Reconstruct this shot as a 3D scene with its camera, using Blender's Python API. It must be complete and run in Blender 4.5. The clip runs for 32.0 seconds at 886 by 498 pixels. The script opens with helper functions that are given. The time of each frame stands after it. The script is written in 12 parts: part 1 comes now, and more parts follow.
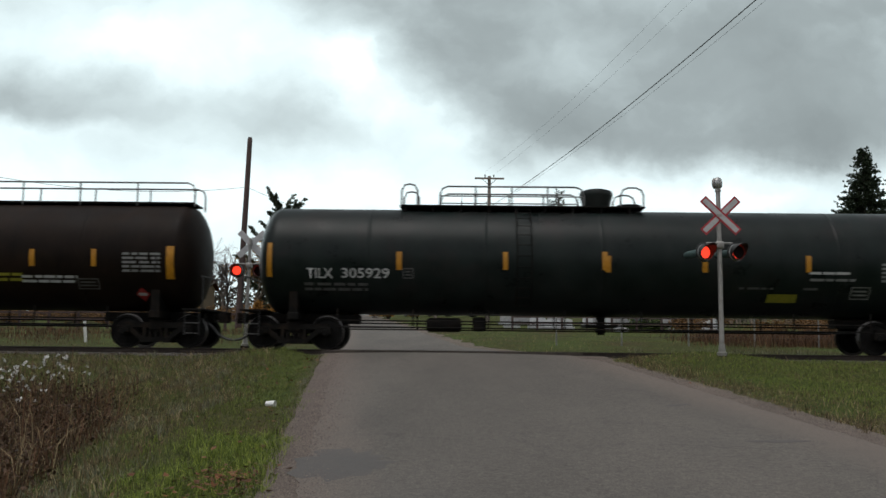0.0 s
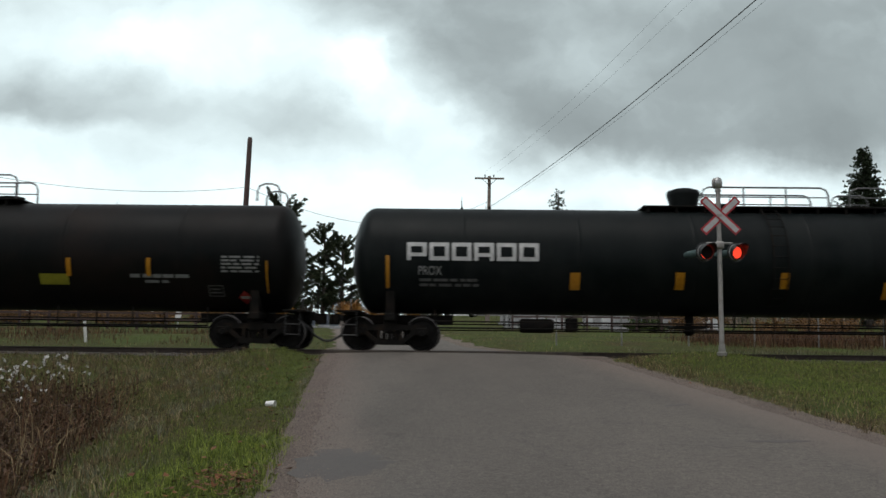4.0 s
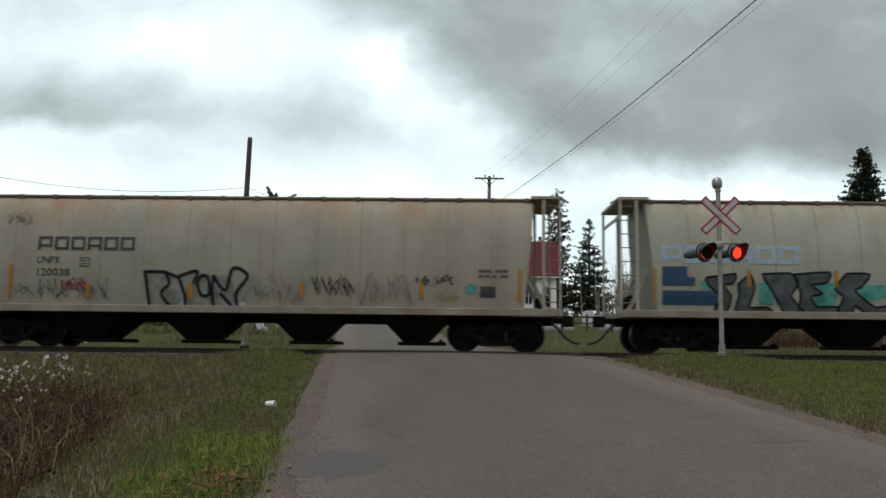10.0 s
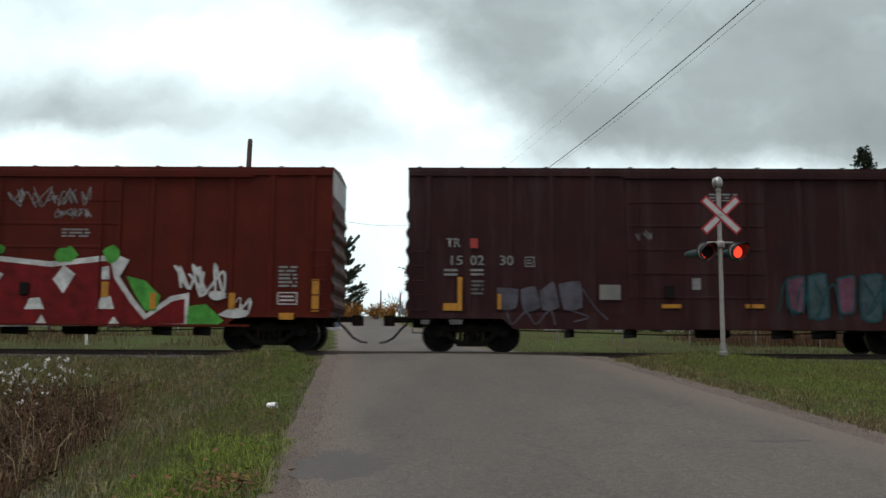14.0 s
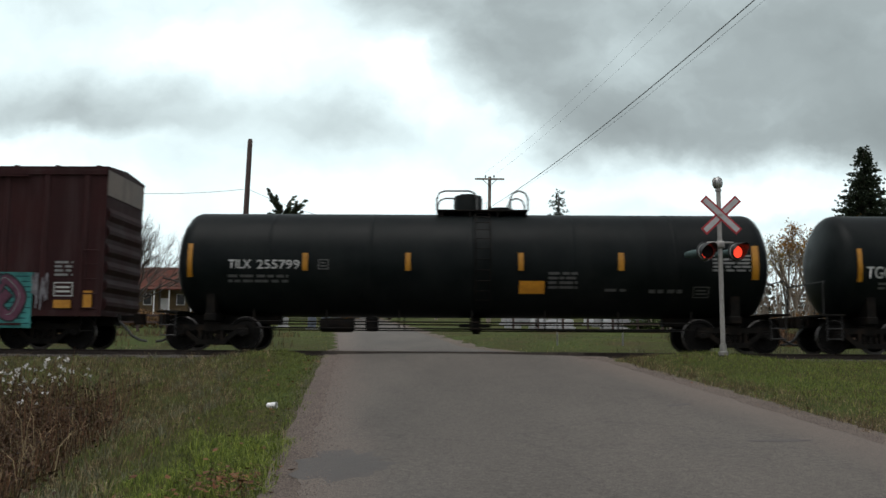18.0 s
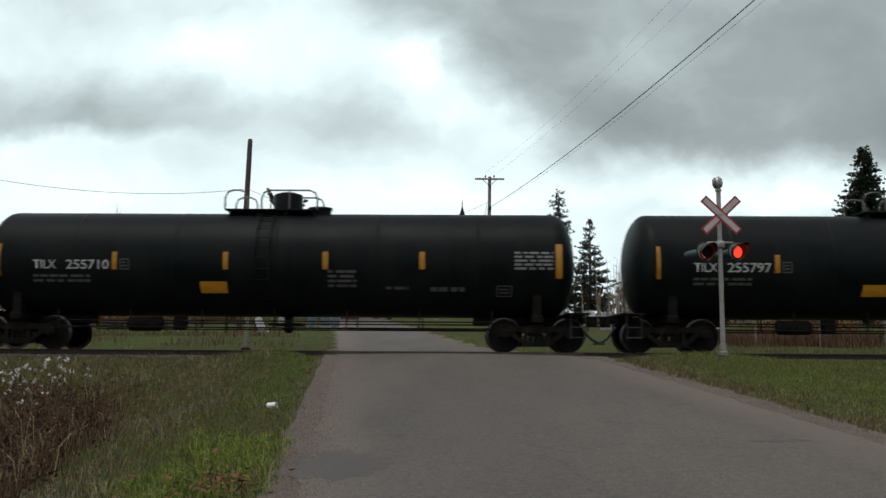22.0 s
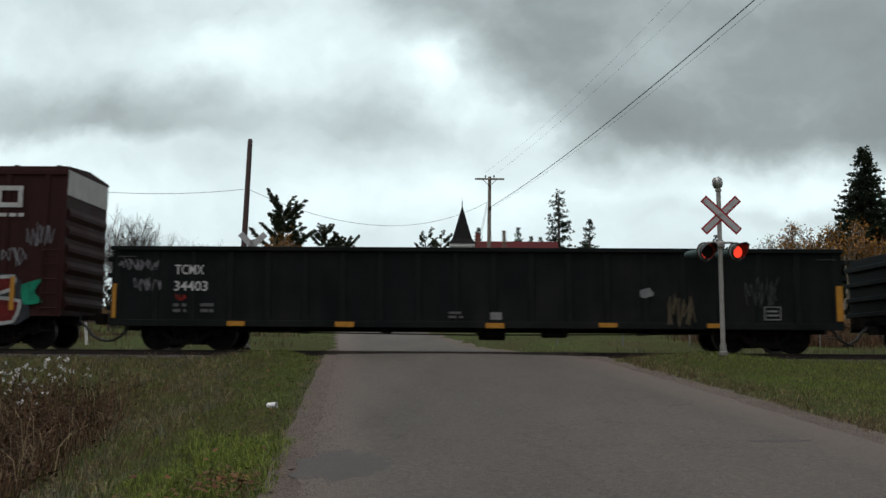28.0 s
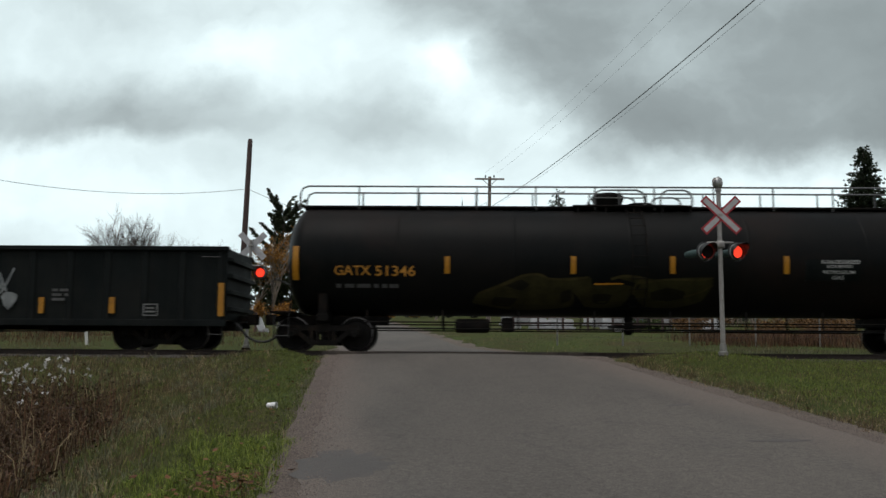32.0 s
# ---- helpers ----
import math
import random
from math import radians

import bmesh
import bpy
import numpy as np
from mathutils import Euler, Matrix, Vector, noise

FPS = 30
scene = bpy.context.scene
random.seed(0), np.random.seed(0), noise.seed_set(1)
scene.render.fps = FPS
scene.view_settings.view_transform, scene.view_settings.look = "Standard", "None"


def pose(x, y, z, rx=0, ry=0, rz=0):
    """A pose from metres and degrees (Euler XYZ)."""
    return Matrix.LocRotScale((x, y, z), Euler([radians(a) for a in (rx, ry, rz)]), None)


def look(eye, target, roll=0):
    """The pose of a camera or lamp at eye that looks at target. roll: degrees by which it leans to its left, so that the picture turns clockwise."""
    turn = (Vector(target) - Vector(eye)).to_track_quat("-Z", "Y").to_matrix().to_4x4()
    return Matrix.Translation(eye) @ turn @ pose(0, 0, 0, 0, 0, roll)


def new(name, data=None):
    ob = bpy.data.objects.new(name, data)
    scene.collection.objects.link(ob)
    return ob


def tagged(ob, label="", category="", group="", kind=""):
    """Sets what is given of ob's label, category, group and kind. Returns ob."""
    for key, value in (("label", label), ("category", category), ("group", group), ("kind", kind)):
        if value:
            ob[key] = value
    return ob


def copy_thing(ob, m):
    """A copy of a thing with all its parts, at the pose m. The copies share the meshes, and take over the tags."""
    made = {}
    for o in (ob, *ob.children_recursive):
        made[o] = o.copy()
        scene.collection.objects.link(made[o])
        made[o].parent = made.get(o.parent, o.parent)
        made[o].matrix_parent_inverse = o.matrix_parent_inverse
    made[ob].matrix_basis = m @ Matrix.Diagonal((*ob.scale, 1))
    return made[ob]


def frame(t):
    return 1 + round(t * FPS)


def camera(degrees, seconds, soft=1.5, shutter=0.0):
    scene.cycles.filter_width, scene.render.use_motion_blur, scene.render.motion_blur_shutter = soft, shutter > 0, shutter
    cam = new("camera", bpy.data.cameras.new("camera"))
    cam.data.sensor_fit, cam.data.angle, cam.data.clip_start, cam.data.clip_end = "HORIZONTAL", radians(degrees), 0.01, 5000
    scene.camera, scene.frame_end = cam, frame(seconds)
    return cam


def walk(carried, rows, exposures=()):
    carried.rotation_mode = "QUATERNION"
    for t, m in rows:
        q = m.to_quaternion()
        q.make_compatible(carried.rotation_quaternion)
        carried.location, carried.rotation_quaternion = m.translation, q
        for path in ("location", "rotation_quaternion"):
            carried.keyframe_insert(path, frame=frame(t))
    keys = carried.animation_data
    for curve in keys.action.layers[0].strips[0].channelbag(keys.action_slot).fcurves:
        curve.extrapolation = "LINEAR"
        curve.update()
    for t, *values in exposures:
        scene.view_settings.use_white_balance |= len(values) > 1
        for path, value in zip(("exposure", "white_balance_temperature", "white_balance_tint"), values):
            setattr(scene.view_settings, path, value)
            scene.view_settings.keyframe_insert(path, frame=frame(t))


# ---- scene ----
# Level crossing on a country road: a long freight train passes before a fixed camera.
# x runs along the track, y away from the camera, z up from the rail heads.
cam = camera(52.36, 32.0, soft=1.5, shutter=0.15)
EYE = (0.0, -26.1, 0.04)


def aim(turn, tilt, lean):
    """Pose of the camera: degrees turned to its right, tilted up, and leaning."""
    a, b = radians(turn), radians(tilt)
    way = Vector((math.sin(a), math.cos(a), math.tan(b)))
    return look(EYE, Vector(EYE) + way, lean)


walk(cam, [
    (0.0, aim(-0.86, 6.35, 0.64)), (9.9, aim(-0.86, 6.35, 0.64)), (10.5, aim(-0.88, 6.38, 0.55)),
    (11.0, aim(-0.74, 6.34, -0.08)), (11.5, aim(-0.74, 6.38, 0.27)), (12.0, aim(-0.79, 6.43, 0.42)),
    (12.5, aim(-0.85, 6.44, 0.42)), (13.0, aim(-0.88, 6.45, 0.38)), (13.5, aim(-0.9, 6.40, 0.38)),
    (32.0, aim(-0.9, 6.40, 0.38)),
], exposures=[(0.0, 0.3), (8.0, 0.27), (12.0, 0.3), (13.0, 0.4), (14.0, 0.46), (17.0, 0.54), (18.6, 0.3), (25.0, 0.2), (28.0, 0.05), (30.5, -0.03), (31.2, 0.0), (32.0, 0.13)])

# ---- light ----
world = bpy.data.worlds.new("overcast_sky")
scene.world = world
world.use_nodes = True
wn, wl = world.node_tree.nodes, world.node_tree.links
sky = wn.new("ShaderNodeTexSky")
sky.sky_type, sky.sun_disc = "NISHITA", False
sky.sun_elevation, sky.sun_rotation = radians(72), radians(200)
sky.air_density, sky.dust_density, sky.ozone_density = 1.0, 4.0, 1.0
pale = wn.new("ShaderNodeHueSaturation")
pale.inputs["Saturation"].default_value = 0.22
wl.new(sky.outputs["Color"], pale.inputs["Color"])
wl.new(pale.outputs["Color"], wn["Background"].inputs["Color"])
wn["Background"].inputs["Strength"].default_value = 0.105

sun_data = bpy.data.lights.new("sun", "SUN")
sun_data.energy, sun_data.angle, sun_data.color = 0.42, radians(40), (1.0, 0.97, 0.93)
sun = new("sun", sun_data)
sun.matrix_world = look((-6, -7, 30), (0, 0, 0))


# ---- materials ----
def mat_base(name):
    m = bpy.data.materials.new(name)
    m.use_nodes = True
    return m, m.node_tree.nodes, m.node_tree.links, m.node_tree.nodes["Principled BSDF"]


def ramp(nodes, stops):
    r = nodes.new("ShaderNodeValToRGB")
    e = r.color_ramp.elements
    while len(e) < len(stops):
        e.new(0.5)
    for k, (p, c) in zip(e, stops):
        k.position, k.color = p, (*c, 1) if len(c) == 3 else c
    return r


def noise_node(nodes, links, co, scale, detail=5, rough=0.6, stretch=None):
    n = nodes.new("ShaderNodeTexNoise")
    n.inputs["Scale"].default_value = scale
    n.inputs["Detail"].default_value = detail
    n.inputs["Roughness"].default_value = rough
    if stretch:
        mp = nodes.new("ShaderNodeMapping")
        mp.inputs["Scale"].default_value = stretch
        links.new(co, mp.inputs["Vector"])
        co = mp.outputs["Vector"]
    links.new(co, n.inputs["Vector"])
    return n


def blend(nodes, links, fac, a, b, mode="MIX"):
    n = nodes.new("ShaderNodeMix")
    n.data_type, n.blend_type = "RGBA", mode
    for sock, v in ((n.inputs[0], fac), (n.inputs[6], a), (n.inputs[7], b)):
        if hasattr(v, "links"):
            links.new(v, sock)
        elif isinstance(v, (int, float)):
            sock.default_value = v
        else:
            sock.default_value = (*v, 1)
    return n.outputs[2]


def surface(name, c1, c2, scale=3.0, rough=0.6, metal=0.0, fine=40.0, bump=0.15, stain=None, stain_amount=0.5,
            streak=None, streak_amount=0.6, spread=(0.35, 0.65), gloss_var=0.1, dist=0.01, spec=0.5, sheets=None, upper=None, runs=None):
    """A painted, worn or natural surface: two tones, fine grain, optional stains and vertical streaks."""
    m, n, l, b = mat_base(name)
    co = n.new("ShaderNodeTexCoord").outputs["Object"]
    big = noise_node(n, l, co, scale, 6)
    r = ramp(n, [(spread[0], c1), (spread[1], c2)])
    l.new(big.outputs["Fac"], r.inputs["Fac"])
    col = r.outputs["Color"]
    grain = noise_node(n, l, co, fine, 4)
    gr = ramp(n, [(0.3, (0.82, 0.82, 0.82)), (0.7, (1.12, 1.12, 1.12))])
    l.new(grain.outputs["Fac"], gr.inputs["Fac"])
    col = blend(n, l, 1.0, col, gr.outputs["Color"], "MULTIPLY")
    if sheets:
        # riveted or welded side sheets, each weathered to its own tone
        width, tone, amount = sheets
        sp = n.new("ShaderNodeSeparateXYZ")
        l.new(co, sp.inputs[0])
        dv = n.new("ShaderNodeMath")
        dv.operation = "DIVIDE"
        l.new(sp.outputs[0], dv.inputs[0])
        dv.inputs[1].default_value = width
        fl = n.new("ShaderNodeMath")
        fl.operation = "FLOOR"
        l.new(dv.outputs[0], fl.inputs[0])
        wh = n.new("ShaderNodeTexWhiteNoise")
        wh.noise_dimensions = "1D"
        l.new(fl.outputs[0], wh.inputs["W"])
        wr = ramp(n, [(0.35, (0, 0, 0)), (1.0, (amount,) * 3)])
        l.new(wh.outputs["Value"], wr.inputs["Fac"])
        col = blend(n, l, wr.outputs["Color"], col, tone)
    if upper:
        # rust that bleeds down from the roof seam; on the beige hopper, painted top light
        z0, z1, tone, amount = upper
        sp = n.new("ShaderNodeSeparateXYZ")
        l.new(co, sp.inputs[0])
        mr = n.new("ShaderNodeMapRange")
        mr.inputs["From Min"].default_value, mr.inputs["From Max"].default_value = z0, z1
        l.new(sp.outputs[2], mr.inputs["Value"])
        un = noise_node(n, l, co, 0.75, 7, 0.7, (1.0, 1.0, 0.7))
        ur = ramp(n, [(0.4, (0, 0, 0)), (0.62, (amount,) * 3)])
        l.new(un.outputs["Fac"], ur.inputs["Fac"])
        mu = n.new("ShaderNodeMath")
        mu.operation = "MULTIPLY"
        l.new(mr.outputs["Result"], mu.inputs[0])
        l.new(ur.outputs["Color"], mu.inputs[1])
        col = blend(n, l, mu.outputs[0], col, tone)
    if runs:
        # rust that has run down single roof joints, each to its own length
        width, z0, z1, tone, amount = runs

        def calc(op, *vals):
            k = n.new("ShaderNodeMath")
            k.operation = op
            for i, v in enumerate(vals):
                if hasattr(v, "links"):
                    l.new(v, k.inputs[i])
                else:
                    k.inputs[i].default_value = v
            return k.outputs[0]

        sp = n.new("ShaderNodeSeparateXYZ")
        l.new(co, sp.inputs[0])
        wob = noise_node(n, l, co, 2.2, 6, 0.7, (1.0, 1.0, 0.4))
        x = calc("MULTIPLY_ADD", wob.outputs["Fac"], 0.28, sp.outputs[0])
        cell = calc("FLOOR", calc("DIVIDE", x, width))
        wh = n.new("ShaderNodeTexWhiteNoise")
        wh.noise_dimensions = "1D"
        l.new(cell, wh.inputs["W"])
        low = calc("MULTIPLY_ADD", wh.outputs["Value"], z0 - z1, z1 + 0.35)
        ragged = noise_node(n, l, co, 3.0, 7, 0.75)
        depth = calc("SUBTRACT", calc("MULTIPLY_ADD", ragged.outputs["Fac"], 1.1, sp.outputs[2]), calc("ADD", low, 0.55))
        mr = n.new("ShaderNodeMapRange")
        mr.interpolation_type = "SMOOTHSTEP"
        mr.inputs["From Min"].default_value, mr.inputs["From Max"].default_value, mr.inputs["To Max"].default_value = 0.0, 0.7, amount
        l.new(depth, mr.inputs["Value"])
        mott = noise_node(n, l, co, 1.7, 7, 0.7)
        mm = ramp(n, [(0.35, (0.35,) * 3), (0.6, (1, 1, 1))])
        l.new(mott.outputs["Fac"], mm.inputs["Fac"])
        col = blend(n, l, calc("MULTIPLY", mr.outputs["Result"], mm.outputs["Color"]), col, tone)
    if stain:
        s = noise_node(n, l, co, scale * 0.45, 8, 0.7)
        sr = ramp(n, [(0.5, (0, 0, 0)), (0.68, (stain_amount,) * 3)])
        l.new(s.outputs["Fac"], sr.inputs["Fac"])
        col = blend(n, l, sr.outputs["Color"], col, stain)
    if streak:
        s = noise_node(n, l, co, 1.6, 7, 0.65, (1.6, 1.6, 0.16))
        sr = ramp(n, [(0.48, (0, 0, 0)), (0.7, (streak_amount,) * 3)])
        l.new(s.outputs["Fac"], sr.inputs["Fac"])
        col = blend(n, l, sr.outputs["Color"], col, streak)
    l.new(col, b.inputs["Base Color"])
    rr = ramp(n, [(0.3, (max(rough - gloss_var, 0.05),) * 3), (0.7, (min(rough + gloss_var, 1),) * 3)])
    l.new(big.outputs["Fac"], rr.inputs["Fac"])
    l.new(rr.outputs["Color"], b.inputs["Roughness"])
    b.inputs["Metallic"].default_value = metal
    b.inputs["Specular IOR Level"].default_value = spec
    if bump:
        bn = n.new("ShaderNodeBump")
        bn.inputs["Strength"].default_value = bump
        bn.inputs["Distance"].default_value = dist
        l.new(grain.outputs["Fac"], bn.inputs["Height"])
        l.new(bn.outputs["Normal"], b.inputs["Normal"])
    return m


def leafy(name, c1, c2, rough=0.7, through_leaf=0.15):
    """Leaves, needles, blades: each island takes its own tone."""
    m, n, l, b = mat_base(name)
    g = n.new("ShaderNodeNewGeometry")
    r = ramp(n, [(0.0, c1), (1.0, c2)])
    l.new(g.outputs["Random Per Island"], r.inputs["Fac"])
    l.new(r.outputs["Color"], b.inputs["Base Color"])
    b.inputs["Roughness"].default_value = rough
    b.inputs["Specular IOR Level"].default_value = 0.2
    return m


def glow(name, colour, strength):
    m, n, l, b = mat_base(name)
    b.inputs["Base Color"].default_value = (*colour, 1)
    b.inputs["Emission Color"].default_value = (*colour, 1)
    b.inputs["Emission Strength"].default_value = strength
    return m


M = {}
M["black_paint"] = surface("black_tank_paint", (0.004872, 0.007192, 0.007424), (0.009048, 0.01183, 0.01183), 1.2, 0.42, 0, 60, 0.05, stain=(0.02088, 0.02088, 0.01972), stain_amount=0.25, streak=(0.01624, 0.01798, 0.0174), streak_amount=0.35, spec=0.07, sheets=(2.4, (0.00406, 0.005568, 0.0058), 0.7))
M["green_black"] = surface("green_black_tank_paint", (0.0058, 0.009425, 0.0087), (0.0116, 0.0174, 0.01595), 1.2, 0.34, 0, 60, 0.05, stain=(0.03625, 0.0203, 0.0203), stain_amount=0.3, streak=(0.0232, 0.0232, 0.02175), streak_amount=0.3, spec=0.14)
M["brown_black"] = surface("brown_black_tank_paint", (0.0072, 0.0052, 0.0044), (0.0136, 0.0088, 0.0064), 1.0, 0.5, 0, 50, 0.08, stain=(0.028, 0.0152, 0.0096), stain_amount=0.45, streak=(0.0192, 0.0128, 0.0088), streak_amount=0.4, spec=0.07)
M["patched_black"] = surface("patched_black_tank_paint", (0.003944, 0.00529, 0.005429), (0.009466, 0.008816, 0.008143), 0.5, 0.45, 0, 60, 0.06, stain=(0.02209, 0.01322, 0.01086), stain_amount=0.5, streak=(0.01025, 0.01146, 0.01086), streak_amount=0.3, spec=0.07)
M["steel_dark"] = surface("grimy_dark_steel", (0.0058, 0.0058, 0.0056), (0.0135, 0.0128, 0.0115), 4, 0.75, 0.0, 60, 0.2, stain=(0.0364, 0.02288, 0.0156), stain_amount=0.4, spec=0.06)
M["truck"] = surface("greasy_rusted_cast_steel", (0.0054, 0.0053, 0.0051), (0.0136, 0.0126, 0.0112), 6, 0.8, 0.0, 70, 0.3, stain=(0.0405, 0.0234, 0.0135), stain_amount=0.4, spec=0.06)
M["wheel"] = surface("dark_wheel_steel", (0.0052, 0.0052, 0.005), (0.0128, 0.0122, 0.0115), 7, 0.65, 0.0, 60, 0.2, spec=0.06)
M["tread"] = surface("polished_wheel_tread", (0.08, 0.075, 0.0725), (0.13, 0.125, 0.12), 9, 0.35, 0.8, 60, 0.05)
M["rail_pipe"] = surface("dull_grey_pipe", (0.085, 0.088, 0.088), (0.15, 0.155, 0.152), 8, 0.5, 0.4, 80, 0.05)
M["dark_pipe"] = surface("dark_pipe", (0.008, 0.0085, 0.0085), (0.02, 0.02, 0.02), 8, 0.6, 0.2, 80, 0.05)
M["yellow"] = surface("yellow_reflector", (0.352, 0.148, 0.0056), (0.448, 0.208, 0.0096), 9, 0.4, 0, 60, 0.02, stain=(0.16, 0.08, 0.012), stain_amount=0.4)
M["white_letter"] = surface("white_stencil_paint", (0.37, 0.3774, 0.37), (0.4884, 0.4958, 0.4884), 9, 0.6, 0, 50, 0.02, stain=(0.185, 0.185, 0.1776), stain_amount=0.4)
M["grey_letter"] = surface("faded_grey_stencil_paint", (0.1275, 0.135, 0.1312), (0.21, 0.2137, 0.21), 9, 0.6, 0, 50, 0.02)
M["dim_letter"] = surface("dim_grey_stencil_paint", (0.051, 0.0527, 0.051), (0.0935, 0.0952, 0.0935), 9, 0.6, 0, 50, 0.02)
M["orange_letter"] = surface("amber_stencil_paint", (0.45, 0.2, 0.02), (0.55, 0.26, 0.03), 9, 0.6, 0, 50, 0.02, stain=(0.2, 0.09, 0.02), stain_amount=0.4)
M["dark_letter"] = surface("black_stencil_paint", (0.02, 0.022, 0.024), (0.05, 0.05, 0.05), 9, 0.6, 0, 50, 0.02)
M["blue_letter"] = surface("faded_blue_stencil_paint", (0.25, 0.36, 0.46), (0.36, 0.45, 0.52), 6, 0.6, 0, 50, 0.02)
M["navy_panel"] = surface("navy_panel_paint", (0.012, 0.05, 0.10), (0.02, 0.07, 0.13), 5, 0.5, 0, 50, 0.02)
M["lime_panel"] = surface("olive_yellow_placard", (0.196, 0.189, 0.014), (0.266, 0.252, 0.021), 8, 0.5, 0, 50, 0.02)
M["orange_panel"] = surface("orange_placard", (0.55, 0.23, 0.015), (0.66, 0.3, 0.02), 8, 0.5, 0, 50, 0.02)
M["red_sign"] = surface("red_sign_paint", (0.275, 0.0165, 0.0165), (0.33, 0.0275, 0.02475), 8, 0.45, 0, 50, 0.02)
M["hopper_grey"] = surface("weathered_light_grey_hopper_paint", (0.265, 0.29, 0.255), (0.34, 0.365, 0.325), 0.8, 0.6, 0, 40, 0.06, stain=(0.27, 0.22, 0.14), stain_amount=0.2, streak=(0.2, 0.19, 0.15), streak_amount=0.3, sheets=(1.19, (0.25, 0.265, 0.23), 0.6), upper=(3.3, 4.1, (0.30, 0.2, 0.1), 0.45), spec=0.25)
M["hopper_rust"] = surface("grey_hopper_paint_with_rust_runs", (0.25, 0.25, 0.205), (0.315, 0.31, 0.26), 0.8, 0.6, 0, 40, 0.08, stain=(0.26, 0.17, 0.09), stain_amount=0.25, streak=(0.22, 0.17, 0.11), streak_amount=0.35, sheets=(1.17, (0.34, 0.31, 0.25), 0.6), upper=(2.9, 3.9, (0.31, 0.2, 0.105), 0.6), runs=(0.7, 3.0, 4.1, (0.28, 0.14, 0.06), 0.55), spec=0.25)
M["hopper_cream"] = surface("cream_white_hopper_paint", (0.315, 0.325, 0.26), (0.39, 0.395, 0.325), 0.8, 0.6, 0, 40, 0.06, stain=(0.28, 0.22, 0.14), stain_amount=0.2, streak=(0.23, 0.2, 0.14), streak_amount=0.3, sheets=(1.17, (0.30, 0.295, 0.24), 0.6), upper=(3.4, 4.1, (0.3, 0.2, 0.1), 0.4), runs=(0.16, 3.0, 5.4, (0.2, 0.12, 0.06), 0.5), spec=0.25)
M["hopper_orange"] = surface("rust_streaked_cream_hopper_paint", (0.25, 0.235, 0.165), (0.32, 0.30, 0.22), 0.55, 0.65, 0, 40, 0.1, stain=(0.26, 0.15, 0.07), stain_amount=0.3, streak=(0.24, 0.12, 0.045), streak_amount=0.6, sheets=(1.17, (0.31, 0.31, 0.26), 0.6), upper=(2.2, 3.6, (0.31, 0.165, 0.065), 0.85), runs=(0.62, 2.0, 4.0, (0.165, 0.062, 0.02), 0.8), spec=0.25)
# upper: brownish stain plus the light its curved top catches, put into the colour
M["hopper_beige"] = surface("dusty_beige_hopper_paint", (0.1485, 0.135, 0.0972), (0.27, 0.2448, 0.171), 0.7, 0.65, 0, 40, 0.06, stain=(0.09, 0.0792, 0.0585), stain_amount=0.55, streak=(0.0765, 0.0675, 0.0495), streak_amount=0.6, spread=(0.3, 0.62), sheets=(1.6, (0.153, 0.1395, 0.1035), 0.6), upper=(2.7, 3.6, (0.27, 0.225, 0.1395), 0.7), spec=0.25)
M["beige_band"] = surface("cream_ridge_paint", (0.34, 0.2924, 0.1972), (0.408, 0.3604, 0.2584), 1.2, 0.6, 0, 40, 0.04, stain=(0.17, 0.136, 0.0884), stain_amount=0.5)
M["grey_band"] = surface("grimy_grey_sill_paint", (0.13, 0.13, 0.12), (0.21, 0.21, 0.19), 1.2, 0.65, 0, 40, 0.06, stain=(0.08, 0.07, 0.05), stain_amount=0.5)
M["sill_tan"] = surface("dusty_tan_sill_paint", (0.1728, 0.1512, 0.1152), (0.2592, 0.2376, 0.1944), 1.2, 0.7, 0, 40, 0.08, stain=(0.1296, 0.072, 0.036), stain_amount=0.5)
M["seam_rust"] = surface("rusty_weld_seam", (0.17, 0.115, 0.065), (0.26, 0.23, 0.17), 3.0, 0.75, 0, 40, 0.1)
M["rust_roof"] = surface("rusty_roof_edge", (0.09, 0.06, 0.04), (0.17, 0.12, 0.08), 2, 0.75, 0, 40, 0.15)
M["box_red"] = surface("oxide_red_boxcar_paint", (0.062, 0.0075, 0.004), (0.088, 0.012, 0.006), 0.9, 0.6, 0, 40, 0.08, streak=(0.038, 0.009, 0.006), streak_amount=0.5, spec=0.12)
M["box_maroon"] = surface("faded_maroon_boxcar_paint", (0.02451, 0.007895, 0.008406), (0.03595, 0.01161, 0.01187), 0.9, 0.65, 0, 40, 0.08, stain=(0.04085, 0.02043, 0.01978), stain_amount=0.35, streak=(0.05882, 0.03901, 0.03956), streak_amount=0.45, sheets=(1.05, (0.02124, 0.008359, 0.008901), 0.6), spec=0.12)
M["box_brown"] = surface("dark_maroon_boxcar_paint", (0.02772, 0.008925, 0.008645), (0.03931, 0.01309, 0.01263), 0.9, 0.6, 0, 40, 0.08, streak=(0.01512, 0.00833, 0.00798), streak_amount=0.4, spec=0.12)
M["box_blue"] = surface("teal_blue_boxcar_paint", (0.00351, 0.06435, 0.09657), (0.00585, 0.0819, 0.117), 0.9, 0.55, 0, 40, 0.08, streak=(0.00585, 0.0351, 0.05265), streak_amount=0.35, spec=0.12)
M["end_white"] = surface("dirty_white_end_panel", (0.42, 0.42, 0.40), (0.55, 0.55, 0.53), 1.5, 0.6, 0, 40, 0.05, streak=(0.2, 0.18, 0.16), streak_amount=0.5)
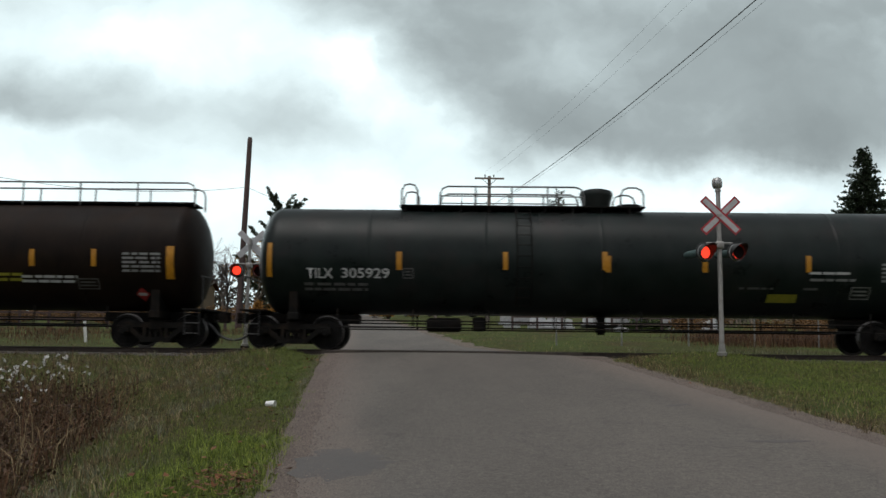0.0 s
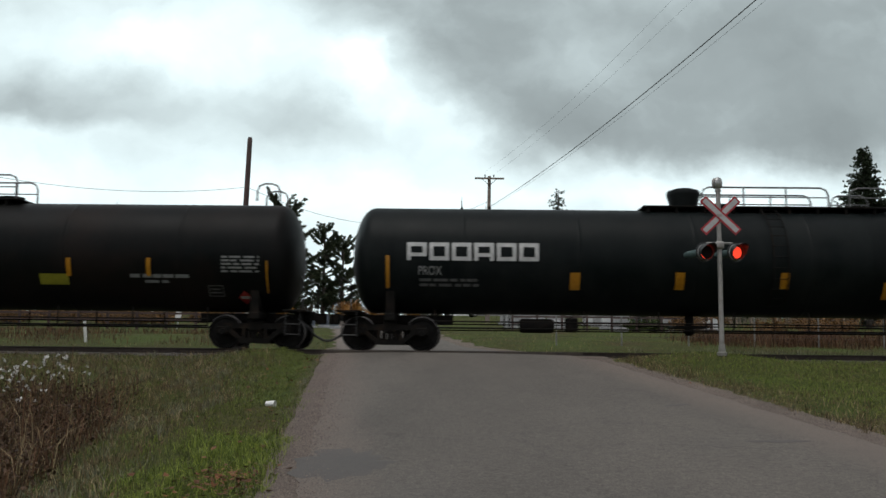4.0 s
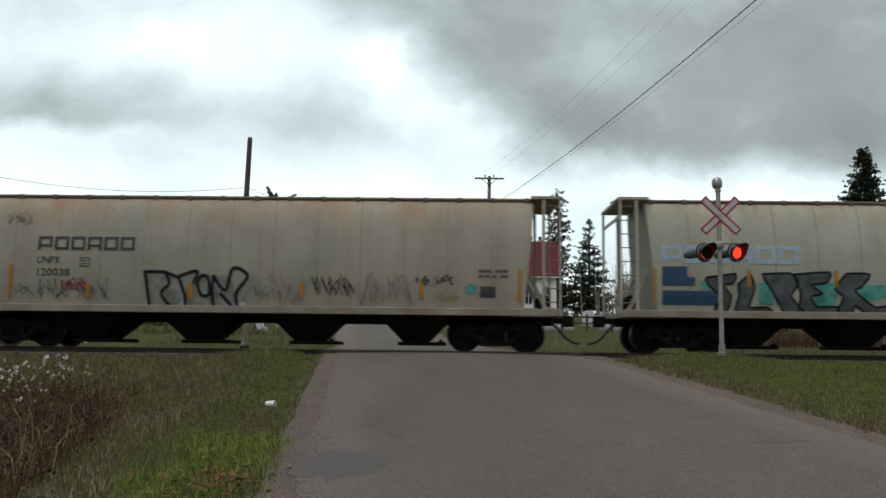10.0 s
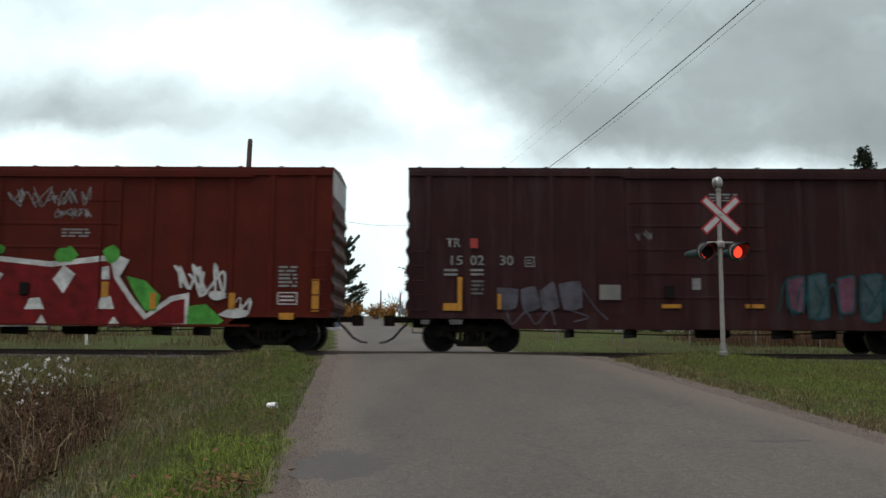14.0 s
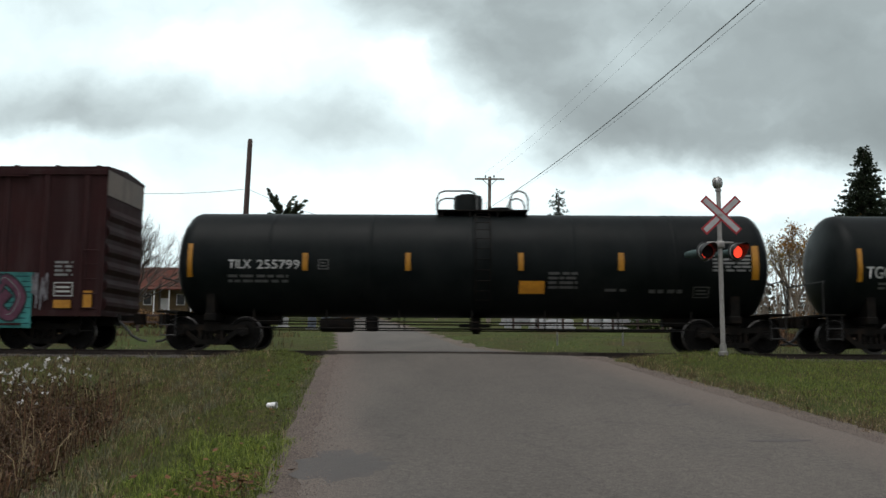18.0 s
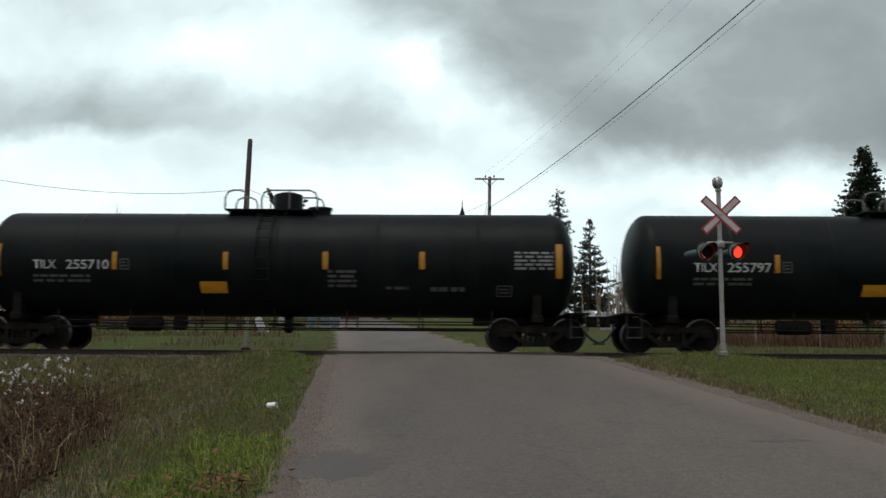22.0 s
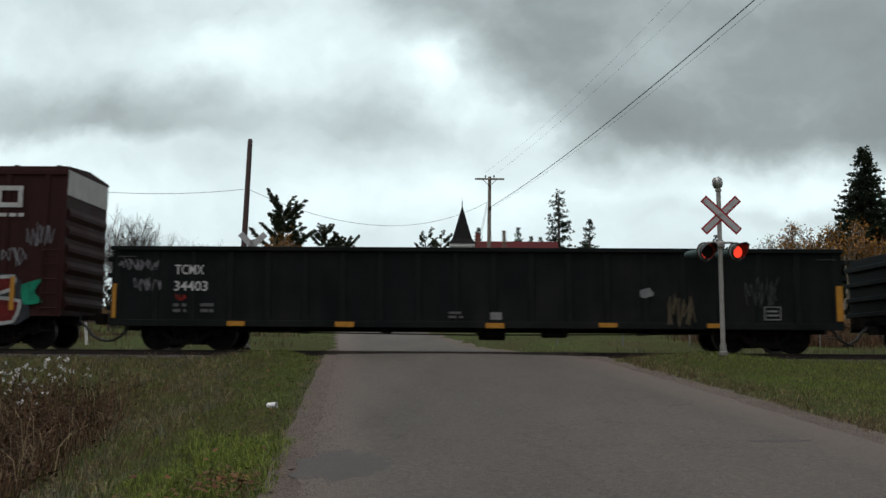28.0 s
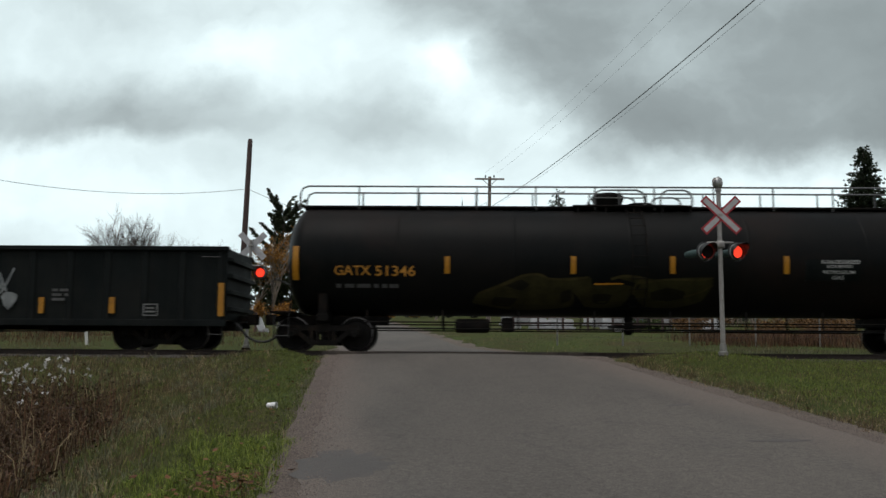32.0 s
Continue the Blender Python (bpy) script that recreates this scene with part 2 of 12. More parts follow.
M["end_tan"] = surface("stained_tan_end_panel", (0.14, 0.11, 0.09), (0.22, 0.18, 0.15), 1.5, 0.65, 0, 40, 0.05, streak=(0.08, 0.05, 0.04), streak_amount=0.6)
M["gondola"] = surface("dark_green_black_gondola_paint", (0.00525, 0.00738, 0.00756), (0.0105, 0.01353, 0.01344), 0.9, 0.6, 0, 40, 0.1, stain=(0.0225, 0.02132, 0.01848), stain_amount=0.4, streak=(0.0195, 0.01968, 0.01764), streak_amount=0.35, spec=0.07)
M["rail"] = surface("worn_rail_steel", (0.0225, 0.01575, 0.0126), (0.0495, 0.03825, 0.0315), 5, 0.5, 0.5, 60, 0.1)
M["tie"] = surface("creosoted_sleeper_wood", (0.03, 0.024, 0.02), (0.075, 0.06, 0.048), 4, 0.85, 0, 50, 0.4)
M["ballast"] = surface("grey_ballast_stone", (0.054, 0.04725, 0.04275), (0.126, 0.117, 0.108), 14, 0.9, 0, 30, 0.8, dist=0.03)
M["galv"] = surface("weathered_galvanised_steel", (0.34, 0.345, 0.34), (0.46, 0.47, 0.46), 6, 0.45, 0.6, 80, 0.05)
M["mast_paint"] = surface("aluminium_mast_paint", (0.256, 0.248, 0.232), (0.352, 0.344, 0.328), 5, 0.5, 0.25, 60, 0.06, stain=(0.16, 0.136, 0.104), stain_amount=0.35)
M["sign_grey"] = surface("grey_white_sign_face", (0.36, 0.365, 0.37), (0.46, 0.465, 0.47), 6, 0.5, 0, 60, 0.02)
M["sign_red"] = surface("red_sign_border", (0.3, 0.008, 0.016), (0.37, 0.016, 0.026), 7, 0.5, 0, 60, 0.02)
M["lamp_black"] = surface("black_lamp_housing", (0.012, 0.013, 0.013), (0.03, 0.03, 0.03), 8, 0.5, 0, 60, 0.05)
M["lamp_teal"] = surface("weathered_grey_green_casting", (0.03, 0.06, 0.056), (0.06, 0.10, 0.094), 8, 0.6, 0.2, 60, 0.1)
M["bulb"] = glow("glowing_red_lamp", (1.0, 0.055, 0.025), 1.05)
# look of an unlit lens, worn by the added lamp shutters
M["lens_off"] = surface("unlit_lens_shutter", (0.006, 0.003, 0.003), (0.011, 0.004, 0.004), 8, 0.55, 0, 50, 0.02, spec=0.08)
M["pale_placard"] = surface("pale_yellow_placard", (0.38, 0.35, 0.17), (0.46, 0.43, 0.24), 8, 0.5, 0, 50, 0.02)
M["pole_wood"] = surface("dark_weathered_pole_wood", (0.045, 0.028, 0.026), (0.085, 0.055, 0.05), 3, 0.85, 0, 50, 0.3, stain=(0.03, 0.02, 0.018))
M["pole_pale"] = surface("grey_brown_pole_wood", (0.17, 0.14, 0.12), (0.26, 0.22, 0.19), 3, 0.85, 0, 50, 0.3)
M["dark_wire"] = surface("dull_fence_wire", (0.05, 0.05, 0.048), (0.09, 0.09, 0.085), 3, 0.6, 0.3, 20, 0.0)
M["fence_post"] = surface("weathered_fence_pipe", (0.17, 0.17, 0.165), (0.26, 0.26, 0.25), 6, 0.55, 0.3, 60, 0.05)
M["patch_tar"] = surface("dark_patched_asphalt", (0.076, 0.071, 0.067), (0.098, 0.091, 0.085), 5.0, 0.85, 0, 55, 0.5, spec=0.25)
M["wire"] = surface("black_cable", (0.015, 0.015, 0.015), (0.03, 0.03, 0.03), 3, 0.6, 0, 20, 0.0)
M["white_wall"] = surface("white_clapboard_paint", (0.72, 0.74, 0.76), (0.8, 0.82, 0.83), 1, 0.6, 0, 30, 0.05)
M["trim_white"] = surface("white_trim_paint", (0.7, 0.71, 0.71), (0.8, 0.8, 0.8), 2, 0.5, 0, 30, 0.03)
M["roof_red"] = surface("dark_red_metal_roof", (0.08, 0.009, 0.011), (0.105, 0.013, 0.015), 0.8, 0.5, 0, 20, 0.05, spec=0.12)
M["roof_black"] = surface("black_shingle_roof", (0.009, 0.009, 0.0099), (0.018, 0.018, 0.0189), 2, 0.85, 0, 12, 0.3, spec=0.12)
M["brick"] = surface("red_brick_chimney", (0.16, 0.04, 0.03), (0.23, 0.07, 0.05), 4, 0.85, 0, 20, 0.3)
M["glass_dark"] = surface("dark_window_glass", (0.012, 0.015, 0.018), (0.025, 0.03, 0.033), 2, 0.12, 0, 20, 0.0)
M["roof_brown"] = surface("brown_red_shingles", (0.075, 0.026, 0.018), (0.11, 0.042, 0.03), 2.0, 0.85, 0, 14, 0.3, spec=0.15)
M["house_wall"] = surface("tan_house_siding", (0.15, 0.105, 0.06), (0.2, 0.145, 0.085), 1.4, 0.75, 0, 30, 0.05, spec=0.2)
M["stone_grey"] = surface("grey_granite_monument", (0.2, 0.205, 0.21), (0.34, 0.345, 0.35), 5, 0.6, 0, 50, 0.15)
M["stone_white"] = surface("pale_marble_monument", (0.42, 0.44, 0.46), (0.56, 0.57, 0.58), 5, 0.6, 0, 50, 0.1)
M["stone_dark"] = surface("blue_grey_granite_monument", (0.07, 0.085, 0.11), (0.13, 0.15, 0.19), 5, 0.4, 0, 50, 0.1)
M["car_paint"] = surface("dark_grey_car_paint", (0.05, 0.06, 0.065), (0.07, 0.08, 0.085), 2, 0.25, 0.4, 60, 0.0)
M["car_silver"] = surface("silver_car_paint", (0.3, 0.32, 0.34), (0.36, 0.38, 0.4), 2, 0.25, 0.5, 60, 0.0)
M["tyre"] = surface("black_rubber", (0.012, 0.012, 0.012), (0.022, 0.022, 0.022), 6, 0.85, 0, 60, 0.1)
M["bark"] = surface("grey_brown_bark", (0.05, 0.042, 0.036), (0.12, 0.10, 0.085), 5, 0.9, 0, 30, 0.4)
M["bark_pale"] = surface("pale_poplar_bark", (0.17, 0.14, 0.11), (0.30, 0.25, 0.2), 5, 0.9, 0, 30, 0.3)
M["twig"] = surface("grey_twigs", (0.06, 0.05, 0.045), (0.12, 0.10, 0.09), 5, 0.9, 0, 30, 0.1)
M["needles"] = leafy("dark_spruce_needles", (0.014, 0.025, 0.016), (0.06, 0.08, 0.046))
M["needles_pine"] = leafy("dark_pine_needles", (0.02, 0.032, 0.018), (0.085, 0.105, 0.058))
M["leaf_orange"] = leafy("orange_autumn_leaves", (0.16, 0.07, 0.015), (0.34, 0.17, 0.035))
M["leaf_yellow"] = leafy("dull_yellow_autumn_leaves", (0.13, 0.09, 0.025), (0.28, 0.20, 0.05))
M["leaf_brown"] = leafy("dry_brown_leaves", (0.07, 0.04, 0.018), (0.20, 0.11, 0.04))
M["leaf_fallen"] = leafy("fallen_russet_leaves", (0.05, 0.022, 0.011), (0.17, 0.075, 0.032))
M["leaf_weed"] = leafy("curled_dead_weed_leaves", (0.017, 0.009, 0.005), (0.10, 0.06, 0.034))
M["leaf_green"] = leafy("dull_green_leaves", (0.03, 0.05, 0.012), (0.07, 0.10, 0.025))
M["grass_green"] = leafy("green_grass_blades", (0.022, 0.04, 0.009), (0.20, 0.225, 0.06))
M["grass_bright"] = leafy("bright_green_grass_blades", (0.03, 0.058, 0.01), (0.27, 0.33, 0.06))
M["grass_dry"] = leafy("dry_straw_blades", (0.04, 0.03, 0.016), (0.38, 0.30, 0.17))
M["grass_grey"] = leafy("grey_green_weathered_blades", (0.035, 0.04, 0.022), (0.24, 0.24, 0.16))
M["grass_brown"] = leafy("dead_brown_grass_blades", (0.018, 0.013, 0.008), (0.19, 0.135, 0.07))
M["reed_brown"] = leafy("dry_red_brown_weed_stalks", (0.016, 0.009, 0.006), (0.17, 0.09, 0.047))
M["seed_white"] = leafy("white_seed_fluff", (0.4125, 0.405, 0.39), (0.585, 0.5775, 0.5625))
M["cup"] = surface("white_foam_cup", (0.7, 0.71, 0.7), (0.8, 0.8, 0.8), 8, 0.6, 0, 60, 0.05)


def ground_material():
    m, n, l, b = mat_base("grass_and_earth")
    co = n.new("ShaderNodeTexCoord").outputs["Object"]
    a = noise_node(n, l, co, 0.35, 8, 0.65)
    r = ramp(n, [(0.32, (0.07, 0.052, 0.028)), (0.46, (0.055, 0.062, 0.02)), (0.62, (0.06, 0.085, 0.022))])
    l.new(a.outputs["Fac"], r.inputs["Fac"])
    f = noise_node(n, l, co, 9.0, 6, 0.75)
    fr = ramp(n, [(0.3, (0.5, 0.48, 0.45)), (0.7, (1.35, 1.3, 1.2))])
    l.new(f.outputs["Fac"], fr.inputs["Fac"])
    l.new(blend(n, l, 1.0, r.outputs["Color"], fr.outputs["Color"], "MULTIPLY"), b.inputs["Base Color"])
    b.inputs["Roughness"].default_value = 0.95
    b.inputs["Specular IOR Level"].default_value = 0.1
    bn = n.new("ShaderNodeBump")
    bn.inputs["Strength"].default_value, bn.inputs["Distance"].default_value = 0.9, 0.06
    l.new(f.outputs["Fac"], bn.inputs["Height"])
    l.new(bn.outputs["Normal"], b.inputs["Normal"])
    return m


def asphalt_material():
    m, n, l, b = mat_base("worn_grey_asphalt")
    co = n.new("ShaderNodeTexCoord").outputs["Object"]
    a = noise_node(n, l, co, 0.45, 7, 0.6, (1.0, 0.35, 1.0))
    r = ramp(n, [(0.3, (0.081, 0.0755, 0.070)), (0.68, (0.114, 0.105, 0.0965))])
    l.new(a.outputs["Fac"], r.inputs["Fac"])
    g = noise_node(n, l, co, 55, 4, 0.85)
    gr = ramp(n, [(0.32, (0.45, 0.45, 0.45)), (0.68, (1.62, 1.58, 1.52))])
    l.new(g.outputs["Fac"], gr.inputs["Fac"])
    col = blend(n, l, 1.0, r.outputs["Color"], gr.outputs["Color"], "MULTIPLY")
    g2 = noise_node(n, l, co, 14, 6, 0.8)
    gr2 = ramp(n, [(0.3, (0.66, 0.66, 0.66)), (0.7, (1.34, 1.33, 1.3))])
    l.new(g2.outputs["Fac"], gr2.inputs["Fac"])
    col = blend(n, l, 1.0, col, gr2.outputs["Color"], "MULTIPLY")
    # darker repair patches and tar-sealed cracks
    p = noise_node(n, l, co, 0.55, 3, 0.4, (0.8, 0.5, 1.0))
    pr = ramp(n, [(0.6, (0, 0, 0)), (0.7, (0.22, 0.22, 0.22))])
    l.new(p.outputs["Fac"], pr.inputs["Fac"])
    col = blend(n, l, pr.outputs["Color"], col, (0.075, 0.074, 0.073))
    v = n.new("ShaderNodeTexVoronoi")
    v.feature = "DISTANCE_TO_EDGE"
    v.inputs["Scale"].default_value = 0.26
    warp = noise_node(n, l, co, 1.3, 5, 0.7)
    add = n.new("ShaderNodeVectorMath")
    add.operation = "MULTIPLY_ADD"
    add.inputs[1].default_value = (1.3, 1.3, 1.3)
    l.new(warp.outputs["Color"], add.inputs[0])
    l.new(co, add.inputs[2])
    l.new(add.outputs["Vector"], v.inputs["Vector"])
    cr = ramp(n, [(0.0, (0.6, 0.6, 0.6)), (0.006, (0, 0, 0))])
    l.new(v.outputs["Distance"], cr.inputs["Fac"])
    col = blend(n, l, cr.outputs["Color"], col, (0.045, 0.043, 0.042))
    # pinkish grit washed over the ragged edges
    sp = n.new("ShaderNodeSeparateXYZ")
    l.new(co, sp.inputs[0])

    def calc(op, p, q, r=0.0):
        k = n.new("ShaderNodeMath")
        k.operation = op
        for i, val in enumerate((p, q, r)):
            if hasattr(val, "links"):
                l.new(val, k.inputs[i])
            else:
                k.inputs[i].default_value = val
        return k.outputs[0]

    off = calc("ABSOLUTE", calc("ADD", calc("MULTIPLY_ADD", sp.outputs[1], 0.112, sp.outputs[0]), 0.236), 0.0)
    rag = noise_node(n, l, co, 1.1, 8, 0.75, (1.0, 0.5, 1.0))
    off = calc("MULTIPLY_ADD", rag.outputs["Fac"], 1.3, off)
    er = ramp(n, [(0.0, (0, 0, 0)), (1.0, (1.0, 1.0, 1.0))])
    l.new(calc("MULTIPLY", calc("SUBTRACT", off, 3.0), 1.25), er.inputs["Fac"])
    grit = blend(n, l, 1.0, (0.128, 0.109, 0.097), gr.outputs["Color"], "MULTIPLY")
    col = blend(n, l, er.outputs["Color"], col, grit)
    l.new(col, b.inputs["Base Color"])
    b.inputs["Roughness"].default_value = 0.9
    b.inputs["Specular IOR Level"].default_value = 0.25
    bn = n.new("ShaderNodeBump")
    bn.inputs["Strength"].default_value, bn.inputs["Distance"].default_value = 0.5, 0.008
    l.new(g.outputs["Fac"], bn.inputs["Height"])
    l.new(bn.outputs["Normal"], b.inputs["Normal"])
    return m


M["ground"] = ground_material()
M["asphalt"] = asphalt_material()


def gravel_material():
    """Trodden pinkish grit: pale and dark grains over soft stains."""
    m, n, l, b = mat_base("pinkish_gravel")
    co = n.new("ShaderNodeTexCoord").outputs["Object"]
    a = noise_node(n, l, co, 0.9, 7, 0.65)
    r = ramp(n, [(0.35, (0.108, 0.0895, 0.076)), (0.66, (0.152, 0.126, 0.108))])
    l.new(a.outputs["Fac"], r.inputs["Fac"])
    g = noise_node(n, l, co, 42, 3, 0.8)
    gr = ramp(n, [(0.34, (0.55, 0.54, 0.53)), (0.5, (1.0, 1.0, 1.0)), (0.66, (1.5, 1.45, 1.4))])
    l.new(g.outputs["Fac"], gr.inputs["Fac"])
    l.new(blend(n, l, 1.0, r.outputs["Color"], gr.outputs["Color"], "MULTIPLY"), b.inputs["Base Color"])
    b.inputs["Roughness"].default_value = 0.95
    b.inputs["Specular IOR Level"].default_value = 0.15
    bn = n.new("ShaderNodeBump")
    bn.inputs["Strength"].default_value, bn.inputs["Distance"].default_value = 0.9, 0.02
    l.new(g.outputs["Fac"], bn.inputs["Height"])
    l.new(bn.outputs["Normal"], b.inputs["Normal"])
    return m


M["gravel"] = gravel_material()


def cloud_material():
    """Heavy broken overcast, brighter in the gaps and low over the horizon."""
    m = bpy.data.materials.new("overcast_clouds")
    m.use_nodes = True
    n, l = m.node_tree.nodes, m.node_tree.links
    n.remove(n["Principled BSDF"])
    co = n.new("ShaderNodeTexCoord").outputs["Object"]
    sep = n.new("ShaderNodeSeparateXYZ")
    l.new(co, sep.inputs[0])

    def calc(op, a, b=None, c=None):
        k = n.new("ShaderNodeMath")
        k.operation = op
        for i, v in enumerate((a, b, c)):
            if v is None:
                continue
            if hasattr(v, "links"):
                l.new(v, k.inputs[i])
            else:
                k.inputs[i].default_value = v
        return k.outputs[0]

    u = calc("DIVIDE", sep.outputs[0], sep.outputs[1])
    v = calc("DIVIDE", sep.outputs[2], sep.outputs[1])
    comb = n.new("ShaderNodeCombineXYZ")
    l.new(u, comb.inputs[0])
    l.new(calc("MULTIPLY", v, 1.2), comb.inputs[1])
    warp = noise_node(n, l, comb.outputs[0], 6.0, 6, 0.58)
    wv = n.new("ShaderNodeVectorMath")
    wv.operation = "MULTIPLY_ADD"
    wv.inputs[1].default_value = (0.15, 0.13, 0.0)
    l.new(warp.outputs["Color"], wv.inputs[0])
    l.new(comb.outputs[0], wv.inputs[2])
    wsep = n.new("ShaderNodeSeparateXYZ")
    l.new(wv.outputs[0], wsep.inputs[0])
    wu = calc("SUBTRACT", wsep.outputs[0], 0.075)
    wvv = calc("DIVIDE", calc("SUBTRACT", wsep.outputs[1], 0.065), 1.2)

    def rise(x, lo, hi):
        k = n.new("ShaderNodeMapRange")
        k.interpolation_type = "SMOOTHSTEP"
        k.inputs["From Min"].default_value, k.inputs["From Max"].default_value = lo, hi
        l.new(x, k.inputs["Value"])
        return k.outputs["Result"]

    # the great dark bank: a slanting near edge, a level base
    slant = calc("MULTIPLY_ADD", wvv, 1.2, wu)
    bank = calc("MULTIPLY", rise(slant, 0.30, 0.47), rise(wvv, 0.186, 0.262))
    # a lesser band low down on the other side, with a firm base
    band = calc("MULTIPLY", rise(wvv, 0.225, 0.262), calc("MULTIPLY", rise(calc("MULTIPLY", wvv, -1.0), -0.35, -0.265), rise(calc("MULTIPLY", wu, -1.0), 0.16, 0.40)))
    total = calc("MULTIPLY_ADD", bank, -0.36, calc("MULTIPLY_ADD", band, -0.3, 0.69))
    for u0, v0, a, b, k in CLOUDS:
        du = calc("DIVIDE", calc("SUBTRACT", wu, u0), a)
        dv = calc("DIVIDE", calc("SUBTRACT", wvv, v0), b)
        e = calc("POWER", 2.718, calc("MULTIPLY", calc("ADD", calc("MULTIPLY", du, du), calc("MULTIPLY", dv, dv)), -1.0))
        total = calc("MULTIPLY_ADD", e, k, total)
    f1 = noise_node(n, l, wv.outputs[0], 5.0, 5, 0.5)
    f2 = noise_node(n, l, wv.outputs[0], 17.0, 5, 0.5)
    total = calc("ADD", total, calc("MULTIPLY", calc("SUBTRACT", f1.outputs["Fac"], 0.5), 0.46))
    total = calc("ADD", total, calc("MULTIPLY", calc("SUBTRACT", f2.outputs["Fac"], 0.5), 0.14))
    r = ramp(n, [(0.0, (0.13, 0.15, 0.155)), (0.3, (0.225, 0.262, 0.27)), (0.6, (0.45, 0.53, 0.545)), (0.8, (0.63, 0.74, 0.76)), (1.0, (0.78, 0.90, 0.93))])
    l.new(total, r.inputs["Fac"])
    em = n.new("ShaderNodeEmission")
    l.new(r.outputs["Color"], em.inputs["Color"])
    em.inputs["Strength"].default_value = 1.32
    l.new(em.outputs[0], n["Material Output"].inputs["Surface"])
    return m


# middle of a cloud mass (across, up), its spread, and how bright
CLOUDS = [
    (-0.12, 0.258, 0.10, 0.034, -0.22), (-0.066, 0.306, 0.034, 0.036, 0.26), (0.0, 0.268, 0.045, 0.02, 0.2), (0.05, 0.24, 0.04, 0.018, 0.12),
    (0.0, 0.165, 0.9, 0.035, 0.12), (0.17, 0.275, 0.11, 0.05, -0.08), (0.21, 0.335, 0.05, 0.04, 0.07), (0.46, 0.30, 0.10, 0.10, -0.07),
    (0.46, 0.222, 0.13, 0.032, -0.17), (0.42, 0.146, 0.12, 0.011, -0.14), (0.27, 0.222, 0.16, 0.026, -0.12), (0.24, 0.15, 0.14, 0.012, -0.07), (-0.40, 0.40, 0.14, 0.03, -0.1), (-0.25, 0.335, 0.16, 0.04, 0.1),
]
M["clouds"] = cloud_material()


# ---- mesh building ----
class Geo:
    """Collects points and faces of one part."""

    def __init__(self):
        self.v, self.f = [], []

    def add(self, vs, fs):
        k = len(self.v)
        self.v += [tuple(p) for p in vs]
        self.f += [tuple(i + k for i in f) for f in fs]
        return self

    def box(self, x0, x1, y0, y1, z0, z1, c=0.0):
        """A box; c cuts its upright and lengthwise edges."""
        if c <= 0:
            vs = [(x, y, z) for x in (x0, x1) for y in (y0, y1) for z in (z0, z1)]
            return self.add(vs, [(0, 1, 3, 2), (4, 6, 7, 5), (0, 4, 5, 1), (2, 3, 7, 6), (0, 2, 6, 4), (1, 5, 7, 3)])
        ring = [(y0 + c, z0), (y1 - c, z0), (y1, z0 + c), (y1, z1 - c), (y1 - c, z1), (y0 + c, z1), (y0, z1 - c), (y0, z0 + c)]
        my, mz = (y0 + y1) / 2, (z0 + z1) / 2

        def inner(p):
            return (p[0] + (c if p[0] < my else -c) * 0.7, p[1] + (c if p[1] < mz else -c) * 0.7)

        sl = [(x0, [inner(p) for p in ring]), (x0 + c, ring), (x1 - c, ring), (x1, [inner(p) for p in ring])]
        vs = [(x, *p) for x, rg in sl for p in rg]
        fs = [tuple(range(7, -1, -1)), tuple(range(24, 32))]
        for s in range(3):
            for i in range(8):
                j = (i + 1) % 8
                fs.append((s * 8 + i, s * 8 + j, s * 8 + 8 + j, s * 8 + 8 + i))
        return self.add(vs, fs)

    def tube(self, pts, r, n=6, r1=None, caps=True):
        """A round bar along a line of points."""
        pts = [Vector(p) for p in pts]
        r1 = r if r1 is None else r1
        vs, fs = [], []
        up = Vector((0, 0, 1))
        for i, p in enumerate(pts):
            d = (pts[min(i + 1, len(pts) - 1)] - pts[max(i - 1, 0)]).normalized()
            a = d.cross(up if abs(d.z) < 0.9 else Vector((0, 1, 0))).normalized()
            b = d.cross(a)
            rad = r + (r1 - r) * i / max(len(pts) - 1, 1)
            vs += [p + (a * math.cos(t) + b * math.sin(t)) * rad for t in (2 * math.pi * k / n for k in range(n))]
        for i in range(len(pts) - 1):
            for k in range(n):
                q = (k + 1) % n
                fs.append((i * n + k, i * n + q, (i + 1) * n + q, (i + 1) * n + k))
        if caps:
            fs.append(tuple(range(n - 1, -1, -1)))
            fs.append(tuple(range((len(pts) - 1) * n, len(pts) * n)))
        return self.add(vs, fs)

    def lathe(self, prof, n=24, axis="z", at=(0, 0, 0), ring=False):
        """Turns a profile of (radius, along) about an axis."""
        vs, fs = [], []
        for r, h in prof:
            for k in range(n):
                t = 2 * math.pi * k / n
                c, s = r * math.cos(t), r * math.sin(t)
                p = {"z": (c, s, h), "x": (h, c, s), "y": (s, h, c)}[axis]
                vs.append((p[0] + at[0], p[1] + at[1], p[2] + at[2]))
        for i in range(len(prof) - 1):
            for k in range(n):
                q = (k + 1) % n
                fs.append((i * n + k, i * n + q, (i + 1) * n + q, (i + 1) * n + k))
        if ring:
            m = (len(prof) - 1) * n
            fs += [(m + k, m + (k + 1) % n, (k + 1) % n, k) for k in range(n)]
            return self.add(vs, fs)
        if prof[0][0] > 1e-4:
            fs.append(tuple(range(n - 1, -1, -1)))
        if prof[-1][0] > 1e-4:
            fs.append(tuple(range((len(prof) - 1) * n, len(prof) * n)))
        return self.add(vs, fs)

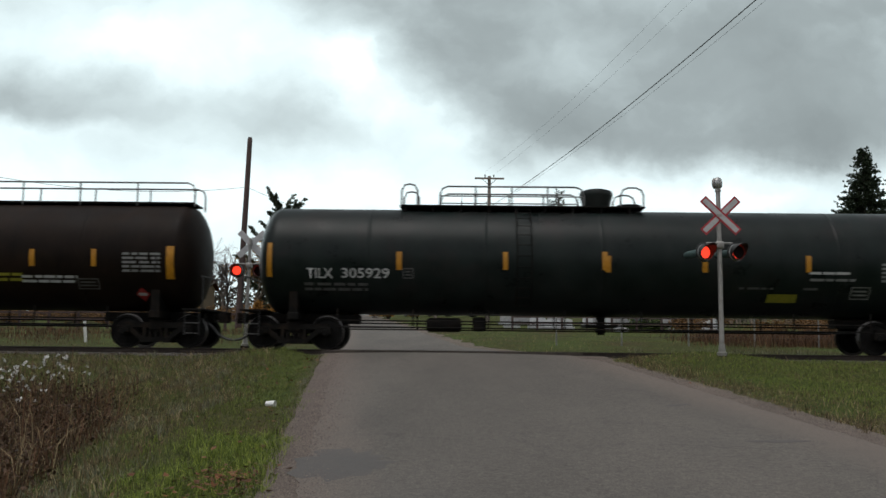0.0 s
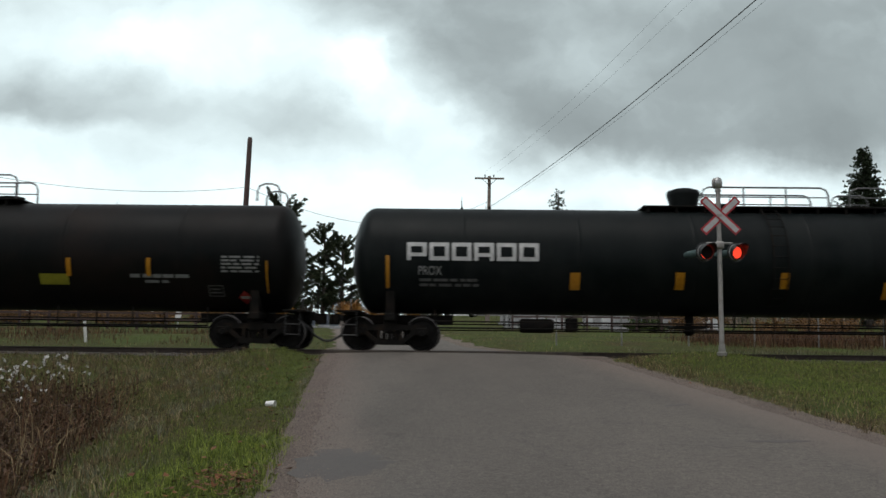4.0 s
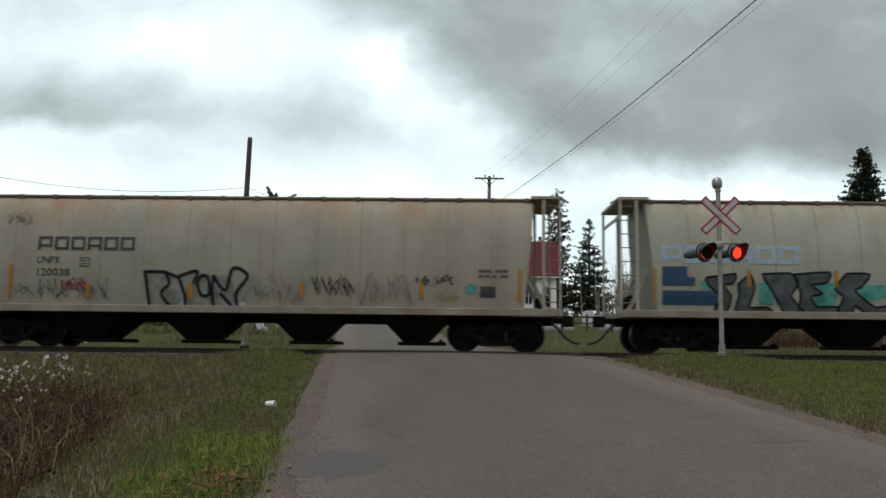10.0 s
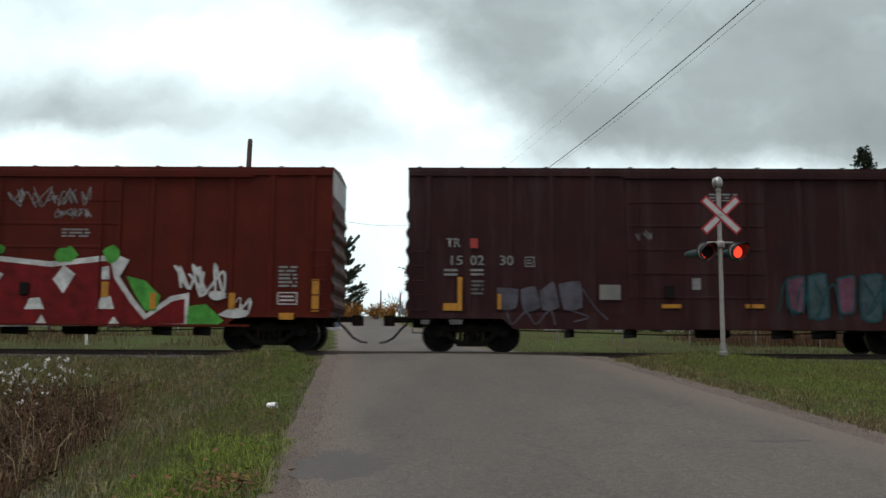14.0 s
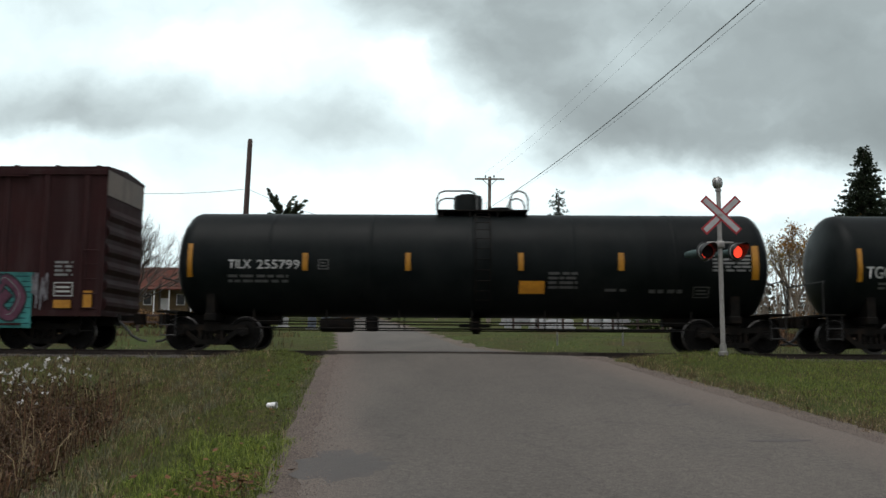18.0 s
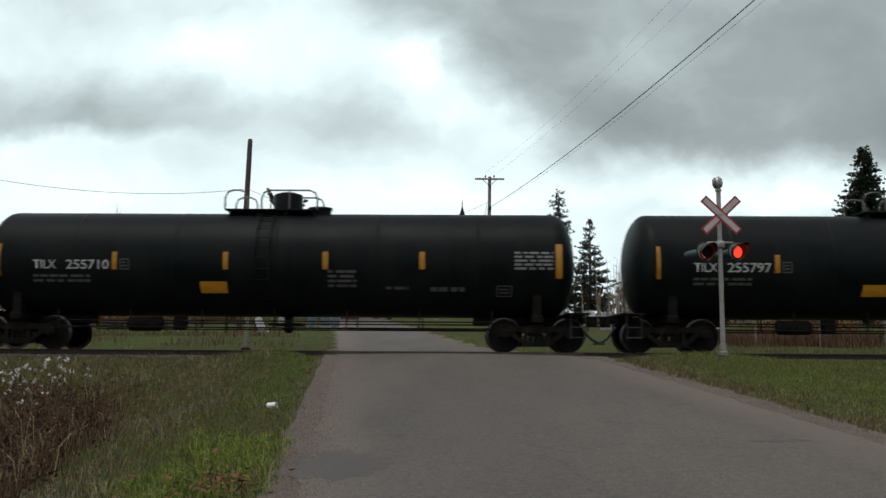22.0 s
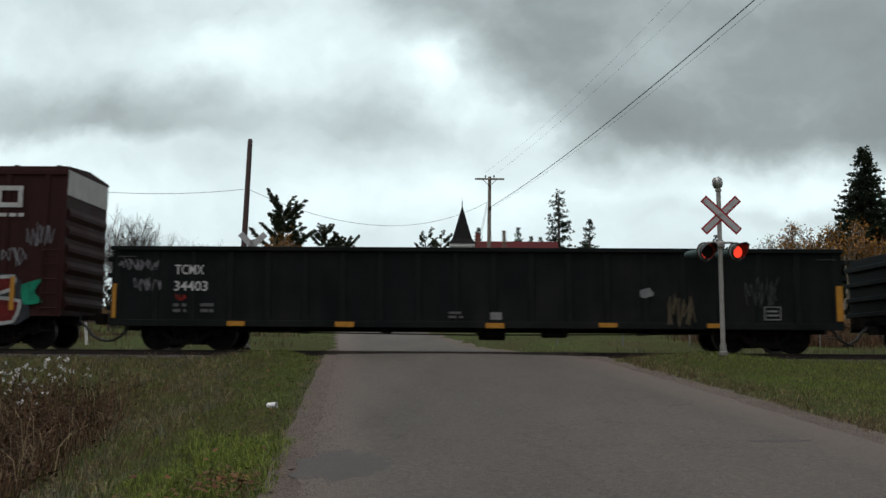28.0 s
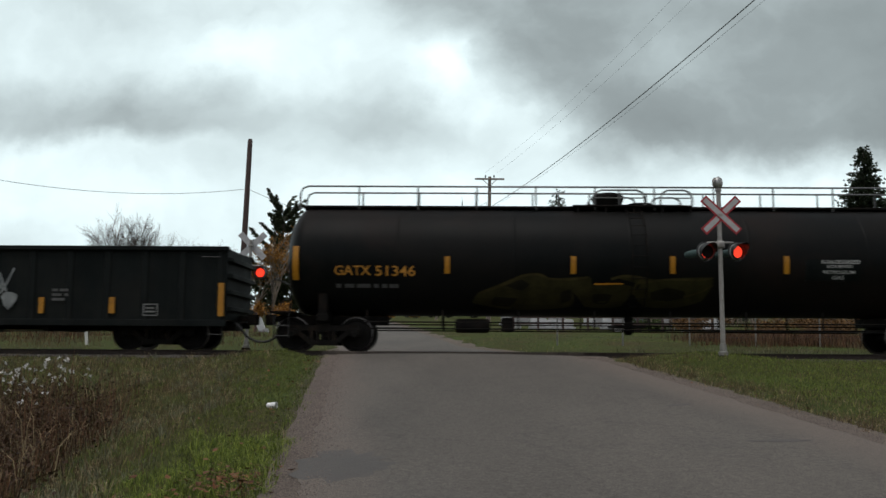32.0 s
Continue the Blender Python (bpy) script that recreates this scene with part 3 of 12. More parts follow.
    def prism(self, poly, y0, y1, plane="xz"):
        """A flat outline given thickness: in xz from y0 to y1, in yz from x = y0 to y1, in xy from z = y0 to y1."""
        k = len(poly)
        put = {"xz": lambda a, b, c: (a, c, b), "yz": lambda a, b, c: (c, a, b), "xy": lambda a, b, c: (a, b, c)}[plane]
        vs = [put(a, b, y0) for a, b in poly] + [put(a, b, y1) for a, b in poly]
        fs = [tuple(range(k)), tuple(range(2 * k - 1, k - 1, -1))]
        fs += [(i, i + k, (i + 1) % k + k, (i + 1) % k) for i in range(k)]
        return self.add(vs, fs)

    def bar(self, a, b, w, y0, y1):
        """A straight flat member from a to b in the xz plane."""
        a, b = Vector((a[0], a[1])), Vector((b[0], b[1]))
        d = (b - a).normalized()
        q = Vector((-d.y, d.x)) * w / 2
        return self.prism([tuple(a - q), tuple(b - q), tuple(b + q), tuple(a + q)], y0, y1)

    def mesh(self, name, material, smooth=False):
        me = bpy.data.meshes.new(name)
        me.from_pydata(self.v, [], self.f)
        me.materials.append(material)
        bm = bmesh.new()
        bm.from_mesh(me)
        bmesh.ops.recalc_face_normals(bm, faces=bm.faces)
        bm.to_mesh(me)
        bm.free()
        if smooth:
            me.polygons.foreach_set("use_smooth", [True] * len(me.polygons))
            me.set_sharp_from_angle(angle=radians(40))
        return me


def part(name, geo, material, parent=None, label="", smooth=False, at=None):
    """One mesh object under a thing or a part; geo may be a finished mesh."""
    me = geo if isinstance(geo, bpy.types.Mesh) else geo.mesh(name, material, smooth)
    ob = new(name, me)
    if parent is not None:
        ob.parent = parent
    if at is not None:
        ob.matrix_basis = at
    if label:
        ob["label"] = label
    return ob


def thing(name, label, category, group="", at=None):
    ob = tagged(new(name), label, category, group)
    if at is not None:
        ob.matrix_basis = at
    return ob


CACHE = {}


def shared(key, make):
    if key not in CACHE:
        CACHE[key] = make()
    return CACHE[key]


# ---- lie of the land ----
def road_mid(y):
    if y < 0:
        return 0.10 - 0.112 * (y + 3)
    return -0.236 - 0.135 * y - 0.9 * smooth01(y / 7.0)


def road_half(y):
    return 3.15 if y < 0 else 3.15 - 0.9 * smooth01(y / 7.0)


def smooth01(t):
    t = min(max(t, 0.0), 1.0)
    return t * t * (3 - 2 * t)


def profile(y):
    if y < -34:
        return -2.24 - 0.004 * (-34 - y)
    if y < -1.8:
        return -0.05 - 0.068 * (-1.8 - y)
    if y < 1.8:
        return -0.05
    if y < 100:
        return -0.05 + 0.05 * (y - 1.8)
    return 4.86 + 0.006 * (y - 100)


def lie(x, y):
    """Height of the open ground."""
    z = profile(y)
    e = abs(x - road_mid(y)) - road_half(y)
    if y < 1.5:
        if x < road_mid(y):
            z -= 0.70 * smooth01((e - 1.2) / 3.2) * smooth01((-y - 4.5) / 6) + 0.085 * smooth01(e / 0.12) + 0.06 * smooth01(e / 1.0)
        else:
            z -= 0.06 * smooth01(e / 0.15) + 0.06 * smooth01(e / 1.5) + 0.35 * smooth01((e - 3.5) / 4) * smooth01((-y - 4) / 4)
    else:
        z -= 0.12 * smooth01((e) / 1.5) * smooth01((12 - y) / 6)
    if abs(y) < 3.2 and e > 0.3:
        z = min(z, -0.2) - 0.1 * smooth01((2.1 - abs(y)) / 0.5)
    if y < -1.6 and e > 0.1:
        # low grassy humps where the road meets the track
        hump = 0.29 * math.exp(-((x - 6.0) / 2.0) ** 2 - ((y + 3.7) / 1.7) ** 2) + 0.24 * math.exp(-((x + 4.7) / 1.4) ** 2 - ((y + 3.2) / 1.5) ** 2)
        z += hump * smooth01((e - 0.1) / 1.2) * smooth01((-1.6 - y) / 0.8)
    if e > 0.2:
        z += 0.07 * noise.noise((x * 0.35, y * 0.35, 0)) + 0.02 * noise.noise((x * 1.7, y * 1.7, 3))
    if y > 90:
        z += 1.5 * noise.noise((x * 0.008, y * 0.008, 9)) * smooth01((y - 90) / 200)
    return z


def ramped(lo, hi, step, far):
    out, k, s = list(np.arange(lo, hi + step / 2, step)), hi, step
    while k < far:
        s *= 1.22
        k += s
        out.append(k)
    k, s = lo, step
    while k > -far:
        s *= 1.22
        k -= s
        out.insert(0, k)
    return out


def build_ground():
    xs, ys = ramped(-24, 24, 0.4, 2200), ramped(-26, 16, 0.4, 2200)
    g = Geo()
    for y in ys:
        for x in xs:
            e = abs(x - road_mid(y)) - road_half(y) if y < 120 else 5
            z = lie(x, y) if -200 < y < 400 else profile(y)
            under = 0.18 if x < road_mid(y) else 0.65
            g.v.append((x, y, z - (0.12 if e < under else 0.0)))
    n = len(xs)
    for j in range(len(ys) - 1):
        for i in range(n - 1):
            g.f.append((j * n + i, j * n + i + 1, (j + 1) * n + i + 1, (j + 1) * n + i))
    ob = part("ground", g, M["ground"], smooth=True)
    tagged(ob, "rough grass verge and fields with patches of dry earth", "ground", kind="structure")


def strip(name, edge, ys, lift, material, label, category, camber=0.04):
    """A ribbon of road or shoulder with thickness, following the land's long profile."""
    g = Geo()
    for y in ys:
        a, b = edge(y)
        for k in range(9):
            x = a + (b - a) * k / 8
            crown = -camber * ((k - 4) / 4.0) ** 2
            g.v.append((x, y, profile(y) + lift + crown))
    for j in range(len(ys) - 1):
        for k in range(8):
            g.f.append((j * 9 + k, j * 9 + k + 1, j * 9 + k + 10, j * 9 + k + 9))
    base = len(g.v)
    for j, y in enumerate(ys):
        for k in (0, 8):
            x, _, z = g.v[j * 9 + k]
            g.v.append((x, y, z - 0.14))
    for j in range(len(ys) - 1):
        g.f.append((j * 9, j * 9 + 9, base + 2 * j + 2, base + 2 * j))
        g.f.append((j * 9 + 8, base + 2 * j + 1, base + 2 * j + 3, j * 9 + 17))
    return tagged(part(name, g, material), label, category, kind="structure")


def build_road():
    ys = [y / 2 for y in range(-120, -48)] + [y * 0.16 - 24 for y in range(0, 175)] + [y / 2 for y in range(9, 181)]

    def wob(y, s):
        return 0.07 * noise.noise((y * 0.7, s, 0)) + 0.06 * noise.noise((y * 2.3, s, 5)) + 0.04 * noise.noise((y * 6.1, s, 8))

    strip("road", lambda y: (road_mid(y) - road_half(y) + wob(y, 1), road_mid(y) + road_half(y) + (0.32 if y < -3 else 0.0) + wob(y, 2)), ys, 0.0, M["asphalt"], "worn grey asphalt country road with cracks and patches", "road")
    strip("shoulder_west", lambda y: (road_mid(y) - road_half(y) - 0.36 + 0.6 * wob(y, 3), road_mid(y) - road_half(y) + 0.3), ys, -0.052, M["gravel"], "pinkish gravel shoulder along the road", "shoulder", 0.0)
    strip("shoulder_east", lambda y: (road_mid(y) + road_half(y) - 0.3, road_mid(y) + road_half(y) + 0.85 + 1.6 * wob(y, 4)), ys, -0.052, M["gravel"], "pinkish gravel shoulder along the road", "shoulder", 0.0)


def build_patches():
    """Low dark repairs in the asphalt."""
    rnd = random.Random(15)
    for cx, cy, rx, ry, turn in ((-1.15, -16.9, 0.5, 0.75, 8), (3.78, -15.33, 0.42, 0.1, 12), (3.4, -12.1, 0.3, 0.09, 40)):
        g = Geo()
        c, s = math.cos(radians(turn)), math.sin(radians(turn))
        rag = [rnd.uniform(0.75, 1.2) for _ in range(28)]
        for ring in (0.0, 0.35, 0.7, 1.0):
            for k in range(28 if ring else 1):
                a = 2 * math.pi * k / 28
                u, v = rx * math.cos(a) * ring * rag[k], ry * math.sin(a) * ring * rag[k]
                x, y = cx + u * c - v * s, cy + u * s + v * c
                g.v.append((x, y, profile(y) - 0.04 * ((x - road_mid(y) - 0.16) / (road_half(y) + 0.16)) ** 2 + (0.006 if ring < 1 else 0.001)))
        for k in range(28):
            q = (k + 1) % 28
            g.f.append((0, 1 + k, 1 + q))
            for r in (0, 1):
                g.f.append((1 + 28 * r + k, 29 + 28 * r + k, 29 + 28 * r + q, 1 + 28 * r + q))
        tagged(part("road_patch", g, M["patch_tar"]), "dark repaired patch in worn asphalt", "road patch", kind="structure")


def build_gravel():
    """Loose stones strewn over the shoulders and the ragged edge of the asphalt."""
    rnd = random.Random(9)
    s = Geo()
    for _ in range(30000):
        y = -24 + 22 * rnd.random() ** 0.8
        if rnd.random() < 0.55:
            x = road_mid(y) - road_half(y) + rnd.gauss(-0.1, 0.2)
        else:
            x = road_mid(y) + road_half(y) + 0.15 + abs(rnd.gauss(0.1, 0.4))
        r = rnd.uniform(0.005, 0.013)
        e = abs(x - road_mid(y)) / road_half(y)
        c = Vector((x, y, profile(y) - (0.04 * e * e if e < 1 else 0.052) + r * 0.2))
        a = rnd.uniform(0, 6.28)
        u, v = Vector((math.cos(a), math.sin(a), 0)) * r, Vector((-math.sin(a), math.cos(a), 0)) * r * rnd.uniform(0.6, 1)
        s.add([c + u, c + v, c - u, c - v, c + Vector((0, 0, r * rnd.uniform(0.5, 0.9)))], [(0, 1, 4), (1, 2, 4), (2, 3, 4), (3, 0, 4)])
    tagged(part("loose_gravel", s, leafy("loose_pinkish_stones", (0.08, 0.068, 0.061), (0.23, 0.19, 0.168), 0.9)), "loose pinkish gravel along the road edges", "gravel", kind="stuff")


def build_track():
    g = Geo()
    for x0, x1 in ((-150, -3.9), (3.9, 150)):
        n = int((x1 - x0) / 0.5)
        base = len(g.v)
        for i in range(n + 1):
            x = x0 + (x1 - x0) * i / n
            for y, z in ((-2.15, -0.34), (-1.6, -0.19), (-0.8, -0.17), (0.8, -0.17), (1.6, -0.19), (2.15, -0.34)):
                g.v.append((x, y + 0.08 * noise.noise((x, y, 2)), z + 0.05 * noise.noise((x * 2.1, y * 3, 1))))
        for i in range(n):
            for k in range(5):
                g.f.append((base + i * 6 + k, base + (i + 1) * 6 + k, base + (i + 1) * 6 + k + 1, base + i * 6 + k + 1))
    track = tagged(part("track_bed", g, M["ballast"]), "grey stone ballast bed of a single railway track", "track bed", kind="structure")
    # single stones lying proud near the road
    rnd = random.Random(4)
    s = Geo()
    for _ in range(2600):
        x = rnd.choice((-1, 1)) * rnd.uniform(4.2, 20)
        y = rnd.uniform(-2.5, -0.9)
        z = -0.19 - max(0, -y - 1.9) * 0.05
        r = rnd.uniform(0.02, 0.05)
        q = [Vector((rnd.uniform(-1, 1), rnd.uniform(-1, 1), rnd.uniform(-0.6, 0.6))).normalized() * r for _ in range(4)]
        c = Vector((x, y, z + r * 0.4))
        s.add([c + Vector((r, 0, 0)) + q[0] * 0.3, c + Vector((-r, 0, 0)) + q[1] * 0.3, c + Vector((0, r, 0)) + q[2] * 0.3, c + Vector((0, -r, 0)), c + Vector((0, 0, r * 0.8)) + q[3] * 0.3],
              [(0, 2, 4), (2, 1, 4), (1, 3, 4), (3, 0, 4), (0, 3, 1, 2)])
    tagged(part("ballast_stones", s, M["ballast"], track), kind="stuff")
    prof = [(-0.075, -0.18), (0.075, -0.18), (0.075, -0.165), (0.012, -0.145), (0.012, -0.045), (0.037, -0.03), (0.037, -0.004), (0.028, 0), (-0.028, 0), (-0.037, -0.004), (-0.037, -0.03), (-0.012, -0.045), (-0.012, -0.145), (-0.075, -0.165)]
    for y in (-0.755, 0.755):
        r = Geo().prism([(a + y, b) for a, b in prof], -160, 160, "yz")
        tagged(part("rail", r, M["rail"], track), "worn steel rail")
    tie = Geo().box(-0.12, 0.12, -1.3, 1.3, -0.32, -0.155, 0.015).mesh("sleeper", M["tie"])
    for i in range(-62, 63):
        x = i * 0.52
        if abs(x) < 4.2:
            continue
        part("sleeper", tie, None, track, at=pose(x + 0.03 * noise.noise((x, 0, 0)), 0, 0.0, 0, 0, 1.5 * noise.noise((x * 3, 1, 0))))
    plank = Geo().box(-3.6, 3.6, -0.12, 0.12, -0.2, -0.012, 0.012).mesh("crossing_plank", M["tie"])
    for y in (-1.02, -0.5, 0.5, 1.02):
        part("crossing_plank", plank, None, track, "dark timber crossing plank", at=pose(-0.1, y, 0))


# ---- crossing signals ----
def signal_mast(x, y, zb, face, lean, label, lamp_turn=0):
    """A crossing mast: bell, crossbuck and a pair of flashing lamps. face is -1 when it faces the camera, +1 away from it."""
    mast = thing("crossing_signal", label, "crossing signal", "crossing signals", pose(x, y, zb, 0, lean, 0))
    part("foundation", Geo().box(-0.13, 0.13, -0.13, 0.13, -0.45, -0.02, 0.02), M["steel_dark"], mast)
    part("base_casting", Geo().lathe([(0.12, -0.04), (0.12, 0.05), (0.085, 0.08), (0.078, 0.24), (0.064, 0.26)], 16), M["grey_band"], mast, "grimy grey base casting", True)
    part("post", Geo().lathe([(0.058, 0.04), (0.056, 4.08 if face < 0 else 3.62)], 16), M["mast_paint"], mast, "aluminium-painted tubular steel post", True)
    if face < 0:
        bell = part("bell", Geo().lathe([(0.0, -0.10), (0.06, -0.098), (0.12, -0.075), (0.155, -0.03), (0.158, 0.0), (0.13, 0.025), (0.0, 0.03)], 20, "y"), M["galv"], mast, "round grey bell", True, pose(0, 0, 4.24, 0, 0, 52))
        part("bell_body", Geo().lathe([(0.0, 0.035), (0.13, 0.035), (0.145, 0.06), (0.135, 0.1), (0.06, 0.13), (0.0, 0.135)], 18, "y"), M["mast_paint"], bell, smooth=True)
        part("bell_neck", Geo().lathe([(0.075, -0.22), (0.08, -0.18), (0.05, -0.14), (0.05, -0.06)], 14), M["mast_paint"], bell, smooth=True)
    # crossbuck: two blades, each with a coloured rim and a plain face
    f = -0.075 if face < 0 else 0.075
    for k, a in enumerate((44, -44)):
        yy = f + (0.012 * k if face < 0 else -0.012 * k)
        m = pose(0.03, yy, 3.42, 0, a, 0)
        blade = part("crossbuck_blade", Geo().box(-0.60, 0.60, -0.006, 0.006, -0.105, 0.105), M["sign_red"] if face < 0 else M["sign_grey"], mast, "grey sign blade with a red rim", at=m)
        if face < 0:
            part("blade_face", Geo().box(-0.56, 0.56, -0.011, -0.0065, -0.062, 0.062), M["sign_grey"], blade, "plain grey-white sign face")
    part("sign_clamp", Geo().box(-0.07, 0.07, -0.09, 0.09, 3.38, 3.46, 0.01), M["mast_paint"], mast)
    # lamp arm
    part("junction_box", Geo().box(-0.1, 0.1, -0.09, 0.09, 2.6, 2.78, 0.025), M["mast_paint"], mast, smooth=True)
    part("lamp_arm", Geo().tube([(-0.38, 0, 2.70), (-0.3, 0, 2.74), (0, 0, 2.74), (0.3, 0, 2.74), (0.38, 0, 2.70)], 0.028, 8), M["mast_paint"], mast, smooth=True)
    shutters = []
    k = 1.36

    def turned(prof, n, ring=False, at=(0, 0, 0)):
        return Geo().lathe([(r * k, h * k) for r, h in prof], n, "y", at, ring)

    for side in (-1, 1):
        lx = side * 0.385
        lamp = part("lamp", turned([(0.0, 0.2), (0.06, 0.2), (0.075, 0.12), (0.13, 0.06), (0.148, -0.02), (0.148, -0.05), (0.134, -0.05), (0.128, 0.03), (0.0, 0.05)], 24), M["lamp_black"], mast, "black signal lamp with a hood", True, pose(lx, -0.14, 2.5, 0, 0, lamp_turn))
        part("target_ring", turned([(0.15, 0.03), (0.178, 0.03), (0.178, 0.042), (0.15, 0.042)], 28, True), M["lamp_black"], lamp)
        part("hinge_band", turned([(0.1535, -0.01), (0.1535, 0.05), (0.1495, 0.05), (0.1495, -0.01)], 24, True), M["galv"], lamp, "pale metal hinge band")
        hood = Geo()
        n = 18
        for r, d in ((0.15, -0.03), (0.15, -0.25), (0.143, -0.25), (0.143, -0.03)):
            for q in range(n + 1):
                t = radians(-18 + 216 * q / n)
                cut = 1 - 0.78 * (1 - max(math.sin(t), 0))
                hood.v.append((k * r * math.cos(t), k * (-0.03 + (d + 0.03) * cut), k * r * math.sin(t)))
        for ring in range(3):
            for q in range(n):
                a = ring * (n + 1) + q
                hood.f.append((a, a + 1, a + n + 2, a + n + 1))
        part("hood", hood, M["lamp_black"], lamp, "black lamp hood", True)
        part("rear_casting", turned([(0.075, 0.2), (0.074, 0.5), (0.055, 0.62), (0.0, 0.65)], 14), M["lamp_teal"], lamp, "grey-green rear casting", True)
        part("lens", turned([(0.0, -0.012), (0.07, -0.006), (0.108, 0.014), (0.108, 0.026), (0.0, 0.026)], 24), M["bulb"], lamp, "glowing red round lens", True)
        # added vane: hides the always glowing lens to imitate the lamp going out
        vane = part("shutter", turned([(0.0, -0.003), (0.122, -0.003), (0.122, 0.003), (0.0, 0.003)], 24, False, (0, 0, -0.122 * k)), M["lens_off"], lamp, "added dark shutter standing in for the lamp switching off")
        shutters.append((vane, side))
    return mast, shutters


# ---- poles, wires ----
def sag_line(a, b, drop, n=24):
    a, b = Vector(a), Vector(b)
    return [a.lerp(b, i / n) - Vector((0, 0, drop * 4 * (i / n) * (1 - i / n))) for i in range(n + 1)]


def wire(name, a, b, drop, r, label):
    return tagged(part(name, Geo().tube(sag_line(a, b, drop), r, 5), M["wire"]), label, "cable", "overhead lines")


def build_poles():
    p = thing("utility_pole", "dark weathered leaning wooden utility pole", "utility pole", "utility poles", pose(-12.1, 24, lie(-12.1, 24), 0, 1.6, 0))
    part("shaft", Geo().lathe([(0.19, -0.4), (0.17, 4), (0.14, 10.7), (0.10, 10.82)], 12), M["pole_wood"], p, smooth=True)
    part("top_bracket", Geo().box(-0.05, 0.14, -0.06, 0.06, 8.1, 8.35, 0.01), M["steel_dark"], p)
    q = thing("utility_pole", "tall grey-brown wooden pole with a crossarm", "utility pole", "utility poles", pose(2.55, 47, lie(2.55, 47), 0, 0.5, 0))
    part("shaft", Geo().lathe([(0.2, -0.4), (0.17, 5), (0.13, 12.0)], 12), M["pole_pale"], q, smooth=True)
    part("crossarm", Geo().box(-1.2, 1.2, -0.18, -0.07, 11.72, 11.86, 0.01), M["pole_pale"], q)
    for s in (-1, 1):
        part("brace", Geo().tube([(s * 0.6, -0.13, 11.75), (0, -0.14, 11.2)], 0.025, 5), M["steel_dark"], q)
        part("insulator", Geo().lathe([(0.03, 11.86), (0.03, 11.95), (0.06, 11.98), (0.07, 12.03), (0.04, 12.1), (0, 12.12)], 10, "z", (s * 0.35, -0.12, 0)), M["lamp_black"], q, "dark pin insulator", True)
    part("cable_clamp", Geo().box(-0.06, 0.16, -0.2, 0.06, 9.2, 9.45, 0.015), M["steel_dark"], q)
    t = thing("utility_pole", "slim pale wooden pole beside the church", "utility pole", "utility poles", pose(-2.0, 62, lie(-2, 62)))
    part("shaft", Geo().lathe([(0.15, -0.3), (0.11, 6.9)], 10), M["pole_pale"], t, smooth=True)
    for k, (x, y, h) in enumerate(((-10.5, 70, 3.0), (-9.3, 84, 3.2), (-7.6, 95, 3.0))):
        d = thing("utility_pole", "distant thin grey pole by the far road", "utility pole", "utility poles", pose(x, y, lie(x, y)))
        part("shaft", Geo().lathe([(0.12, -0.3), (0.09, h)], 8), M["pole_pale"], d, smooth=True)
    wire("overhead_cable", (2.72, 46.85, 11.69), (20.87, -48, 18.79), 2.19, 0.021, "thick black overhead cable crossing the road")
    wire("overhead_cable", (2.8, 46.85, 11.6), (21.3, -48, 18.65), 2.19, 0.006, "thin black overhead cable beside the thick one")
    wire("power_line", (2.25, 46.88, 14.56), (21.72, -48, 26.33), 3.72, 0.0042, "thin high power line")
    wire("power_line", (3.27, 46.88, 14.56), (23.44, -48, 24.5), 2.6, 0.0042, "thin high power line")
    wire("service_line", (-11.75, 24, 8.98), (2.44, 46.9, 12.1), 2.0, 0.013, "thin cable sagging between two poles")
    wire("service_line", (-12.06, 24, 9.01), (-30, 10, 9.78), 1.43, 0.013, "thin cable sagging from the dark pole")
    wire("service_drop", (2.44, 46.95, 12.1), (1.9, 93.9, 13.6), 1.1, 0.014, "thin service cable from the pole to the church")
    wire("service_drop", (2.44, 46.95, 11.7), (2.1, 93.9, 13.2), 1.1, 0.014, "thin service cable from the pole to the church")
    wire("guy_wire", (2.6, 47.0, 11.9), (3.6, 52.5, 2.3), 0.02, 0.01, "taut stay wire of the crossarm pole")


# ---- church, house, cars, fences, graves ----
def gothic(w, h, n=6):
    """Outline of a pointed window, base at 0."""
    sp = h - w * 0.9
    right = [(w / 2 - w * (1 - math.cos(a)), sp + w * math.sin(a)) for a in (radians(60) * k / n for k in range(n + 1))]
    return [(-w / 2, 0), (w / 2, 0)] + right[:-1] + [(0, h)] + [(-a, b) for a, b in reversed(right[:-1])]


def church_window(parent, x, y, z, w, h, side="front"):
    rz = {"front": 0, "west": 90}[side]
    win = part("window", Geo().prism(gothic(w + 0.22, h + 0.2), -0.06, 0.0), M["trim_white"], parent, "white pointed window surround", at=pose(x, y, z, 0, 0, -rz))
    part("pane", Geo().prism([(a, b + 0.08) for a, b in gothic(w, h)], -0.075, -0.064), M["glass_dark"], win, "dark glass")
    part("mullion", Geo().box(-0.025, 0.025, -0.1, -0.078, 0.1, h), M["trim_white"], win)
    part("transom", Geo().box(-w / 2, w / 2, -0.1, -0.078, h * 0.5, h * 0.5 + 0.05), M["trim_white"], win)


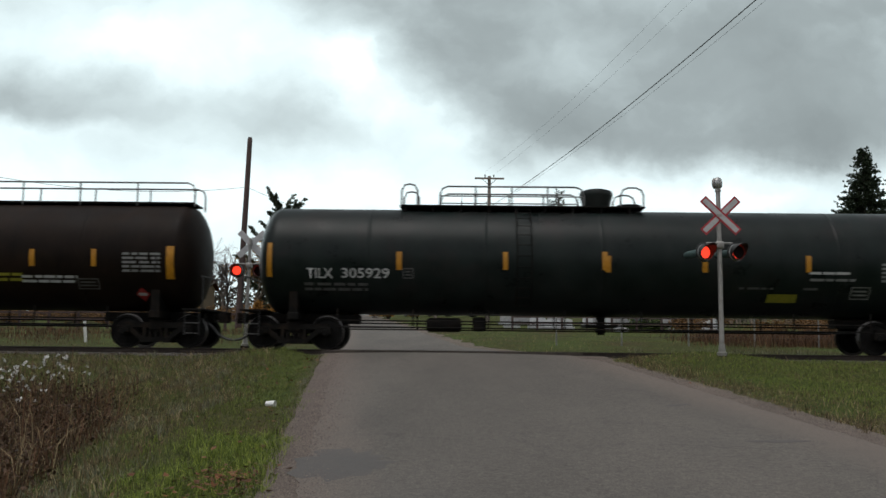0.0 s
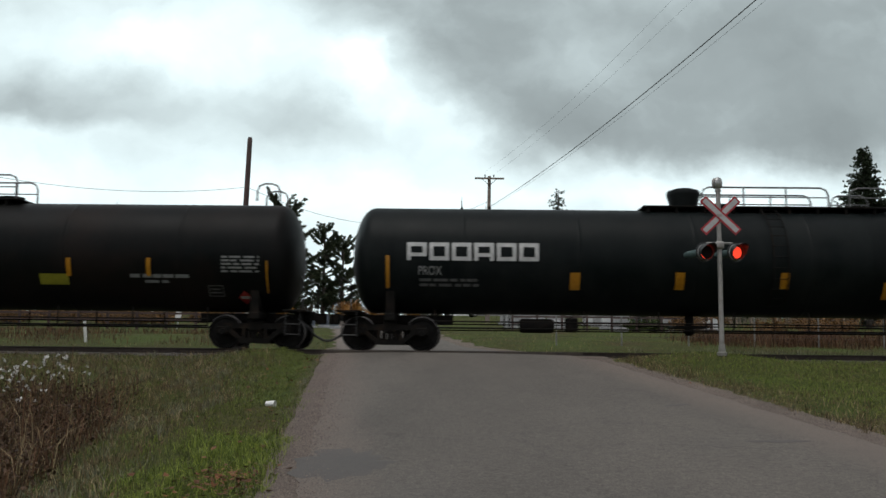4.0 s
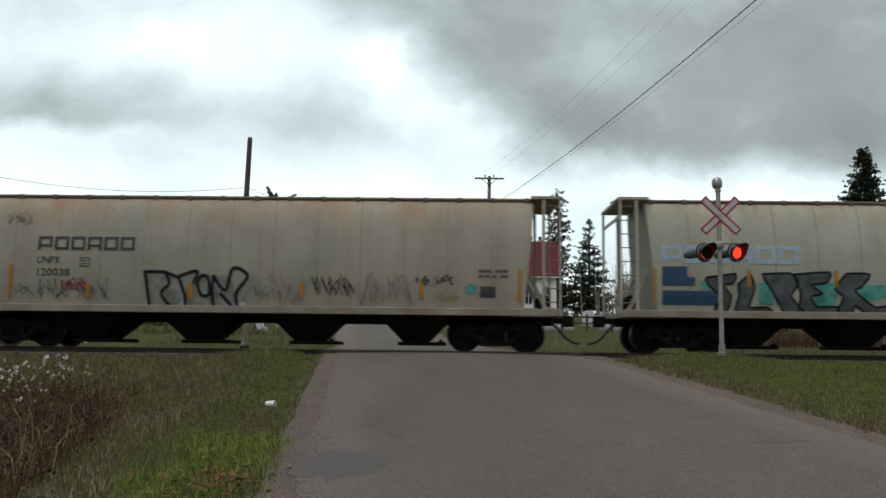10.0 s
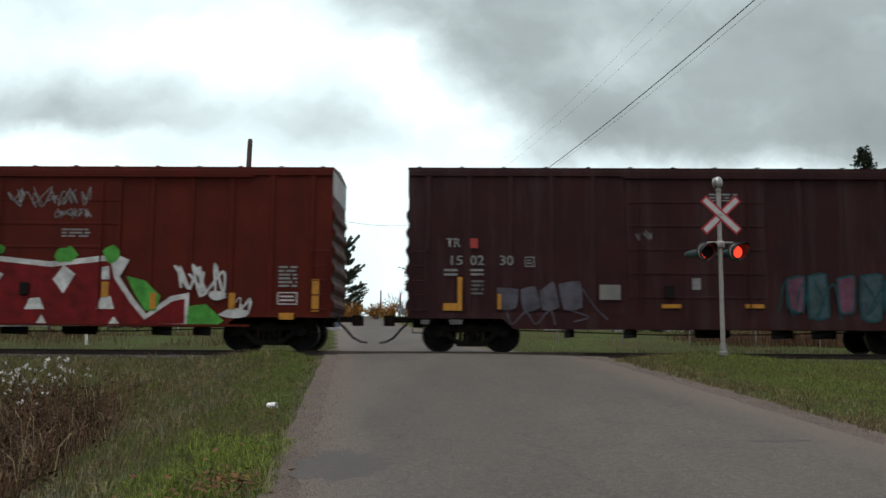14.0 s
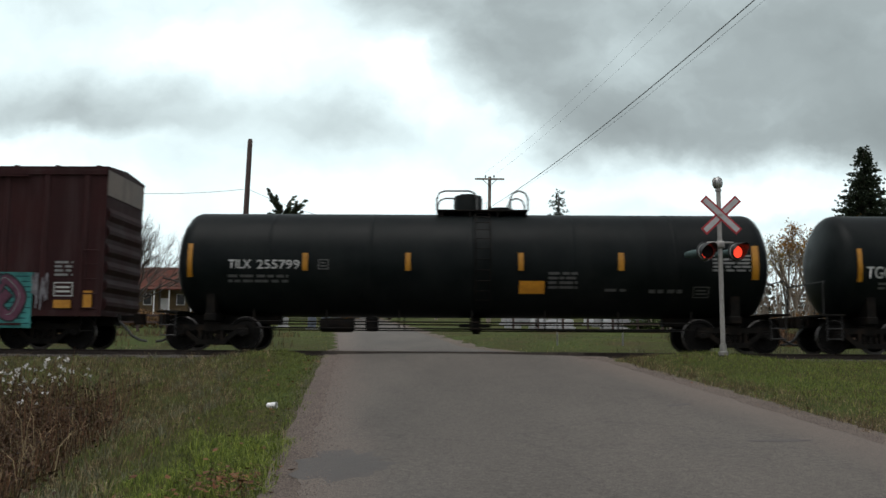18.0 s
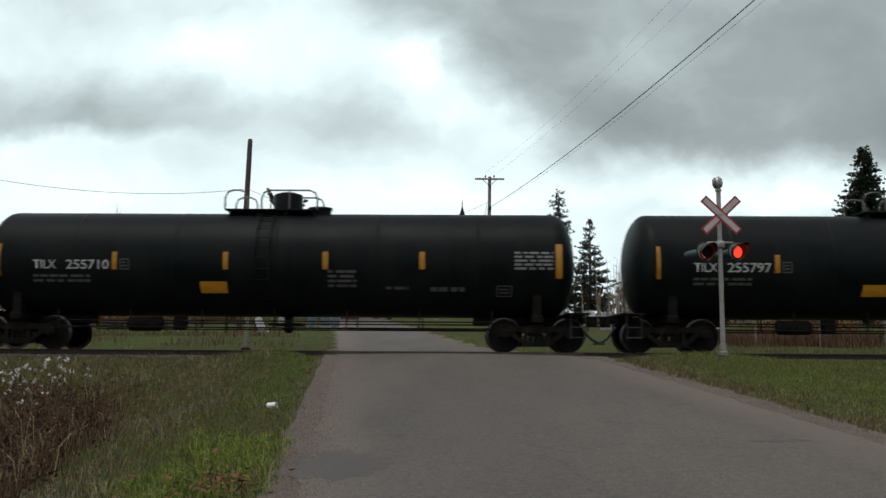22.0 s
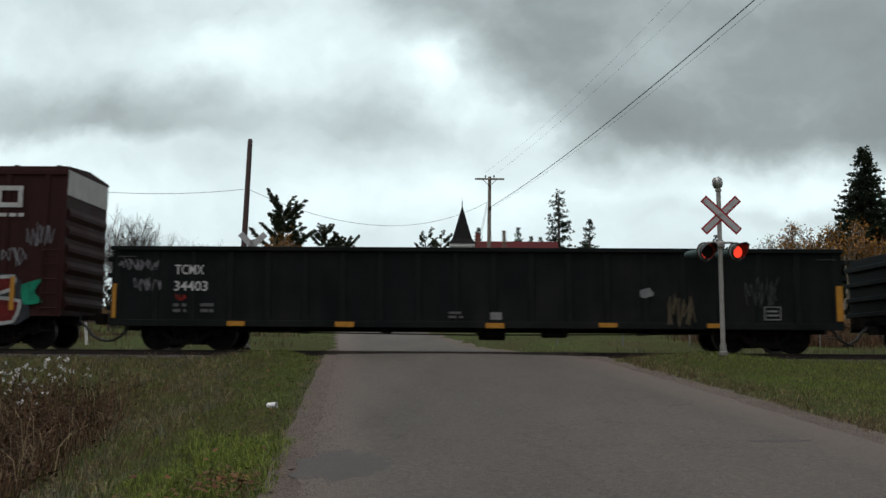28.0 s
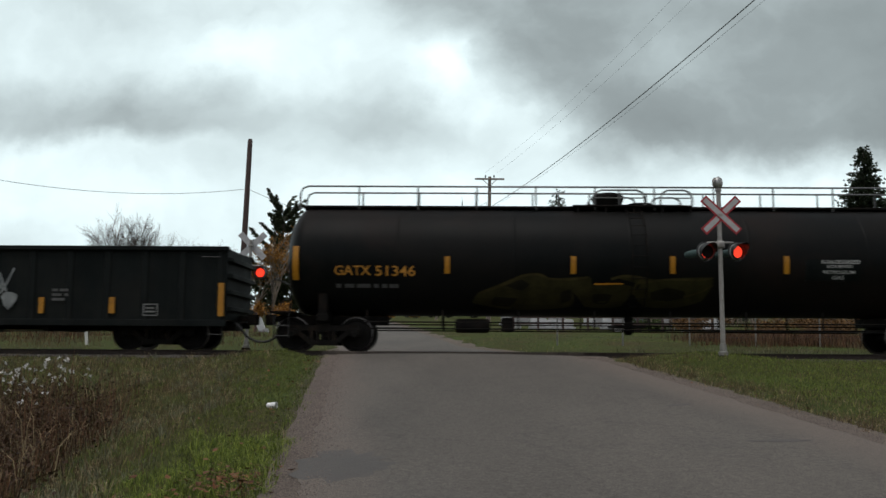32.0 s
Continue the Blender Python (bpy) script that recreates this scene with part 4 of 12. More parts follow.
def build_church():
    zg = 4.5
    c = thing("church", "white clapboard church with a dark red roof and black spire", "church", at=pose(0, 94, zg))
    # tower with steep spire and porch, long nave behind it to the east
    part("tower_wall", Geo().box(-0.85, 2.2, 0, 3.1, -0.5, 9.4), M["white_wall"], c, "white clapboard tower")
    part("tower_cornice", Geo().box(-1.05, 2.4, -0.2, 3.3, 9.35, 9.75, 0.06), M["trim_white"], c)
    x, y = 0.675, 1.55
    sp = Geo()
    sp.add([(x - 1.85, y - 1.85, 9.75), (x + 1.85, y - 1.85, 9.75), (x + 1.85, y + 1.85, 9.75), (x - 1.85, y + 1.85, 9.75),
            (x - 1.3, y - 1.3, 10.5), (x + 1.3, y - 1.3, 10.5), (x + 1.3, y + 1.3, 10.5), (x - 1.3, y + 1.3, 10.5), (x, y, 15.2)],
           [(0, 1, 5, 4), (1, 2, 6, 5), (2, 3, 7, 6), (3, 0, 4, 7), (4, 5, 8), (5, 6, 8), (6, 7, 8), (7, 4, 8), (3, 2, 1, 0)])
    spire = part("spire", sp, M["roof_black"], c, "steep black shingled spire")
    part("finial", Geo().lathe([(0.07, 15.0), (0.05, 15.5), (0.09, 15.6), (0.03, 15.75), (0.02, 16.3)], 8, "z", (x, y, 0)), M["roof_black"], spire)
    church_window(c, 0.95, 0, 6.6, 0.85, 1.6)
    church_window(c, 0.95, 0, 3.9, 0.85, 2.0)
    church_window(c, -0.85, 1.5, 6.6, 0.6, 1.6, "west")
    church_window(c, -0.85, 1.5, 3.9, 0.6, 2.0, "west")
    # porch
    part("porch_wall", Geo().box(-1.1, 2.5, -1.6, -0.003, -0.5, 2.9), M["white_wall"], c, "white enclosed porch")
    part("porch_roof", Geo().prism([(-1.8, 2.85), (0.12, 2.85), (0.12, 3.75), (-0.3, 3.75)], -1.35, 2.75, "yz"), M["roof_black"], c, "dark shingled porch roof")
    door = part("porch_door", Geo().box(-0.35, 1.85, -1.66, -1.603, -0.2, 2.15), M["white_wall"], c, "pair of pale panelled doors")
    part("door_frame", Geo().box(-0.5, 2.0, -1.64, -1.604, 2.18, 2.34), M["glass_dark"], door)
    for x0 in (-0.45, 1.87):
        part("side_light", Geo().box(x0, x0 + 0.2, -1.65, -1.604, -0.1, 2.1), M["glass_dark"], door, "narrow dark side window")
    # nave: gable facing the tower, long roof slope towards the track
    part("nave_wall", Geo().prism([(2.3, -0.5), (13.7, -0.5), (13.7, 5.8), (2.3, 5.8)], 3.0, 11.6), M["white_wall"], c, "white clapboard nave wall")
    gable = Geo().prism([(2.7, 5.8), (11.9, 5.8), (7.3, 10.75)], 2.32, 13.65, "yz")
    part("gable_wall", gable, M["white_wall"], c)
    for k, (y0, y1) in enumerate(((2.35, 7.3), (12.25, 7.3))):
        d = 1 if k == 0 else -1
        part("nave_roof", Geo().prism([(y0, 5.55), (y0, 5.73), (7.3, 10.96), (7.3, 10.78)], 1.95, 14.3, "yz"), M["roof_red"], c, "dark red metal roof slope")
    part("eave_board", Geo().box(2.0, 14.25, 2.34, 2.42, 5.4, 5.56), M["trim_white"], c)
    for k in (-1,):
        part("verge_board", Geo().prism([(2.3, 5.45), (2.3, 5.75), (7.3, 11.0), (7.3, 10.7)], 1.86, 1.945, "yz"), M["trim_white"], c)
    part("skirting", Geo().box(2.25, 13.75, 2.94, 2.996, -0.5, 1.3), M["stone_grey"], c, "grey foundation skirting")
    for x in (4.55, 7.2, 9.9, 12.3):
        church_window(c, x, 3.0, 1.75, 0.95, 2.5)
    for y in (3.9, 8.0):
        church_window(c, 2.3, y, 1.75, 0.9, 2.5, "west")
    part("chimney", Geo().box(2.6, 3.3, 6.9, 7.7, 9.4, 12.1, 0.03), M["brick"], c, "red brick chimney")
    part("chimney_cap", Geo().box(2.52, 3.38, 6.82, 7.78, 12.1, 12.22, 0.02), M["stone_grey"], c)


def build_house():
    h = thing("house", "tan house with a brown-red roof and a porch behind trees", "house", at=pose(-34.0, 76, 3.6))
    part("wall", Geo().box(-4.6, 4.4, 0, 8, -0.5, 3.55), M["house_wall"], h, "tan clapboard wall")
    for s in (-4.55, 4.15):
        part("gable_wall", Geo().prism([(0.2, 3.55), (7.8, 3.55), (4.0, 5.75)], s, s + 0.2, "yz"), M["house_wall"], h)
    for s in (-1, 1):
        part("roof", Geo().prism([(4.0, 5.8), (4.0 + s * 4.5, 3.3), (4.0 + s * 4.5, 3.46), (4.0, 5.98)], -5.0, 4.8, "yz"), M["roof_brown"], h, "brown-red shingled roof slope")
    for x in (-3.4, -1.2, 2.6):
        w = part("window", Geo().box(x - 0.5, x + 0.5, -0.06, -0.003, 1.3, 2.6), M["trim_white"], h)
        part("pane", Geo().box(x - 0.4, x + 0.4, -0.075, -0.063, 1.4, 2.5), M["glass_dark"], w)
    part("door", Geo().box(0.3, 1.3, -0.05, -0.003, -0.1, 2.1), M["trim_white"], h)
    for x in (-4.4, -2.3, 0.0, 1.7, 4.2):
        part("porch_post", Geo().box(x - 0.07, x + 0.07, -1.5, -1.36, -0.5, 3.0), M["trim_white"], h, "white porch post")
    part("porch_roof", Geo().prism([(-1.7, 2.95), (-0.45, 3.3), (-0.45, 3.42), (-1.7, 3.07)], -4.9, 4.7, "yz"), M["roof_brown"], h)


def parked_car(x, y, rz, paint, label, wagon=True):
    c = thing("parked_car", label, "car", "parked cars", pose(x, y, lie(x, y), 0, 0, rz))
    top = 1.75 if wagon else 1.45
    body = [(-2.3, 0.35), (2.3, 0.35), (2.35, 0.75), (2.2, 0.95), (1.1, 1.05), (-2.25, 1.05), (-2.35, 0.7)]
    part("body", Geo().prism(body, -0.9, 0.9), paint, c)
    cab = [(-2.1, 1.05), (1.1, 1.05), (0.4, top), (-1.7, top)] if wagon else [(-1.6, 1.05), (1.0, 1.05), (0.3, top), (-0.9, top)]
    part("cabin", Geo().prism(cab, -0.8, 0.8), paint, c)
    win = [(-1.8, 1.1), (0.8, 1.1), (0.3, top - 0.12), (-1.6, top - 0.12)] if wagon else [(-1.3, 1.1), (0.75, 1.1), (0.22, top - 0.1), (-0.85, top - 0.1)]
    for yy in (-0.815, 0.803):
        part("side_window", Geo().prism(win, yy, yy + 0.012), M["glass_dark"], c)
    part("windscreen", Geo().prism([(1.12, 1.1), (1.16, 1.1), (0.5, top - 0.05), (0.46, top - 0.05)], -0.7, 0.7), M["glass_dark"], c)
    for s in (-1.45, 1.45):
        for yy in (-0.82, 0.82):
            w = part("wheel", Geo().lathe([(0.0, -0.1), (0.3, -0.1), (0.34, -0.07), (0.34, 0.07), (0.3, 0.1), (0.0, 0.1)], 18, "y", (s, yy, 0.34)), M["tyre"], c, smooth=True)
            part("rim", Geo().lathe([(0.0, -0.115), (0.2, -0.11), (0.2, 0.11), (0.0, 0.115)], 12, "y", (s, yy, 0.34)), M["galv"], w)


def build_fences():
    f = thing("wire_fence", "galvanised pipe and wire fence along the field", "fence", at=pose(0, 9, 0))
    xs = [3.9, 6.42, 9.0, 11.54, 14.0, 16.5, 19.0, 21.5]
    for x in xs:
        z = lie(x, 9)
        part("post", Geo().lathe([(0.032, z - 0.3), (0.032, z + 1.12), (0.0, z + 1.15)], 8, "z", (x, 0, 0)), M["fence_post"], f, smooth=True)
    for a, b in zip(xs, xs[1:]):
        za, zb = lie(a, 9), lie(b, 9)
        for h in (0.35, 0.62, 0.88, 1.08):
            part("strand", Geo().tube(sag_line((a, 0, za + h), (b, 0, zb + h), 0.02, 4), 0.005, 4), M["dark_wire"], f)
    g = thing("rail_fence", "dark timber rail fence on the far side of the field", "fence", at=pose(0, 21, 0))
    xs = [-26 + 1.55 * k for k in range(11)]
    for x in xs:
        z = lie(x, 21)
        part("post", Geo().box(x - 0.06, x + 0.06, -0.06, 0.06, z - 0.3, z + 1.0, 0.01), M["pole_wood"], g)
    for a, b in zip(xs, xs[1:]):
        z = (lie(a, 21) + lie(b, 21)) / 2
        for h in (0.5, 0.85):
            part("rail", Geo().box(a + 0.06, b - 0.06, -0.03, 0.03, z + h - 0.05, z + h + 0.05), M["pole_wood"], g)
    r = thing("rail_fence", "low dark timber rail fence before the church", "fence", at=pose(0, 25, 0))
    xs = [3.2 + 1.4 * k for k in range(9)]
    for x in xs:
        z = lie(x, 25)
        part("post", Geo().box(x - 0.06, x + 0.06, -0.06, 0.06, z - 0.3, z + 0.95, 0.01), M["pole_wood"], r)
    for a, b in zip(xs, xs[1:]):
        z = (lie(a, 25) + lie(b, 25)) / 2
        for h in (0.45, 0.8):
            part("rail", Geo().box(a + 0.06, b - 0.06, -0.03, 0.03, z + h - 0.05, z + h + 0.05), M["pole_wood"], r)
    p = thing("marker_post", "leaning white marker post beside the track", "post", at=pose(-14.0, 8, lie(-14, 8), 0, -6, 0))
    part("post", Geo().box(-0.05, 0.05, -0.03, 0.03, -0.25, 0.85, 0.008), M["trim_white"], p)
    s = thing("road_sign", "small tilted white board on a post by the field", "sign", at=pose(-14.9, 22, lie(-14.9, 22), 0, 8, 0))
    part("post", Geo().box(-0.03, 0.03, -0.03, 0.03, -0.3, 0.9), M["galv"], s)
    part("board", Geo().box(-0.18, 0.12, -0.05, -0.035, 0.45, 0.95), M["trim_white"], s)


def build_graves():
    rnd = random.Random(11)
    for k in range(26):
        y = rnd.uniform(27, 44)
        x = rnd.uniform(3.2, 15.5)
        mt = rnd.choice(("stone_grey", "stone_white", "stone_dark", "stone_grey"))
        w, h = rnd.uniform(0.5, 1.1), rnd.uniform(0.6, 1.15)
        label = {"stone_grey": "grey granite headstone on a low plinth", "stone_white": "pale marble headstone on a low plinth", "stone_dark": "blue-grey polished headstone on a low plinth"}[mt]
        g = thing("headstone", label, "headstone", "churchyard headstones", pose(x, y, lie(x, y), 0, rnd.uniform(-2, 2), rnd.uniform(-12, 12)))
        part("plinth", Geo().box(-w / 2 - 0.12, w / 2 + 0.12, -0.22, 0.22, -0.15, 0.18, 0.02), M["stone_grey"], g)
        arch = [(-w / 2, 0.17), (w / 2, 0.17), (w / 2, h * 0.8)] + [(w / 2 * math.cos(a), h * 0.8 + h * 0.2 * math.sin(a)) for a in (0.5, 1.0, 1.57, 2.1, 2.6)] + [(-w / 2, h * 0.8)]
        part("tablet", Geo().prism(arch, -0.09, 0.09), M[mt], g)
    for x, y, w, h, mt, lean in ((-8.6, 27.5, 0.5, 0.75, "stone_dark", 0), (-7.9, 28.2, 0.55, 0.8, "stone_dark", 2), (-7.2, 27.6, 0.5, 0.7, "stone_dark", -1), (-9.9, 20.0, 0.35, 0.8, "stone_white", -22), (-10.6, 29, 0.6, 0.7, "stone_grey", 0)):
        g = thing("headstone", {"stone_dark": "small blue-grey headstone in the rough field", "stone_white": "tilted white marble slab in the rough field", "stone_grey": "small grey headstone in the rough field"}[mt], "headstone", "churchyard headstones", pose(x, y, lie(x, y), 0, lean, 0))
        part("plinth", Geo().box(-w / 2 - 0.1, w / 2 + 0.1, -0.2, 0.2, -0.2, 0.1, 0.02), M["stone_grey"], g)
        part("tablet", Geo().prism([(-w / 2, 0.09), (w / 2, 0.09), (w / 2, h * 0.85), (w * 0.3, h), (-w * 0.3, h), (-w / 2, h * 0.85)], -0.08, 0.08), M[mt], g)
    o = thing("obelisk", "tall tapering grey granite monument", "monument", at=pose(6.7, 74, lie(6.7, 74)))
    part("plinth", Geo().box(-0.6, 0.6, -0.6, 0.6, -0.2, 0.9, 0.03), M["stone_grey"], o)
    part("shaft", Geo().lathe([(0.42, 0.9), (0.3, 3.6), (0.0, 4.0)], 4), M["stone_grey"], o)


# ---- plants ----
def leaf_quad(g, c, d, n, s, rnd, slim=1.0):
    """One small leaf or needle clump: a bent sliver of two faces."""
    d = d.normalized()
    n = d.cross(n)
    n = n.normalized() if n.length > 1e-5 else Vector((0, 0, 1))
    w = n * s * rnd.uniform(0.25, 0.45) * slim
    k = len(g.v)
    mid = c + d * s * 0.5 + Vector((0, 0, -s * 0.08))
    g.v += [tuple(c), tuple(mid + w), tuple(c + d * s), tuple(mid - w)]
    g.f += [(k, k + 1, k + 2, k + 3)]


def conifer(name, h, r, seed, needles, label, dense=1.0, droop=0.25, bare=0.08, ragged=0.3, column=False):
    rnd = random.Random(seed)
    t = thing(name, label, "tree", "evergreen trees")
    part("trunk", Geo().lathe([(0.022 * h, -0.4), (0.016 * h, h * 0.3), (0.004 * h, h * 0.97), (0, h)], 8), M["bark"], t, smooth=True)
    g, limbs = Geo(), Geo()
    z = h * bare
    while z < h * 0.995:
        u = (z / h - bare) / (1 - bare)
        reach = r * (1 - u) ** 0.95 * (0.55 + 0.45 * min(u * 8, 1)) + 0.03 * r
        if column:
            reach = r * (0.5 + 0.5 * (1 - u)) * min(1.0, (1.03 - u) * 9) ** 0.5
        for _ in range(max(3, int((5 + 4 * (1 - u)) * dense))):
            if rnd.random() < ragged * 0.35:
                continue
            a = rnd.uniform(0, 2 * math.pi)
            ln = reach * rnd.uniform(1 - ragged, 1.1)
            d = Vector((math.cos(a), math.sin(a), rnd.uniform(-droop, 0.12 + 0.5 * u))).normalized()
            o = Vector((0, 0, z + rnd.uniform(-0.02, 0.02) * h))
            limbs.tube([o, o + d * ln * 0.9], 0.012 * ln + 0.01, 3, 0.004, False)
            m = max(4, int(ln / (0.009 * h)))
            for i in range(m):
                q = (i + rnd.random()) / m
                c = o + d * ln * (0.15 + 0.85 * q) + Vector((rnd.gauss(0, 1), rnd.gauss(0, 1), rnd.gauss(0, 0.7))) * 0.009 * h
                for _ in range(11):
                    dd = (d + Vector((rnd.gauss(0, 0.5), rnd.gauss(0, 0.5), rnd.gauss(0.1, 0.35)))).normalized()
                    leaf_quad(g, c, dd, Vector((rnd.gauss(0, 1), rnd.gauss(0, 1), rnd.gauss(0, 1))), rnd.uniform(0.014, 0.026) * h * (0.7 + 0.3 * (1 - u)), rnd, 0.5)
        z += h * rnd.uniform(0.018, 0.03) / max(dense, 0.5)
    tagged(part("limb_mass", limbs, M["bark"], t), kind="stuff")
    part("crown", g, M[needles], t, "crown of dark needles")
    return t


def pine(name, h, seed, label, limbs_n=84, thick=1.0):
    """A pine with long level limbs that sweep up at their ends, feathery branchlets, and gaps between them."""
    rnd = random.Random(seed)
    t = thing(name, label, "tree", "evergreen trees")
    part("trunk", Geo().lathe([(0.024 * h, -0.4), (0.018 * h, h * 0.4), (0.006 * h, h * 0.95), (0, h * 0.97)], 8), M["bark"], t, smooth=True)
    g, limbs = Geo(), Geo()
    for k in range(limbs_n):
        u = 0.14 + 0.85 * (k + rnd.random()) / limbs_n
        a = rnd.uniform(0, 2 * math.pi)
        ln = h * (0.42 - 0.29 * u) * rnd.uniform(0.4, 1.15)
        out = Vector((math.cos(a), math.sin(a), 0))
        o, lift = Vector((0, 0, h * u)), rnd.uniform(-0.12, 0.25)

        def along(q):
            return o + out * ln * q + Vector((0, 0, ln * ((0.1 + 1.5 * max(u - 0.55, 0.0) + lift) * q + 0.25 * q ** 3)))

        limbs.tube([along(q) for q in (0, 0.35, 0.7, 1.0)], 0.018 * ln + 0.012, 4, 0.008, False)
        for i in range(12):
            q = 0.2 + 0.8 * (i + rnd.random() * 0.6) / 12
            turn = rnd.choice((-1, 1)) * rnd.uniform(0.2, 0.9)
            d = Matrix.Rotation(turn, 3, "Z") @ out
            d = (d + Vector((0, 0, rnd.uniform(0.1, 0.5)))).normalized()
            c0, bl = along(q), ln * rnd.uniform(0.2, 0.4) * (1.15 - 0.5 * q)
            limbs.tube([c0, c0 + d * bl], 0.012, 3, 0.004, False)
            m = max(3, int(9 * thick))
            for j in range(m):
                c = c0 + d * bl * (0.1 + 0.95 * (j + rnd.random()) / m)
                for _ in range(9):
                    dd = (d * 0.55 + Vector((rnd.gauss(0, 0.4), rnd.gauss(0, 0.4), rnd.gauss(0.3, 0.3)))).normalized()
                    leaf_quad(g, c, dd, Vector((rnd.gauss(0, 1), rnd.gauss(0, 1), rnd.gauss(0, 1))), rnd.uniform(0.013, 0.025) * h, rnd, 0.45)
    tagged(part("limb_mass", limbs, M["bark"], t), kind="stuff")
    part("crown", g, M["needles_pine"], t, "tufted crown of dark needles")
    return t


def fan_tree(name, h, reach, seed, label):
    """A bare broad-crowned tree: many limbs fan up and out from a short trunk and end in fine twigs."""
    rnd = random.Random(seed)
    t = thing(name, label, "tree", "broadleaf trees")
    tr, tw = Geo(), Geo()
    tr.tube([(0, 0, -0.3), (0.05, 0, h * 0.1), (0, 0.05, h * 0.22)], 0.026 * h, 7, 0.02 * h, False)

    def grow(o, d, ln, r, k):
        pts, p, n = [o], o, 5
        for i in range(n):
            d = (d + Vector((rnd.gauss(0, 0.09), rnd.gauss(0, 0.09), 0.05 if k < 2 else 0.02))).normalized()
            p = p + d * ln / n
            pts.append(p)
            if k < 3 and i >= (1 if k == 0 else 0):
                for _ in range(2 if k < 2 else 1):
                    s = Matrix.Rotation(rnd.uniform(0, 6.28), 3, d) @ d.orthogonal().normalized()
                    grow(p, (d + s * rnd.uniform(0.4, 1.0)).normalized(), ln * rnd.uniform(0.32, 0.55) * (1.1 - 0.12 * i), r * (0.5 - 0.05 * i), k + 1)
        (tr if k < 1 else tw).tube(pts, r, 5 if k < 1 else 3, r * 0.25 + 0.002, False)

    for q in range(28):
        a = 2.4 * q
        tilt = radians(6 + 62 * ((q * 0.618) % 1.0))
        d = Vector((math.cos(a) * math.sin(tilt), math.sin(a) * math.sin(tilt), math.cos(tilt)))
        ln = 1 / math.hypot(math.sin(tilt) / reach, math.cos(tilt) / (h * 0.62))
        grow(Vector((0, 0, h * rnd.uniform(0.1, 0.22))), d, ln * rnd.uniform(0.82, 1.0), 0.008 * h, 0)
    part("trunk", tr, M["bark"], t, smooth=True)
    tagged(part("twig_mass", tw, M["twig"], t), kind="stuff")
    return t


def broadleaf(name, h, seed, label, bark="bark", leaves=None, leaf_n=0, spread=0.55, depth=5, trunk=0.25, leaf_s=0.2, thick=1.0, wide=1.0):
    """A branching tree, bare or with leaves at the twig ends."""
    rnd = random.Random(seed)
    t = thing(name, label, "tree", "broadleaf trees")
    tr, tw, lf = Geo(), Geo(), Geo()
    tips = []

    def grow(o, d, ln, r, k):
        mid = o + d * ln * 0.5 + Vector((rnd.gauss(0, 1), rnd.gauss(0, 1), 0)) * ln * 0.05
        e = o + d * ln
        (tr if k < 2 else tw).tube([o, mid, e], r, 5 if k < 2 else 3, r * 0.62, False)
        if k >= depth:
            tips.append((e, d))
            return
        for _ in range(rnd.choice((2, 3, 3)) if k > 0 else 4):
            a = rnd.uniform(0, 2 * math.pi)
            s = d.orthogonal().normalized()
            s = Matrix.Rotation(a, 3, d) @ s
            nd = (d + s * rnd.uniform(0.35, 0.95) * spread * 1.5 + Vector((0, 0, 0.12))).normalized()
            grow(e - d * ln * rnd.uniform(0, 0.35 if k else 0.1), nd, ln * rnd.uniform(0.6, 0.85), r * 0.63, k + 1)
        if k >= 2:
            tips.append((e, d))

    grow(Vector((0, 0, -0.3)), Vector((rnd.gauss(0, 0.04), rnd.gauss(0, 0.04), 1)).normalized(), h * trunk, 0.016 * h * thick, 0)
    top = max((p.z for p, _ in tips), default=h)
    k = h / top
    for gg in (tr, tw):
        gg.v = [(x * k * wide, y * k * wide, z * k) for x, y, z in gg.v]
    part("trunk", tr, M[bark], t, smooth=True)
    tagged(part("twig_mass", tw, M["twig"] if bark == "bark" else M[bark], t), kind="stuff")
    if leaves:
        for _ in range(leaf_n):
            p, d = rnd.choice(tips)
            c = p * k + Vector((rnd.gauss(0, 1), rnd.gauss(0, 1), rnd.gauss(0, 0.8))) * 0.03 * h
            leaf_quad(lf, c, Vector((rnd.gauss(0, 1), rnd.gauss(0, 1), rnd.gauss(-0.3, 0.6))), Vector((rnd.gauss(0, 1), rnd.gauss(0, 1), rnd.gauss(0, 1))), leaf_s * rnd.uniform(0.6, 1.2), rnd)
        part("crown", lf, M[leaves], t, "thin crown of autumn leaves")
    return t


def at(ob, x, y, rz=0, dz=0):
    ob.matrix_basis = pose(x, y, lie(x, y) + dz, 0, 0, rz)
    return ob


